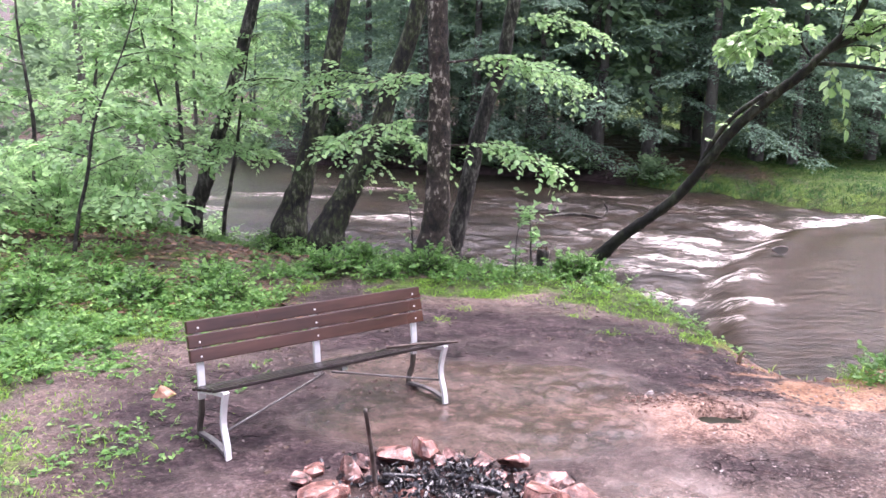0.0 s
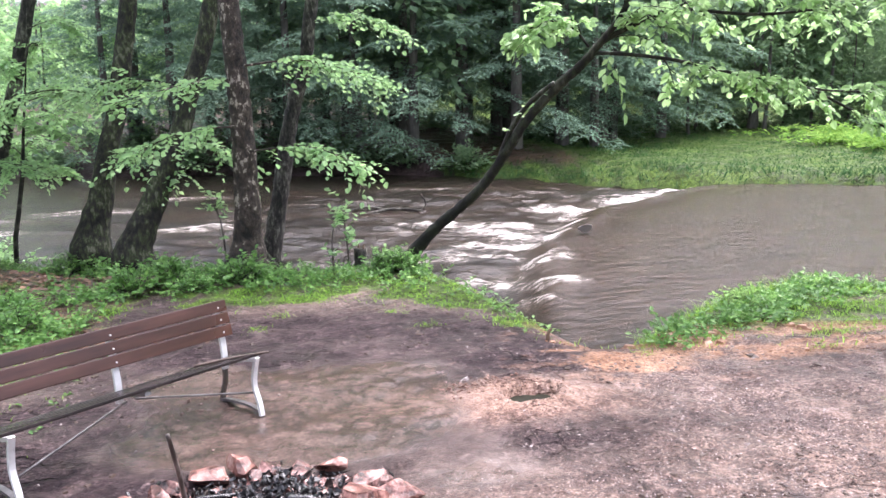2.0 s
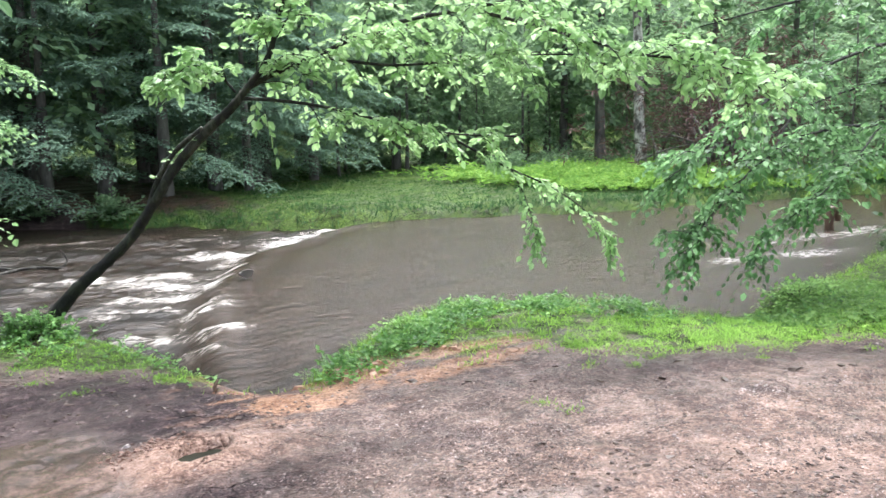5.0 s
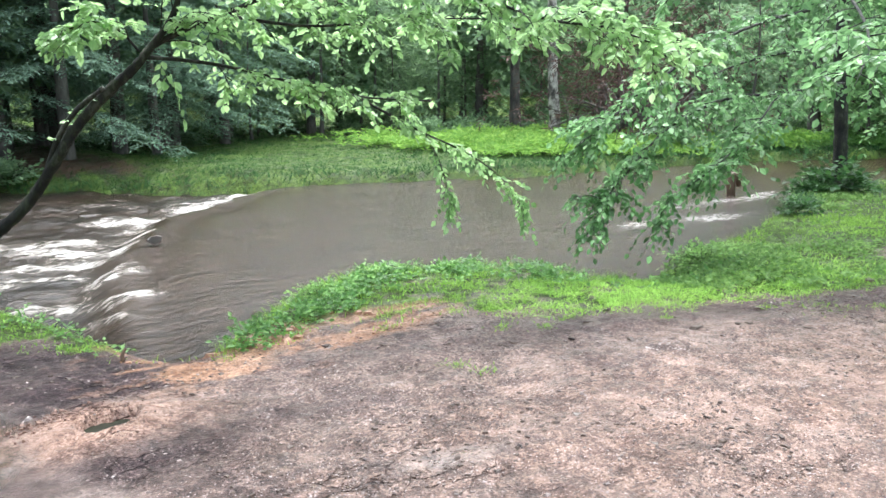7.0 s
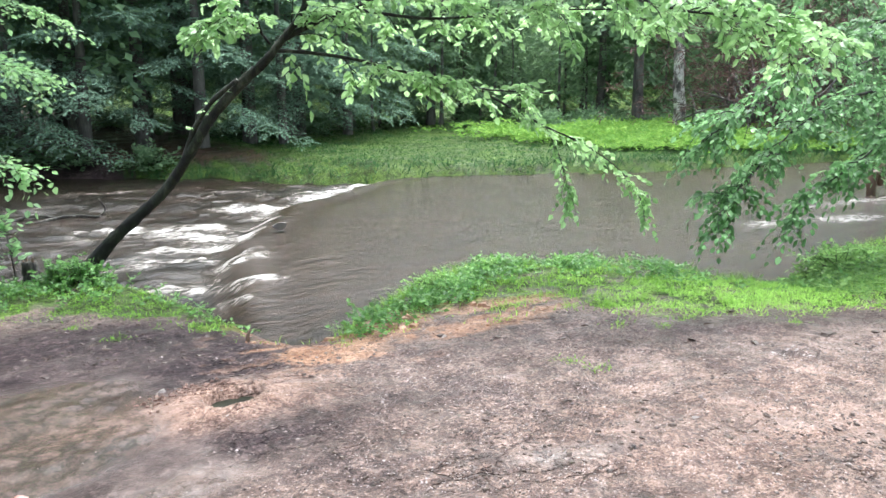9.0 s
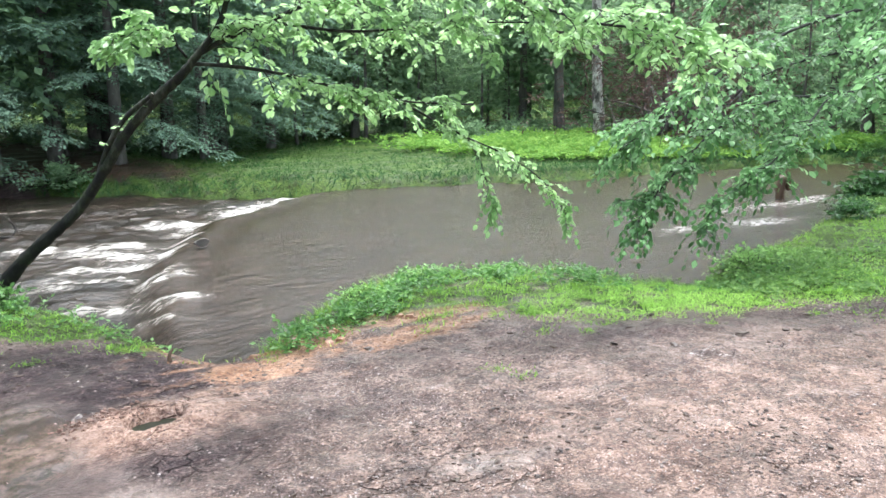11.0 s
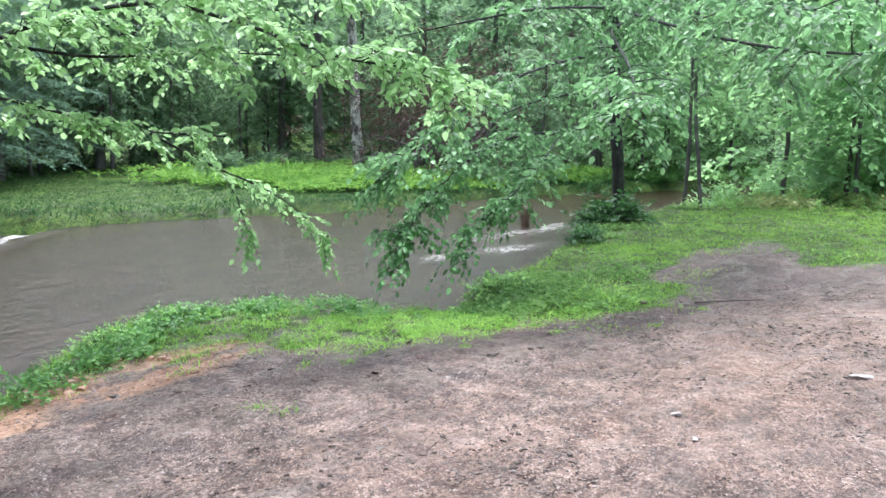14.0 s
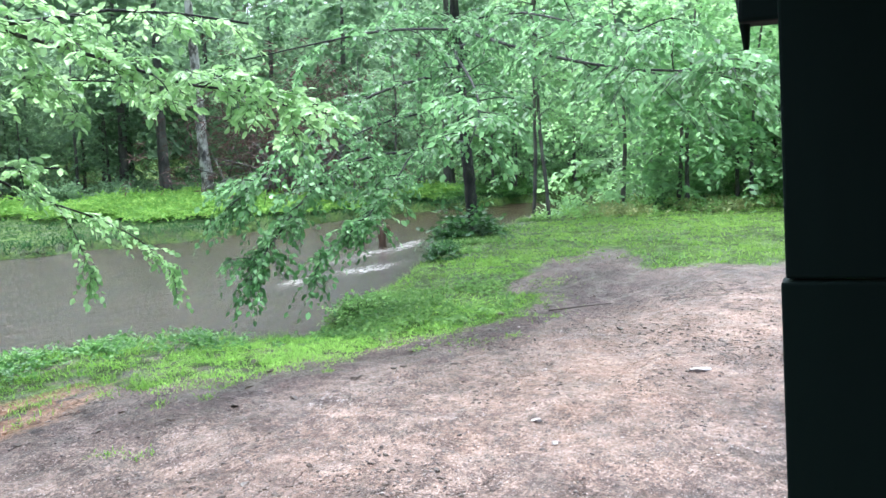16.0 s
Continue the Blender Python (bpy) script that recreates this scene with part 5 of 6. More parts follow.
# ---- bushes ----


def bush(label, radius, height, twigs, per, size, leaf, plain=False):
    top = thing("bush", label, "bush")
    a, e = rng.uniform(0, 6.28, twigs), rng.uniform(0.15, 1.4, twigs)
    d = np.stack((np.cos(a) * np.cos(e), np.sin(a) * np.cos(e), np.sin(e)), -1)
    p = d * np.array((radius, radius, height)) * rng.uniform(0.2, 0.75, (twigs, 1))
    lv, tw = sprays(p, d + rng.normal(scale=0.3, size=d.shape), rng.uniform(0.3, 0.6, twigs) * radius * 1.1, per, size, droop=0.25, plain=plain)
    for q in p[:: max(1, twigs // 5)][:5]:
        v, f = tube(curve_points([(0, 0, -0.1), q * (0.3, 0.3, 0.55), q], 7), (0.014, 0.004), 6)
        part("stem", quad_mesh("stem", v, f, True), BARK, top)
    leafy("foliage", [lv], [] if plain else [tw], leaf, BARK, top)
    return top


bush_left = bush("leafy green bush beside the clearing", 0.8, 1.2, 130, 8, 0.095, LEAF_LEFT)
repeat(bush_left, [(-5.6, 8.4), (-6.6, 7.6), (-5.3, 9.6), (-7.4, 9.2), (-5.9, 6.5), (-7.6, 11.0), (-6.2, 10.6), (-8.6, 8.2), (-4.9, 12.0), (-9.4, 10.4), (-6.8, 5.6), (-8.2, 6.8)], (0.8, 1.35))
bush_low = bush("low leafy weed clump", 0.42, 0.36, 90, 7, 0.062, LEAF_HERB)
repeat(bush_low, [(-2.9, 6.6), (-3.9, 6.3), (-3.4, 5.9), (-4.3, 5.6), (-4.6, 6.4), (-2.6, 6.1), (1.0, 8.15), (1.18, 8.1), (-1.6, 8.0), (-2.9, 9.9), (-2.2, 9.25), (-2.6, 9.4), (-3.3, 9.95), (-1.75, 8.9), (-4.3, 4.9), (-4.9, 5.2), (-4.0, 4.2), (-1.25, 7.5), (-0.75, 7.9), (-1.9, 7.6)], (0.7, 1.15))
bush_bank = bush("dark broad-leaved bush at the foot of the dark tree", 1.0, 0.7, 90, 6, 0.16, LEAF_SHADE)
repeat(bush_bank, [(17.1, 6.4), (17.7, 6.15), (16.5, 6.5), (16.8, 6.75), (15.4, 6.1), (14.5, 5.6), (13.6, 5.35), (24.2, 3.1), (23.7, 3.5)], (0.28, 0.6))
bush_inlet = bush("bright weed clump at the inlet's edge", 0.5, 0.22, 90, 7, 0.06, WEED_LIGHT)
repeat(bush_inlet, [(8.8, 4.05), (9.3, 4.15), (9.9, 4.3), (6.4, 6.1), (5.5, 6.3), (4.5, 6.0)], (0.45, 0.75))
bush_far = bush("leafy bush on the far bank", 1.0, 0.9, 110, 8, 0.14, LEAF_WOOD, True)
FAR_THICKET = [(19.5 + 1.55 * i + rng.normal() * 0.5, 27.0 - 0.62 * i + rng.normal() * 1.5) for i in range(14)] + [(16 + 1.7 * i + rng.normal(), 31.5 - 0.7 * i + rng.normal() * 1.6) for i in range(16)]
repeat(bush_far, FAR_THICKET + [(4.6, 22.9), (2.6, 24.2), (1.2, 24.7), (-0.4, 25.1), (-2.2, 25.5), (-4.0, 25.7), (-6.0, 25.9), (-8.4, 26.3), (-10.5, 27.6), (-12.5, 28.6), (10.5, 29.5), (-3.0, 29.5), (1.5, 31), (-8.0, 30.0), (12.4, 31.0), (14.0, 33.0), (5.0, 32), (8.5, 32.5), (-6.0, 28.5), (-0.5, 29), (24.2, 15.0), (27.0, 14.6), (8.6, 27.0), (-8.5, 25.8)], (0.7, 1.3))
bush_edge = bush("light green leafy bush where the clearing ends", 0.9, 1.0, 120, 8, 0.115, LEAF_LEFT, True)
repeat(bush_edge, [(26.2, 3.9), (27.4, 2.9), (28.6, 2.0), (29.6, 0.6), (30.4, -0.8), (27.9, 4.6), (25.6, 5.4), (29.6, 3.6), (31.5, 1.6), (23.8, 6.2), (28.8, -2.2), (26.4, -2.4)], (0.7, 1.25))

# ---- ground cover ----


def spread_over(count, x0, x1, y0, y1, allowed):
    x, y = rng.uniform(x0, x1, count), rng.uniform(y0, y1, count)
    ok = rng.random(count) < allowed(x, y)
    x, y = x[ok], y[ok]
    z, sd = land_height(x, y)
    return x, y, z, sd


def blades(x, y, z, height, width, lean_by=0.42):
    """Bent grass blades: verts and quads."""
    k = len(x)
    a = rng.uniform(0, 6.28, k)
    sx, sy = np.cos(a), np.sin(a)
    lean = rng.normal(scale=lean_by, size=(k, 2))
    w = width * rng.uniform(0.6, 1.3, k)
    rows = []
    for f, g in ((0, 1), (0.55, 0.8), (1, 0.12)):
        cx, cy, cz = x + lean[:, 0] * height * f**2, y + lean[:, 1] * height * f**2, z + height * (f - 0.22 * f**2 * np.hypot(*lean.T))
        for sg in (-0.5, 0.5):
            rows.append(np.stack((cx + sx * w * g * sg, cy + sy * w * g * sg, cz), -1))
    v = np.stack(rows, 1)
    q = np.array(((0, 1, 3, 2), (2, 3, 5, 4)))[None] + 6 * np.arange(k)[:, None, None]
    return v.reshape(-1, 3), q.reshape(-1, 4)


def near_turf(x, y):
    c = inside_distance(x, y, CLEARING)
    r = inside_distance(x, y, RIVER)
    nz = scatter_noise(x, y, 0.8, 11) * 0.6 + scatter_noise(x, y, 2.6, 12) * 0.4
    thin = (0.12 + 0.88 * step(0.36, 0.54, scatter_noise(x, y, 5.5, 14))) * (1 - 0.9 * np.exp(-(((x - 4.9) / 0.6) ** 2 + ((y - 4.9) / 0.35) ** 2))) * (1 - np.exp(-(((x - 2.8) / 0.42) ** 2 + ((y - 5.5) / 0.6) ** 2) ** 2)) * (0.08 + 0.92 * np.maximum(step(0.4, 0.62, nz), 0.6 * step(7.5, 9.5, x)))
    fray = step(7.0, 9.5, x)
    thin = thin * (1 - step(7.0, 9.0, x) * (1 - (0.25 + 0.75 * step(0.43, 0.6, scatter_noise(x, y, 0.9, 77, 5)))))
    thin = thin * (1 - 0.8 * step(9.5, 12.0, x) * step(-1.6, -0.6, r))
    return np.where((r < 0.05) & (c < 0.35 + 0.5 * fray), step(-0.3 - 0.3 * fray, 0.3 + 0.35 * fray, -c + (1.0 + 1.0 * fray) * (nz - 0.5)), 0) * thin


x, y, z, sd = spread_over(205000, -2.2, 13.5, 1.0, 8.6, lambda x, y: near_turf(x, y) * np.where((x > 1.9) & (y > 7.4), 0, 1) * (1 - 0.2 * step(7.2, 9.5, x)))
tagged(part("grass", quad_mesh("grass", *blades(x, y, z - 0.01, rng.uniform(0.025, 0.1, len(x)) * (0.6 + 0.8 * scatter_noise(x, y, 3.0, 18)) * (1 + 1.2 * step(-0.5, -0.1, sd) * (x > 2.5)) * np.where(x < 2.5, 0.62, 0.85), 0.009, 0.75)), GRASS), "short bright wet grass on the river bank", "grass", kind="stuff")
x, y, z, sd = spread_over(150000, 4.2, 10.5, 1.9, 6.0, lambda x, y: np.where((inside_distance(x, y, RIVER) < -0.1) & (inside_distance(x, y, CLEARING) < 0.2 * scatter_noise(x, y, 3.0, 83)), (np.exp(-(((x - 6.8) / 1.2) ** 2 + ((y - 3.75) / 0.75) ** 2)) + 0.6 * np.exp(-(((x - 8.9) / 1.0) ** 2 + ((y - 2.9) / 0.8) ** 2))) * step(0.3, 0.48, scatter_noise(x, y, 4.5, 14)), 0))
tagged(part("grass", quad_mesh("grass", *blades(x, y, z - 0.01, rng.uniform(0.02, 0.065, len(x)) * (0.6 + 0.9 * scatter_noise(x, y, 4.0, 84)), 0.008, 0.9)), GRASS_MOSS), "dense bright grass patch on the bank", "grass", kind="stuff")
x, y, z, sd = spread_over(150000, 12.5, 27, -5.0, 7.0, lambda x, y: near_turf(x, y))
tagged(part("grass", quad_mesh("grass", *blades(x, y, z - 0.01, rng.uniform(0.03, 0.085, len(x)) * (0.6 + 0.8 * scatter_noise(x, y, 1.2, 18)), 0.017, 0.8)), GRASS_LAWN), "bright grass at the clearing's far edge", "grass", kind="stuff")
x, y, z, sd = spread_over(42000, -6.5, -1.5, 1.6, 7.0, lambda x, y: step(-1.5, -2.6, x) * (0.1 + step(0.44, 0.6, scatter_noise(x, y, 0.8, 11) * 0.5 + scatter_noise(x, y, 2.6, 12) * 0.5)))
tagged(part("grass", quad_mesh("grass", *blades(x, y, z - 0.01, rng.uniform(0.015, 0.055, len(x)), 0.008, 0.7)), GRASS), "sparse trampled grass beside the bench", "grass", kind="stuff")
x, y, z, sd = spread_over(26000, 7.0, 15.0, 0.4, 3.4, lambda x, y: step(1.1, 0.0, inside_distance(x, y, CLEARING)) * step(-0.1, 0.05, inside_distance(x, y, CLEARING)) * step(0.5, 0.66, scatter_noise(x, y, 1.4, 86)) * (0.2 + 0.8 * step(0.4, 0.6, scatter_noise(x, y, 5.0, 87))))
tagged(part("grass", quad_mesh("grass", *blades(x, y, z - 0.01, rng.uniform(0.02, 0.06, len(x)), 0.011, 0.8)), GRASS_LAWN), "thin grass creeping into the mud", "grass", kind="stuff")

TUFTS = ((4.14, 3.16), (4.21, 2.93), (5.02, 3.55), (5.3, 3.3), (5.0, 4.25), (5.25, 4.0), (4.3, 4.35), (4.75, 4.65), (5.6, 3.35), (6.3, 2.75), (-0.4, 5.9), (1.2, 5.8), (-1.4, 5.8), (7.4, 2.4), (8.3, 1.7), (9.4, 1.6), (3.6, 4.9), (0.9, 6.3), (-0.2, 6.4))
cx, cy = np.array(TUFTS).T
k = rng.integers(0, len(TUFTS), 900)
x, y = cx[k] + rng.normal(scale=0.06, size=900), cy[k] + rng.normal(scale=0.05, size=900)
z = land_height(x, y)[0]
tagged(part("grass", quad_mesh("grass", *blades(x, y, z - 0.01, rng.uniform(0.02, 0.06, 900), 0.009, 0.7)), GRASS), "small grass tufts sprouting from the mud", "grass", kind="stuff")


def meadow(x, y):
    r = inside_distance(x, y, RIVER)
    far = y > 9 + 0.25 * x + np.where(x > 14, -0.35 * (x - 14), 0)
    edge = step(3.2, 5.0, x) * step(-1.9, -0.9, r)
    return np.where(far & (r < 0.14), np.maximum(step(6.5, 10.0, x + 0.25 * (y - 20)), edge), 0)


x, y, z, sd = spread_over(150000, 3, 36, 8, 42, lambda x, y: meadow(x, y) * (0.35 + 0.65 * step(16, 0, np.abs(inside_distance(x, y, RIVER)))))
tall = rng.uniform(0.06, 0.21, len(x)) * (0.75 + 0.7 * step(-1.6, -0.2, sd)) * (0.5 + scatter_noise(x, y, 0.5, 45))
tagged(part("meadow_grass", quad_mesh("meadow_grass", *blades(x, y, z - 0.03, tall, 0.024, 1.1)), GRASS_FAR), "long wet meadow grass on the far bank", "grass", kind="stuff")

# bright ferns below the birch
x, y, z, sd = spread_over(18000, 13.0, 30, 12.6, 27, lambda x, y: meadow(x, y) * step(0.34, 0.66, scatter_noise(x, y, 0.7, 46) + 0.25 * step(15, 20, x)) * step(14.5, 19.5, x) * step(0.2, 2.6, -inside_distance(x, y, RIVER) - 1.0 * step(20, 14, x) + 2.2 * (scatter_noise(x, y, 0.9, 53) - 0.5)) * step(-12.0, -7.0, inside_distance(x, y, RIVER)))
a = rng.uniform(0, 6.28, len(x))
lv, tw = sprays(np.stack((x, y, z + 0.05), -1), np.stack((np.cos(a), np.sin(a), rng.uniform(0.9, 2.4, len(x))), -1), rng.uniform(0.5, 1.1, len(x)) * (0.2 + 0.9 * scatter_noise(x, y, 1.1, 50) + 0.8 * step(0.45, 0.7, scatter_noise(x, y, 0.45, 52))), 9, 0.2, 0.34, 0.55, 0.35, 0.006, True)
tagged(part("ferns", quad_mesh("ferns", *lv), LEAF_FERN), "bed of bright yellow-green ferns across the river", "ferns", kind="stuff")

x, y, z, sd = spread_over(9000, 28, 44, 2, 20, lambda x, y: np.where((inside_distance(x, y, RIVER) < -0.2) & (y > 13.4 - 0.52 * (x - 25.5)), step(-9.0, -4.0, inside_distance(x, y, RIVER)) * step(0.3, 0.55, scatter_noise(x, y, 0.6, 78)), 0))
a = rng.uniform(0, 6.28, len(x))
lv, tw = sprays(np.stack((x, y, z), -1), np.stack((np.cos(a), np.sin(a), rng.uniform(0.9, 2.4, len(x))), -1), rng.uniform(0.3, 0.8, len(x)), 8, 0.17, 0.34, 0.5, 0.4, 0.006, True)
tagged(part("weeds", quad_mesh("weeds", *lv), LEAF_HERB), "long green grass and weeds on the far bank upstream", "weeds", kind="stuff")

# broad-leaved weeds on the near banks
def weeds(x, y):
    c, r = inside_distance(x, y, CLEARING), inside_distance(x, y, RIVER)
    nz = scatter_noise(x, y, 0.9, 41) * 0.6 + scatter_noise(x, y, 2.4, 42) * 0.4
    edge = np.where(x > -1.8, step(-0.1, 0.5, -c + 0.8 * (nz - 0.5)) * step(-1.5, -0.4, r), step(0.42, 0.56, nz))
    edge = edge * (1 - np.exp(-(((x - 2.8) / 0.5) ** 2 + ((y - 5.5) / 0.6) ** 2) ** 2)) * (1 - 0.85 * np.exp(-(((x + 3.3) / 1.5) ** 2 + ((y - 8.7) / 1.3) ** 2) ** 2))
    edge = edge * (1 - 0.9 * np.exp(-(((x - 7.75) / 0.45) ** 2 + ((y - 4.1) / 0.4) ** 2)))
    edge = edge * (1 - 0.9 * np.exp(-(((x - 6.9) / 1.1) ** 2 + ((y - 3.9) / 0.6) ** 2))) * (1 - 0.95 * np.exp(-(((x - 7.7) / 0.6) ** 2 + ((y - 4.2) / 0.6) ** 2))) * (1 - 0.7 * step(0.3, 1.0, x) * (x < 2.5))
    return np.where((r < 0.0) & (c < 0.05), edge, 0)


x, y, z, sd = spread_over(14500, -8.0, 2.5, 3.4, 12.0, weeds)
a = rng.uniform(0, 6.28, len(x))
lv, tw = sprays(np.stack((x, y, z), -1), np.stack((np.cos(a), np.sin(a), rng.uniform(0.5, 2.2, len(x))), -1), rng.uniform(0.1, 0.3, len(x)), 6, 0.055, 0.6, 0.3, 0.45, 0.002)
tagged(part("weeds", quad_mesh("weeds", *joined([lv, tw])), LEAF_HERB), "low green broad-leaved weeds along the bank", "weeds", kind="stuff")
x, y, z, sd = spread_over(12500, 2.8, 9.5, 3.4, 7.0, lambda x, y: weeds(x, y) * (0.05 + 0.95 * step(0.44, 0.6, scatter_noise(x, y, 1.2, 49))) * (0.25 + 0.75 * step(0.4, 0.6, scatter_noise(x, y, 3.0, 85))) * step(-1.25, -0.35, inside_distance(x, y, RIVER) + 0.9 * (scatter_noise(x, y, 1.6, 43) - 0.5)))
a = rng.uniform(0, 6.28, len(x))
lv, tw = sprays(np.stack((x, y, z), -1), np.stack((np.cos(a), np.sin(a), rng.uniform(0.4, 1.8, len(x))), -1), rng.uniform(0.06, 0.2, len(x)) * (0.2 + 2.2 * scatter_noise(x, y, 1.2, 49)), 6, 0.062, 0.62, 0.3, 0.45, 0.002, True)
tagged(part("weeds", quad_mesh("weeds", *joined([lv, tw])), LEAF_HERB), "low green weeds on the bank's edge", "weeds", kind="stuff")
x, y, z, sd = spread_over(9000, -5.2, -1.5, 1.8, 6.0, lambda x, y: step(-1.5, -2.4, x) * step(0.4, 0.58, scatter_noise(x, y, 1.4, 82)) * (0.25 + 0.75 * step(3.0, 5.0, y)))
a = rng.uniform(0, 6.28, len(x))
lv, tw = sprays(np.stack((x, y, z), -1), np.stack((np.cos(a), np.sin(a), rng.uniform(0.2, 1.2, len(x))), -1), rng.uniform(0.03, 0.11, len(x)), 5, 0.04, 0.65, 0.3, 0.45, 0.002, True)
tagged(part("weeds", quad_mesh("weeds", *joined([lv, tw])), LEAF_HERB), "short trodden weeds in the mud beside the bench", "weeds", kind="stuff")
# yellowing weeds where the clearing ends
for count, size, box4, patch, mat, lab in ((4200, 0.1, (20.3, 26.0, -3.0, 5.2), 47, WEED_RUST, "yellowing and rusty weeds at the clearing's end"), (9500, 0.11, (20.8, 34.0, -6.0, 7.0), 54, WEED_LIGHT, "light green weeds under the saplings at the clearing's end")):
    x, y, z, sd = spread_over(count, *box4, lambda x, y: np.where(inside_distance(x, y, RIVER) < -0.3, step(0.4, 0.6, scatter_noise(x, y, 0.5, patch)) * step(0.0, 1.2, x - 20.4 - 0.35 * (4.5 - y)), 0))
    a = rng.uniform(0, 6.28, len(x))
    lv, tw = sprays(np.stack((x, y, z), -1), np.stack((np.cos(a), np.sin(a), rng.uniform(0.5, 2.2, len(x))), -1), rng.uniform(0.2, 0.55, len(x)), 6, size, 0.6, 0.3, 0.45, 0.003, True)
    tagged(part("weeds", quad_mesh("weeds", *joined([lv, tw])), mat), lab, "weeds", kind="stuff")
x, y, z, sd = spread_over(34000, 7.5, 22, 1.0, 7.0, lambda x, y: np.where((inside_distance(x, y, RIVER) < 0) & (inside_distance(x, y, CLEARING) < 0), step(0.4, 0.58, scatter_noise(x, y, 0.9, 48)) * ((0.3 - 0.24 * step(10, 13, x)) + 0.7 * step(-1.8, -0.4, inside_distance(x, y, RIVER))), 0))
a = rng.uniform(0, 6.28, len(x))
lv, tw = sprays(np.stack((x, y, z), -1), np.stack((np.cos(a), np.sin(a), rng.uniform(0.3, 1.6, len(x))), -1), rng.uniform(0.08, 0.2, len(x)), 6, 0.06, 0.65, 0.3, 0.45, 0.002, True)
tagged(part("weeds", quad_mesh("weeds", *joined([lv, tw])), WEED_BANK), "low green weeds among the bank's grass", "weeds", kind="stuff")
# dead leaves
x, y, z, sd = spread_over(5200, -7, -0.8, 5.5, 11, lambda x, y: np.where(inside_distance(x, y, RIVER) < -0.1, step(0.4, 0.6, scatter_noise(x, y, 0.7, 51)), 0))
k = len(x)
lv = leaves(np.stack((x, y, z + 0.012), -1), np.stack((rng.normal(size=k), rng.normal(size=k), rng.normal(size=k) * 0.15), -1), UP + rng.normal(scale=0.25, size=(k, 3)), rng.uniform(0.05, 0.1, k))
tagged(part("leaf_litter", quad_mesh("leaf_litter", *lv), LITTER), "brown dead leaves lying under the bank trees", "leaves", kind="stuff")
# distant woods that close the view
k = 36000
a, dist = rng.uniform(-0.55, 1.95, k), rng.uniform(66, 82, k)
x, y = dist * np.sin(a), dist * np.cos(a)
z = land_height(x, y)[0] + rng.uniform(0, 1, k) ** 1.3 * np.where(a < -0.16, 6.0, 18)
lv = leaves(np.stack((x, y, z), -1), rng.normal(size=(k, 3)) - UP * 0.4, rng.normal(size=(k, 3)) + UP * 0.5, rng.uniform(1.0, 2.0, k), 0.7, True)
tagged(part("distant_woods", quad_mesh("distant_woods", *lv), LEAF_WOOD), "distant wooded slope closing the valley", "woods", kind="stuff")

# ---- small shapes ----


def box(bm, size, m, bevel=0.0):
    r = bmesh.ops.create_cube(bm, size=1.0, matrix=m @ Matrix.Diagonal((*size, 1)))
    if bevel:
        vs = set(r["verts"])
        es = [e for e in bm.edges if e.verts[0] in vs and e.verts[1] in vs]
        bmesh.ops.bevel(bm, geom=es, offset=bevel, segments=2, affect="EDGES", profile=0.6)
    return bm


def rock(size, seed, cuts=15, rough=0.035):
    """A broken stone: a ball cut by random planes."""
    r = np.random.default_rng(seed)
    bm = bmesh.new()
    bmesh.ops.create_icosphere(bm, subdivisions=3, radius=1.0)
    v = np.array([q.co[:] for q in bm.verts])
    for _ in range(cuts):
        d = unit(r.normal(size=3))
        lim = r.uniform(0.3, 0.72)
        over = np.maximum(v @ d - lim, 0)
        v -= over[:, None] * d
    v *= 1 + rough * r.normal(size=(len(v), 1)) * 0.4
    v *= 1 + 0.05 * np.array([noise.fractal(Vector(q * 2.3 + seed), 1.0, 2.0, 4) for q in v])[:, None]
    v *= np.array(size) * 0.74
    for q, c in zip(bm.verts, v):
        q.co = c
    return bm


def stone(name, label, category, x, y, size, turn, seed, mat, z=None, group="", tilt=0.0):
    ob = part(name, rock(size, seed), mat)
    zz = float(ground_at(x, y)[0]) + size[2] * 0.3 if z is None else z
    ob.matrix_world = pose(x, y, zz, tilt, tilt * 0.6, turn)
    return tagged(ob, label, category, group)


def stick(name, label, category, pts, thick, thin, mat, group=""):
    off = np.asarray(pts[0], float)
    v, q = tube(curve_points(pts, 12) - off, (thick, thin), 8, 0.07)
    ob = part(name, quad_mesh(name, v, q, True), mat)
    ob.location = off
    return tagged(ob, label, category, group)


# ---- the bench ----
# u runs along the seat, n to the back
BU, BN = Vector((0.746, 0.666, 0)), Vector((-0.666, 0.746, 0))
B0 = Vector((-1.43, 2.83, 0.0))
bench = thing("park_bench", "park bench with brown plank back and cast metal legs", "bench", B0)
bench.rotation_euler = (0, 0, math.atan2(BU.y, BU.x))


def strap(bm, pts, width, thick):
    """A flat bar bent along points in the bench's side plane (n, z), as wide as width along u."""
    line = curve_points(pts, 14)
    t = unit(np.gradient(line, axis=0))
    nn = np.stack((np.zeros(len(t)), -t[:, 2], t[:, 1]), -1)
    rings = []
    for c, m in zip(line, nn):
        rings.append([bm.verts.new(Vector(c) + Vector(m) * s * thick / 2 + Vector((w * width / 2, 0, 0))) for s, w in ((-1, -1), (1, -1), (1, 1), (-1, 1))])
    for a, c in zip(rings[:-1], rings[1:]):
        for i in range(4):
            bm.faces.new((a[i], a[(i + 1) % 4], c[(i + 1) % 4], c[i]))
    bm.faces.new(rings[0][::-1])
    bm.faces.new(rings[-1])
    return bm


LONG = 1.61
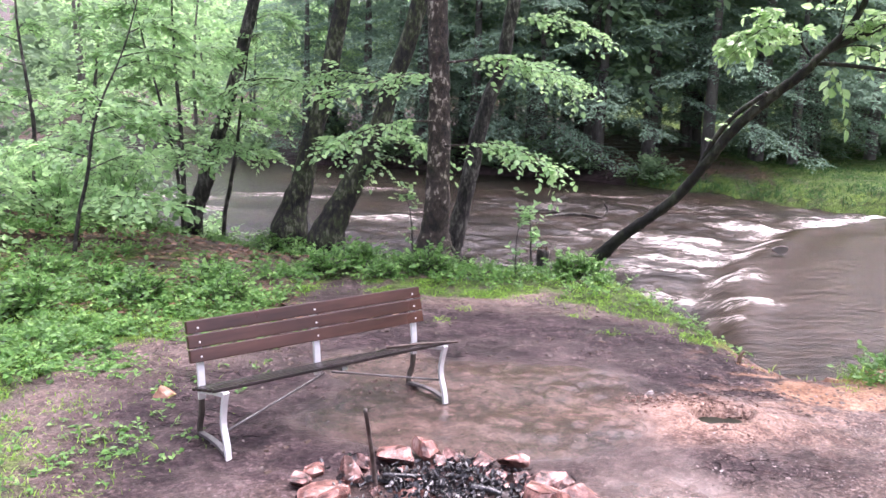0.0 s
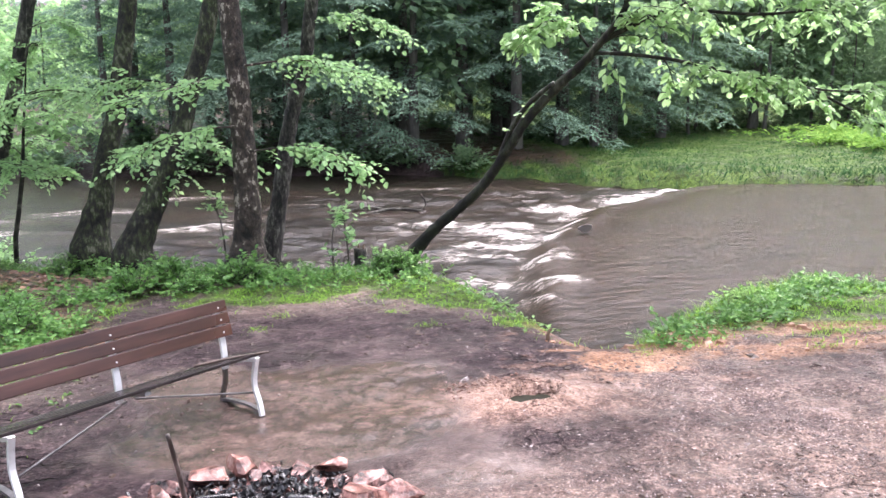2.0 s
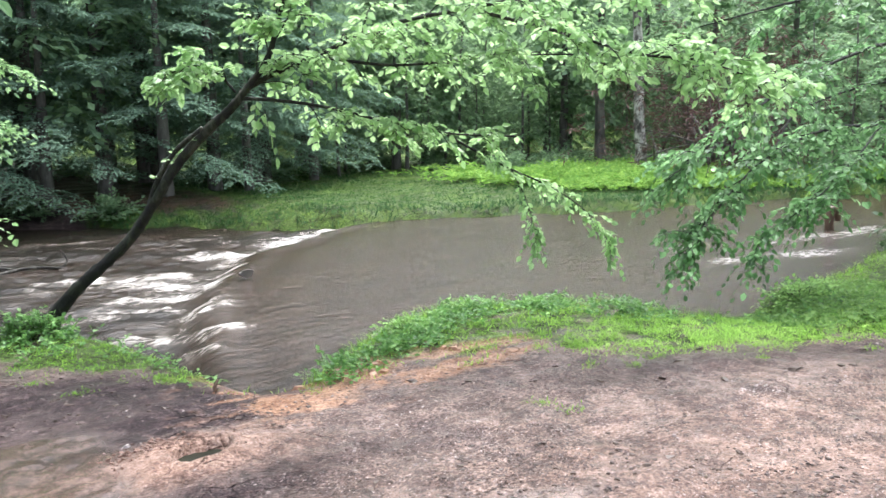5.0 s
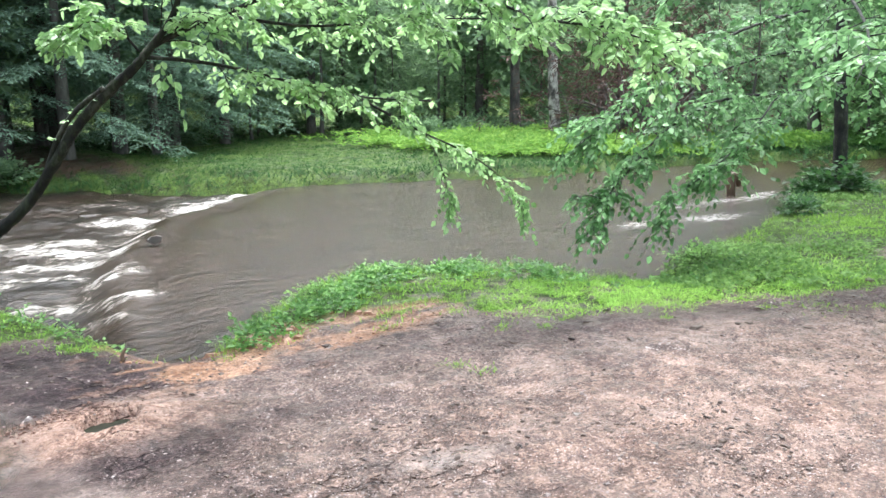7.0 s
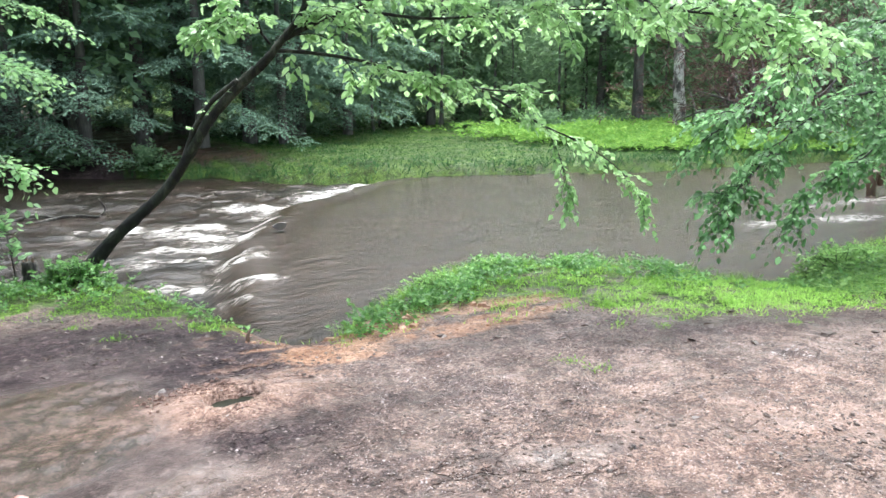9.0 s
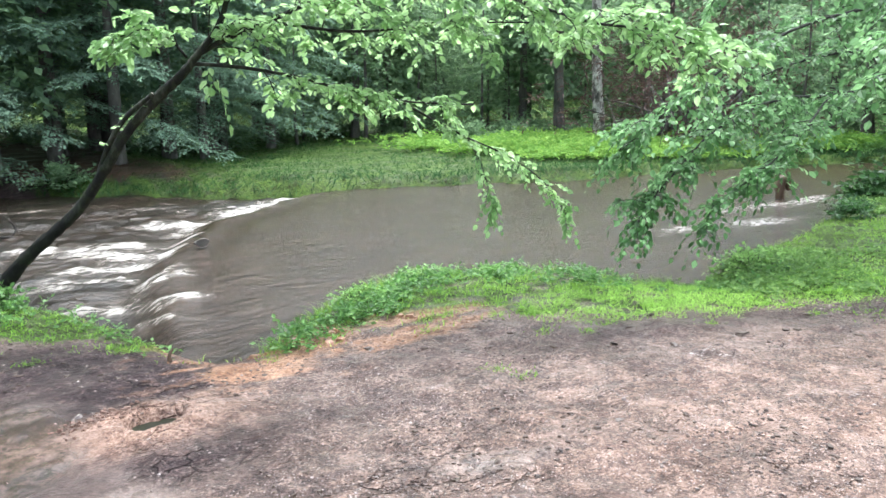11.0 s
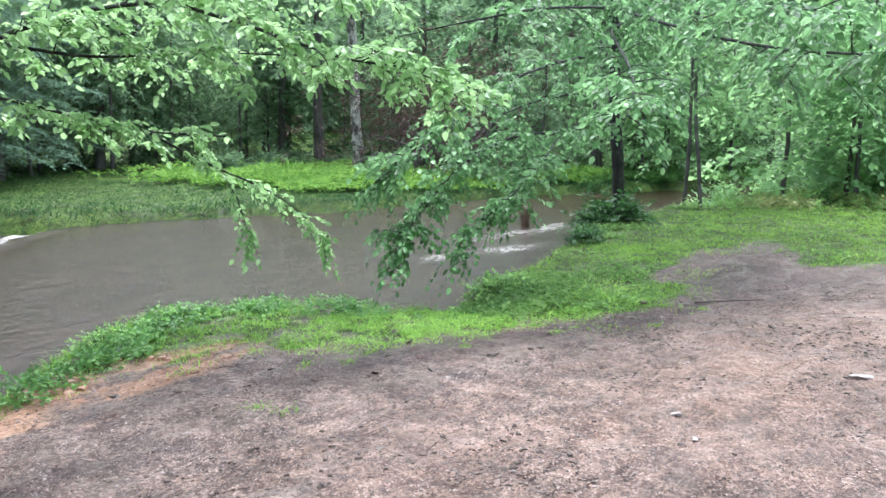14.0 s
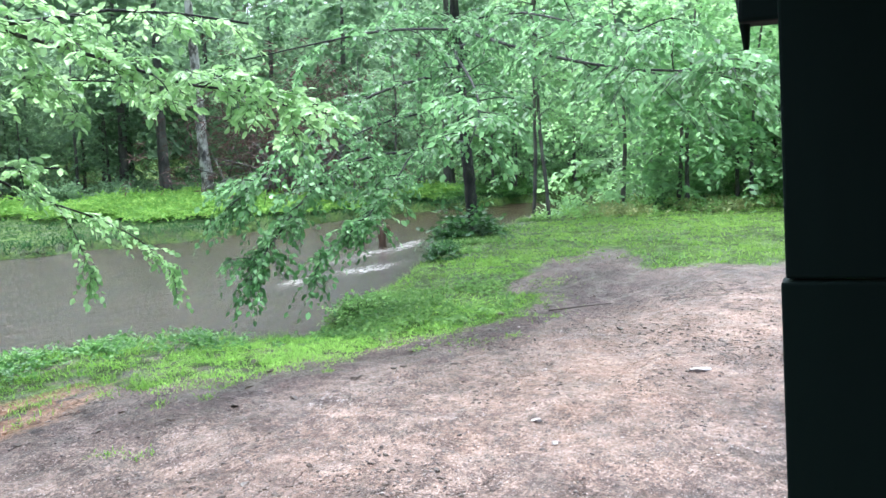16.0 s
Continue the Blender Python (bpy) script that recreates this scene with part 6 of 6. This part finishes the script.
for u in (0.0, LONG):
    bm = bmesh.new()
    strap(bm, [(u, -0.005, 0.0), (u, 0.015, 0.09), (u, 0.06, 0.2), (u, 0.05, 0.31), (u, 0.015, 0.42)], 0.034, 0.024)
    strap(bm, [(u, 0.02, 0.405), (u, 0.2, 0.362), (u, 0.4, 0.305)], 0.04, 0.024)
    part("front_leg", bm, ALU, bench, "pale cast aluminium front leg")
    bm = strap(bmesh.new(), [(u, 0.015, 0.03), (u, 0.12, 0.045), (u, 0.25, 0.04), (u, 0.4, 0.02), (u, 0.45, 0.01)], 0.036, 0.018)
    part("foot_runner", bm, IRON, bench, "thin dull iron foot bar")
    # the rear legs stand in shadow; the dark material paints that shade
    bm = strap(bmesh.new(), [(u, 0.455, 0.0), (u, 0.435, 0.08), (u, 0.4, 0.17), (u, 0.4, 0.26)], 0.03, 0.026)
    part("rear_leg", bm, STONE_DARK, bench, "rear leg with its shade put into a dark colour")
for u in (0.0, LONG / 2, LONG):
    bm = strap(bmesh.new(), [(u, 0.39, 0.255), (u, 0.4, 0.42), (u, 0.44, 0.6), (u, 0.48, 0.735)], 0.042, 0.022)
    part("back_support", bm, ALU, bench, "pale cast aluminium back support")
for i, z in enumerate((0.535, 0.62, 0.705)):
    bm = bmesh.new()
    lean = 0.28
    box(bm, (1.75, 0.034, 0.081), Matrix.Translation((LONG / 2, 0.40 + (z - 0.5) * 0.3 - 0.012, z)) @ Matrix.Rotation(-lean, 4, "X"), 0.006)
    plank = part("back_plank", bm, WOOD_BROWN, bench, "dark brown painted plank")
    for u in (0.0, LONG / 2, LONG):
        bm = bmesh.new()
        bmesh.ops.create_uvsphere(bm, u_segments=10, v_segments=6, radius=0.007, matrix=Matrix.Translation((u, 0.40 + (z - 0.5) * 0.3 - 0.031, z - 0.004)) @ Matrix.Diagonal((1, 0.5, 1, 1)))
        part("bolt", bm, ALU, plank, "bright bolt head")
for i in range(5):
    bm = box(bmesh.new(), (1.75, 0.04, 0.02), Matrix.Translation((LONG / 2, 0.04 + i * 0.078, 0.432 - i * 0.0225)) @ Matrix.Rotation(-0.26, 4, "X"), 0.005)
    part("seat_slat", bm, WOOD_GREY, bench, "thin wet dark slat")
bm = strap(bmesh.new(), [(LONG / 2, 0.03, 0.405), (LONG / 2, 0.2, 0.362), (LONG / 2, 0.4, 0.305)], 0.04, 0.024)
part("seat_bearer", bm, STEEL, bench)
for u, w in ((0.02, LONG / 2 - 0.03), (LONG - 0.02, LONG / 2 + 0.03)):
    v, q = tube(np.linspace((u, 0.06, 0.16), (w, 0.25, 0.31), 6), (0.008, 0.008), 8)
    part("brace", quad_mesh("brace", v, q, True), IRON, bench, "diagonal metal brace rod")


def bench_point(u, nn, z):
    return tuple(B0 + BU * u + BN * nn + Vector((0, 0, z)))


stick("stick", "thin dark stick lying across the end of the bench seat", "stick", [bench_point(1.27, 0.25, 0.4), bench_point(1.47, 0.12, 0.43), bench_point(1.68, -0.03, 0.452)], 0.011, 0.008, CHIP)

# ---- the fire pit ----
PIT = ((-0.9, 2.76, 0.2, 0.15, 0.1), (-0.85, 2.52, 0.3, 0.2, 0.12), (-0.7, 2.69, 0.15, 0.14, 0.2), (-0.63, 2.86, 0.14, 0.13, 0.14), (-0.49, 2.98, 0.24, 0.19, 0.17), (-0.28, 3.05, 0.2, 0.17, 0.19),
       (-0.1, 2.99, 0.18, 0.14, 0.13), (0.06, 2.96, 0.18, 0.13, 0.12), (0.27, 3.0, 0.23, 0.16, 0.14), (0.38, 2.78, 0.34, 0.2, 0.17), (0.42, 2.55, 0.3, 0.24, 0.19), (0.6, 2.58, 0.3, 0.2, 0.13), (-0.72, 2.42, 0.2, 0.15, 0.16), (-0.58, 2.74, 0.12, 0.1, 0.12), (-0.4, 2.86, 0.13, 0.1, 0.1), (-0.2, 2.92, 0.12, 0.1, 0.1), (0.17, 2.9, 0.13, 0.11, 0.1), (0.3, 2.84, 0.12, 0.1, 0.1), (0.52, 2.7, 0.15, 0.11, 0.1), (0.32, 2.6, 0.13, 0.1, 0.1), (-0.95, 2.62, 0.14, 0.12, 0.1))
for i, (x, y, sx, sy, sz) in enumerate(PIT):
    stone("fire_pit_stone", "broken red sandstone lump ringing the fire pit", "stone", x, y, (sx * 1.05, sy * 1.05, sz * 0.88), i * 47, 100 + i, STONE_SOOT if i in (2, 3, 6, 7, 9) or i > 12 else STONE_RED, None, "stones round the fire pit", 12 * math.sin(i * 2.1))
for i, (x, y, sx, sy, sz) in enumerate(((-0.3, 2.78, 0.2, 0.14, 0.08), (-0.36, 2.58, 0.1, 0.15, 0.1), (-0.22, 2.66, 0.17, 0.1, 0.07))):
    stone("fire_pit_stone", "rust-red stone fragment lying in the ashes", "stone", x, y, (sx, sy, sz), i * 60 + 20, 140 + i, STONE_RED, None, "stones in the ashes", 10)
r3 = np.random.default_rng(17)
for i in range(58):
    x, y, k = -0.12 + r3.normal() * 0.27, 2.68 + r3.normal() * 0.12, r3.uniform(0.05, 0.13)
    stone("fire_pit_fragment", "broken sooty stone fragment among wet ashes", "stone", x, y, (k, k * 0.7, k * 0.5), i * 53, 300 + i, (STONE_RED, STONE_SOOT, CHAR, STONE_DARK, STONE_SOOT, STONE_PALE, CHAR)[i % 7], None, "stones in the ashes", 14)
stick("charred_log", "wet charred stick end in the ashes", "log", [(0.0, 2.62, 0.045), (0.08, 2.6, 0.05), (0.17, 2.57, 0.04)], 0.022, 0.018, CHAR)
stick("charred_log", "wet charred branch in the ashes", "log", [(-0.5, 2.72, 0.03), (-0.4, 2.71, 0.04), (-0.25, 2.74, 0.03)], 0.018, 0.012, CHAR)
stick("poker_stick", "brown peeled stick stuck upright in the fire pit", "stick", [(-0.53, 2.66, -0.02), (-0.55, 2.6, 0.25), (-0.575, 2.53, 0.5)], 0.015, 0.012, POKER)
bits = []
r2 = np.random.default_rng(5)
for i in range(700):
    x, y = -0.13 + r2.normal() * 0.24, 2.68 + r2.normal() * 0.13
    c = np.array((x, y, float(0.02 + r2.uniform(0, 0.03))))
    e = [unit(r2.normal(size=3)) for _ in range(2)]
    e.append(np.cross(*e))
    sz = r2.uniform(0.004, 0.013, 3) * (1.6, 1.1, 0.5)
    cube = np.array([c + sum(s * k * a for s, k, a in zip(sg, sz, e)) for sg in ((-1, -1, -1), (1, -1, -1), (1, 1, -1), (-1, 1, -1), (-1, -1, 1), (1, -1, 1), (1, 1, 1), (-1, 1, 1))])
    bits.append((cube, np.array(((0, 3, 2, 1), (4, 5, 6, 7), (0, 1, 5, 4), (1, 2, 6, 5), (2, 3, 7, 6), (3, 0, 4, 7)))))
tagged(part("charcoal", quad_mesh("charcoal", *joined(bits)), CHAR), "wet charcoal bits in the fire pit", "charcoal", kind="stuff")

# ---- stones and bits on the ground ----
stone("stone", "single reddish brown stone on the mud by the bench", "stone", -2.18, 3.69, (0.14, 0.1, 0.09), 30, 61, STONE_TAN)
stone("stone", "flat pale stone pressed into the mud", "stone", 7.63, -0.4, (0.16, 0.1, 0.055), -50, 62, STONE_PALE)
stone("stone", "small flat pale stone in the mud", "stone", 5.8, 0.48, (0.1, 0.06, 0.03), -20, 63, STONE_PALE)
stone("stone", "small flat pale stone in the mud", "stone", 5.45, 0.22, (0.08, 0.05, 0.03), 10, 64, STONE_PALE)
stone("stone", "small pale stone by the hole", "stone", 1.28, 4.3, (0.06, 0.04, 0.03), 10, 65, STONE_PALE)
stone("rock", "dark rock standing in the water on the weir", "rock", 4.66, 11.5, (0.26, 0.15, 0.13), 20, 66, STONE_DARK, -0.2)
stone("rock", "dark clod on the bank's edge", "rock", 5.0, 6.6, (0.36, 0.16, 0.12), -30, 68, STONE_DARK)
bm = bmesh.new()
rim = [bm.verts.new(((0.165 + 0.03 * math.sin(3 * a + 1) + 0.02 * math.sin(7 * a)) * math.cos(a), (0.125 + 0.022 * math.sin(4 * a) + 0.014 * math.cos(9 * a)) * math.sin(a), 0)) for a in np.linspace(0, 2 * math.pi, 40, endpoint=False)]
bm.faces.new(rim)
pud = part("puddle", bm, PUDDLE)
pud.matrix_world = pose(1.68, 3.85, float(ground_at(1.68, 3.85)[0]) + 0.1, 0, 0, 14)
tagged(pud, "small dark puddle in a hole of the mud", "puddle")
# charcoal-black stick added to draw the shaded undercut at the hole's near edge
stick("stick", "black stick standing in for the dark near edge of the muddy hole", "stick", [(1.55, 3.74, -0.015), (1.7, 3.755, -0.012), (1.88, 3.83, 0.0)], 0.022, 0.012, CHAR)
stick("red_twig", "short rust-red stub in the clay at the gap", "twig", [(2.2, 5.25, -0.03), (2.21, 5.26, 0.03), (2.24, 5.27, 0.07)], 0.02, 0.012, SNAG)
stick("fallen_twig", "thin fallen twig on the muddy ground", "twig", [(9.6, 1.75, 0.17), (9.9, 1.4, 0.19), (10.3, 1.15, 0.17)], 0.012, 0.006, CHIP)
for i, (x, y, k) in enumerate(((4.12, 1.87, 0.07), (4.77, 0.79, 0.08), (4.16, 1.28, 0.06), (6.06, 3.25, 0.13), (5.55, 2.57, 0.12), (7.0, 1.78, 0.1), (4.45, 3.62, 0.09), (5.2, 2.9, 0.09), (4.8, 3.75, 0.08), (8.99, 0.7, 0.13), (3.96, 3.9, 0.09), (6.6, 2.2, 0.1))):
    stone("bark_piece", "dark wet piece of bark lying on the mud", "bark", x, y, (k, k * 0.45, k * 0.22), i * 67 - 20, 400 + i, CHIP, None, "bark on the mud", 6)
# broken stump
stump = thing("tree_stump", "short broken dark stump by the leaning tree", "stump", (0.68, 8.5, 0.0))
bm = bmesh.new()
v, q = tube(np.linspace((0, 0, -0.1), (0.01, 0, 0.24), 7), (0.1, 0.085, 0.08), 12, 0.08)
part("stump_wood", quad_mesh("stump_wood", v, q, True), BARK, stump)
for a in np.linspace(0, 5.6, 7):
    v, q = tube([(0.05 * math.cos(a), 0.05 * math.sin(a), 0.2), (0.055 * math.cos(a), 0.055 * math.sin(a), 0.24 + 0.07 * rng.random())], (0.025, 0.004), 5)
    part("splinter", quad_mesh("splinter", v, q), SNAG, stump)
# snags in the river
stick("river_branch", "dark branch caught in the rapids", "branch", [(1.0, 15.9, -0.52), (1.7, 15.9, -0.38), (2.4, 15.7, -0.42), (2.9, 15.7, -0.55)], 0.035, 0.02, BARK)
stick("river_branch", "dark branch caught in the rapids", "branch", [(2.2, 15.75, -0.48), (2.45, 15.8, -0.3), (2.35, 15.85, -0.05)], 0.028, 0.01, BARK)
stick("river_branch", "dark branch caught in the rapids", "branch", [(0.6, 16.0, -0.5), (1.1, 16.1, -0.34), (1.6, 16.1, -0.42)], 0.035, 0.02, BARK)
snag = thing("snag", "hooked brown rotten snag standing in the water", "snag", (17.28, 8.85, -0.3))
v, q = tube(curve_points([(-0.05, 0, -0.2), (-0.06, 0, 0.2), (-0.02, 0, 0.5), (0.1, -0.02, 0.52), (0.17, -0.04, 0.36), (0.18, -0.05, 0.26)], 16), (0.11, 0.1, 0.09, 0.08, 0.05), 10, 0.1)
part("snag_wood", quad_mesh("snag_wood", v, q, True), SNAG, snag)
# roots of the spotted tree
for a, ln in ((3.5, 0.75), (4.4, 0.5), (5.3, 0.55), (2.6, 0.6), (0.1, 0.5)):
    c, s_ = math.cos(a), math.sin(a)
    v, q = tube(curve_points([(0.1 * c, 0.1 * s_, 0.3), (0.3 * c, 0.3 * s_, 0.06), (ln * c, ln * s_, -0.1)], 9), (0.08, 0.06, 0.02), 8, 0.06)
    part("root", quad_mesh("root", v, q, True), BARK_MOSS, spotted, "mossy spreading root")


# gravel and chips
def crumbs(name, label, category, mat, x, y, lo, hi, flat, seed, sink=0.3):
    r = np.random.default_rng(seed)
    k = len(x)
    z = land_height(x, y)[0]
    sh = np.array([(-1, -1, -0.6), (1, -0.8, -0.6), (0.9, 1, -0.6), (-0.8, 0.9, -0.6), (-0.6, -0.7, 0.7), (0.7, -0.5, 0.6), (0.5, 0.6, 0.8), (-0.5, 0.55, 0.65)])
    v = sh[None] * r.uniform(0.6, 1.3, (k, 8, 3)) * r.uniform(0.6, 1.4, (k, 1, 3))
    a = r.uniform(0, 6.28, k)
    c, s_ = np.cos(a)[:, None], np.sin(a)[:, None]
    v = np.stack((v[..., 0] * c - v[..., 1] * s_, v[..., 0] * s_ + v[..., 1] * c, v[..., 2] * flat), -1)
    sz = (lo + (hi - lo) * r.random(k) ** 3)[:, None, None]
    v = v * sz + np.stack((x, y, z), -1)[:, None] + np.array((0, 0, 1)) * sz * flat * sink
    q = np.array(((0, 3, 2, 1), (4, 5, 6, 7), (0, 1, 5, 4), (1, 2, 6, 5), (2, 3, 7, 6), (3, 0, 4, 7)))[None] + 8 * np.arange(k)[:, None, None]
    tagged(part(name, quad_mesh(name, v, q), mat), label, category, kind="stuff")


def bare(x, y):
    film = np.exp(-(((x - 0.3) / 1.1) ** 2 + ((y - 4.3) / 0.65) ** 2)) + np.exp(-(((x + 0.2) / 1.0) ** 2 + ((y - 3.6) / 0.5) ** 2)) + np.exp(-(((x - 1.6) / 1.5) ** 2 + ((y - 2.75) / 0.3) ** 2))
    return step(-0.2, 0.4, inside_distance(x, y, CLEARING)) * np.clip(1 - 0.85 * film, 0, 1)


x, y, z, sd = spread_over(30000, -2.3, 12, -1.5, 6.8, lambda x, y: bare(x, y) * (0.25 + 0.75 * step(0.35, 0.65, scatter_noise(x, y, 1.1, 61))) * (0.05 + 0.95 * step(0.5, 3.0, x)))
crumbs("gravel", "small pale gravel bits in the mud", "gravel", PEBBLE, x, y, 0.003, 0.015, 0.6, 3)
x, y, z, sd = spread_over(34000, -2.3, 12.5, -1.5, 6.8, lambda x, y: bare(x, y) * step(0.44, 0.66, scatter_noise(x, y, 0.9, 62)))
crumbs("bark_chips", "dark bark chips and clods on the mud", "chips", CHIP, x, y, 0.003, 0.021, 0.5, 4)
x, y, z, sd = spread_over(52000, 1.2, 9.5, -1.2, 4.6, lambda x, y: bare(x, y) * (0.2 + 0.8 * step(0.38, 0.6, scatter_noise(x, y, 1.7, 64))) * (1 - 0.85 * np.exp(-(((x - 1.7) / 0.9) ** 2 + ((y - 3.85) / 0.55) ** 2))) * (1 - 0.6 * step(3.4, 4.6, y)))
crumbs("gravel", "fine wet grit and pale gravel pressed into the mud", "gravel", PEBBLE, x, y, 0.003, 0.011, 0.5, 9, 0.1)
x, y, z, sd = spread_over(1300, 0.5, 11, -1.5, 6.5, bare)
crumbs("chips", "pale flat stone and wood flakes in the mud", "chips", PEBBLE, x, y, 0.004, 0.012, 0.5, 6)
x, y, z, sd = spread_over(300, 2.5, 12, 0.0, 5.5, lambda x, y: bare(x, y) * np.exp(-((inside_distance(x, y, CLEARING) - 0.35) / 0.35) ** 2))
crumbs("bark_pieces", "dark rotten bark pieces along the grass edge", "bark", CHIP, x, y, 0.02, 0.085, 0.35, 8)
x, y, z, sd = spread_over(2200, 1.0, 2.1, 3.75, 4.45, lambda x, y: np.exp(-(((x - 1.42) / 0.28) ** 2 + ((y - 4.08) / 0.13) ** 2)))
crumbs("clods", "loose reddish clods thrown up round the hole", "clods", CLOD, x, y, 0.004, 0.018, 0.8, 5)

x, y, z, sd = spread_over(1500, 2.0, 5.2, 4.2, 6.0, lambda x, y: np.where(inside_distance(x, y, RIVER) < -0.05, np.exp(-(((x - 3.6) / 1.1) ** 2 + ((y - 4.95 + 0.15 * (x - 3.6)) / 0.3) ** 2)) * step(0.35, 0.55, scatter_noise(x, y, 3.0, 81)), 0))
crumbs("clay_clods", "orange clay crumbs at the washed-out gap", "clods", CLAY_LUMP, x, y, 0.008, 0.05, 0.6, 12)

# ---- the dark shelter that the view looks out of ----
wall = tagged(thing("wall_east", "dark green boarded side wall of the open shelter", "wall", (1.53, -1.618, 0)), kind="structure")
wall.rotation_euler = (radians(-3.2), 0, 0)
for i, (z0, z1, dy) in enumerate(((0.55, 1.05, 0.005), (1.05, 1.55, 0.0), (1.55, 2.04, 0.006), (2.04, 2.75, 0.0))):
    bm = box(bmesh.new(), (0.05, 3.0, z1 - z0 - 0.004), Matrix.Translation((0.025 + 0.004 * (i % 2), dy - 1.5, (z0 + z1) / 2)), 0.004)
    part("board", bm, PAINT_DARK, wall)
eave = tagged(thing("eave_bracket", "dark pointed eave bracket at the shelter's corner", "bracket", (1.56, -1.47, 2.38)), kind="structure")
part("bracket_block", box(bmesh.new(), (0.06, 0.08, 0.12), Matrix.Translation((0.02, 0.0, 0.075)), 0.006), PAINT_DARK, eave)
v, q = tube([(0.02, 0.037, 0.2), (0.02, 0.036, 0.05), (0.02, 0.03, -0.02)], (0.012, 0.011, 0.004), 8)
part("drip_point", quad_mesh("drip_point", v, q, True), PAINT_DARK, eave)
# unseen boards, added so that the closed shelter keeps the east wall dark
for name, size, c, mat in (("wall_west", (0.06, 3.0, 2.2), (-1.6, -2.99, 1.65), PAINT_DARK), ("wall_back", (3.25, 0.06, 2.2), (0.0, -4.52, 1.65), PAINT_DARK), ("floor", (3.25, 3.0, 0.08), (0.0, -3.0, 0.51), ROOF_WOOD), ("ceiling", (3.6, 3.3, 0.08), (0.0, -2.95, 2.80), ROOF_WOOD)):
    tagged(part(name, box(bmesh.new(), size, Matrix.Translation(c)), mat), "unseen plain boards added to close the shelter and keep light out", name.split("_")[0], kind="structure")
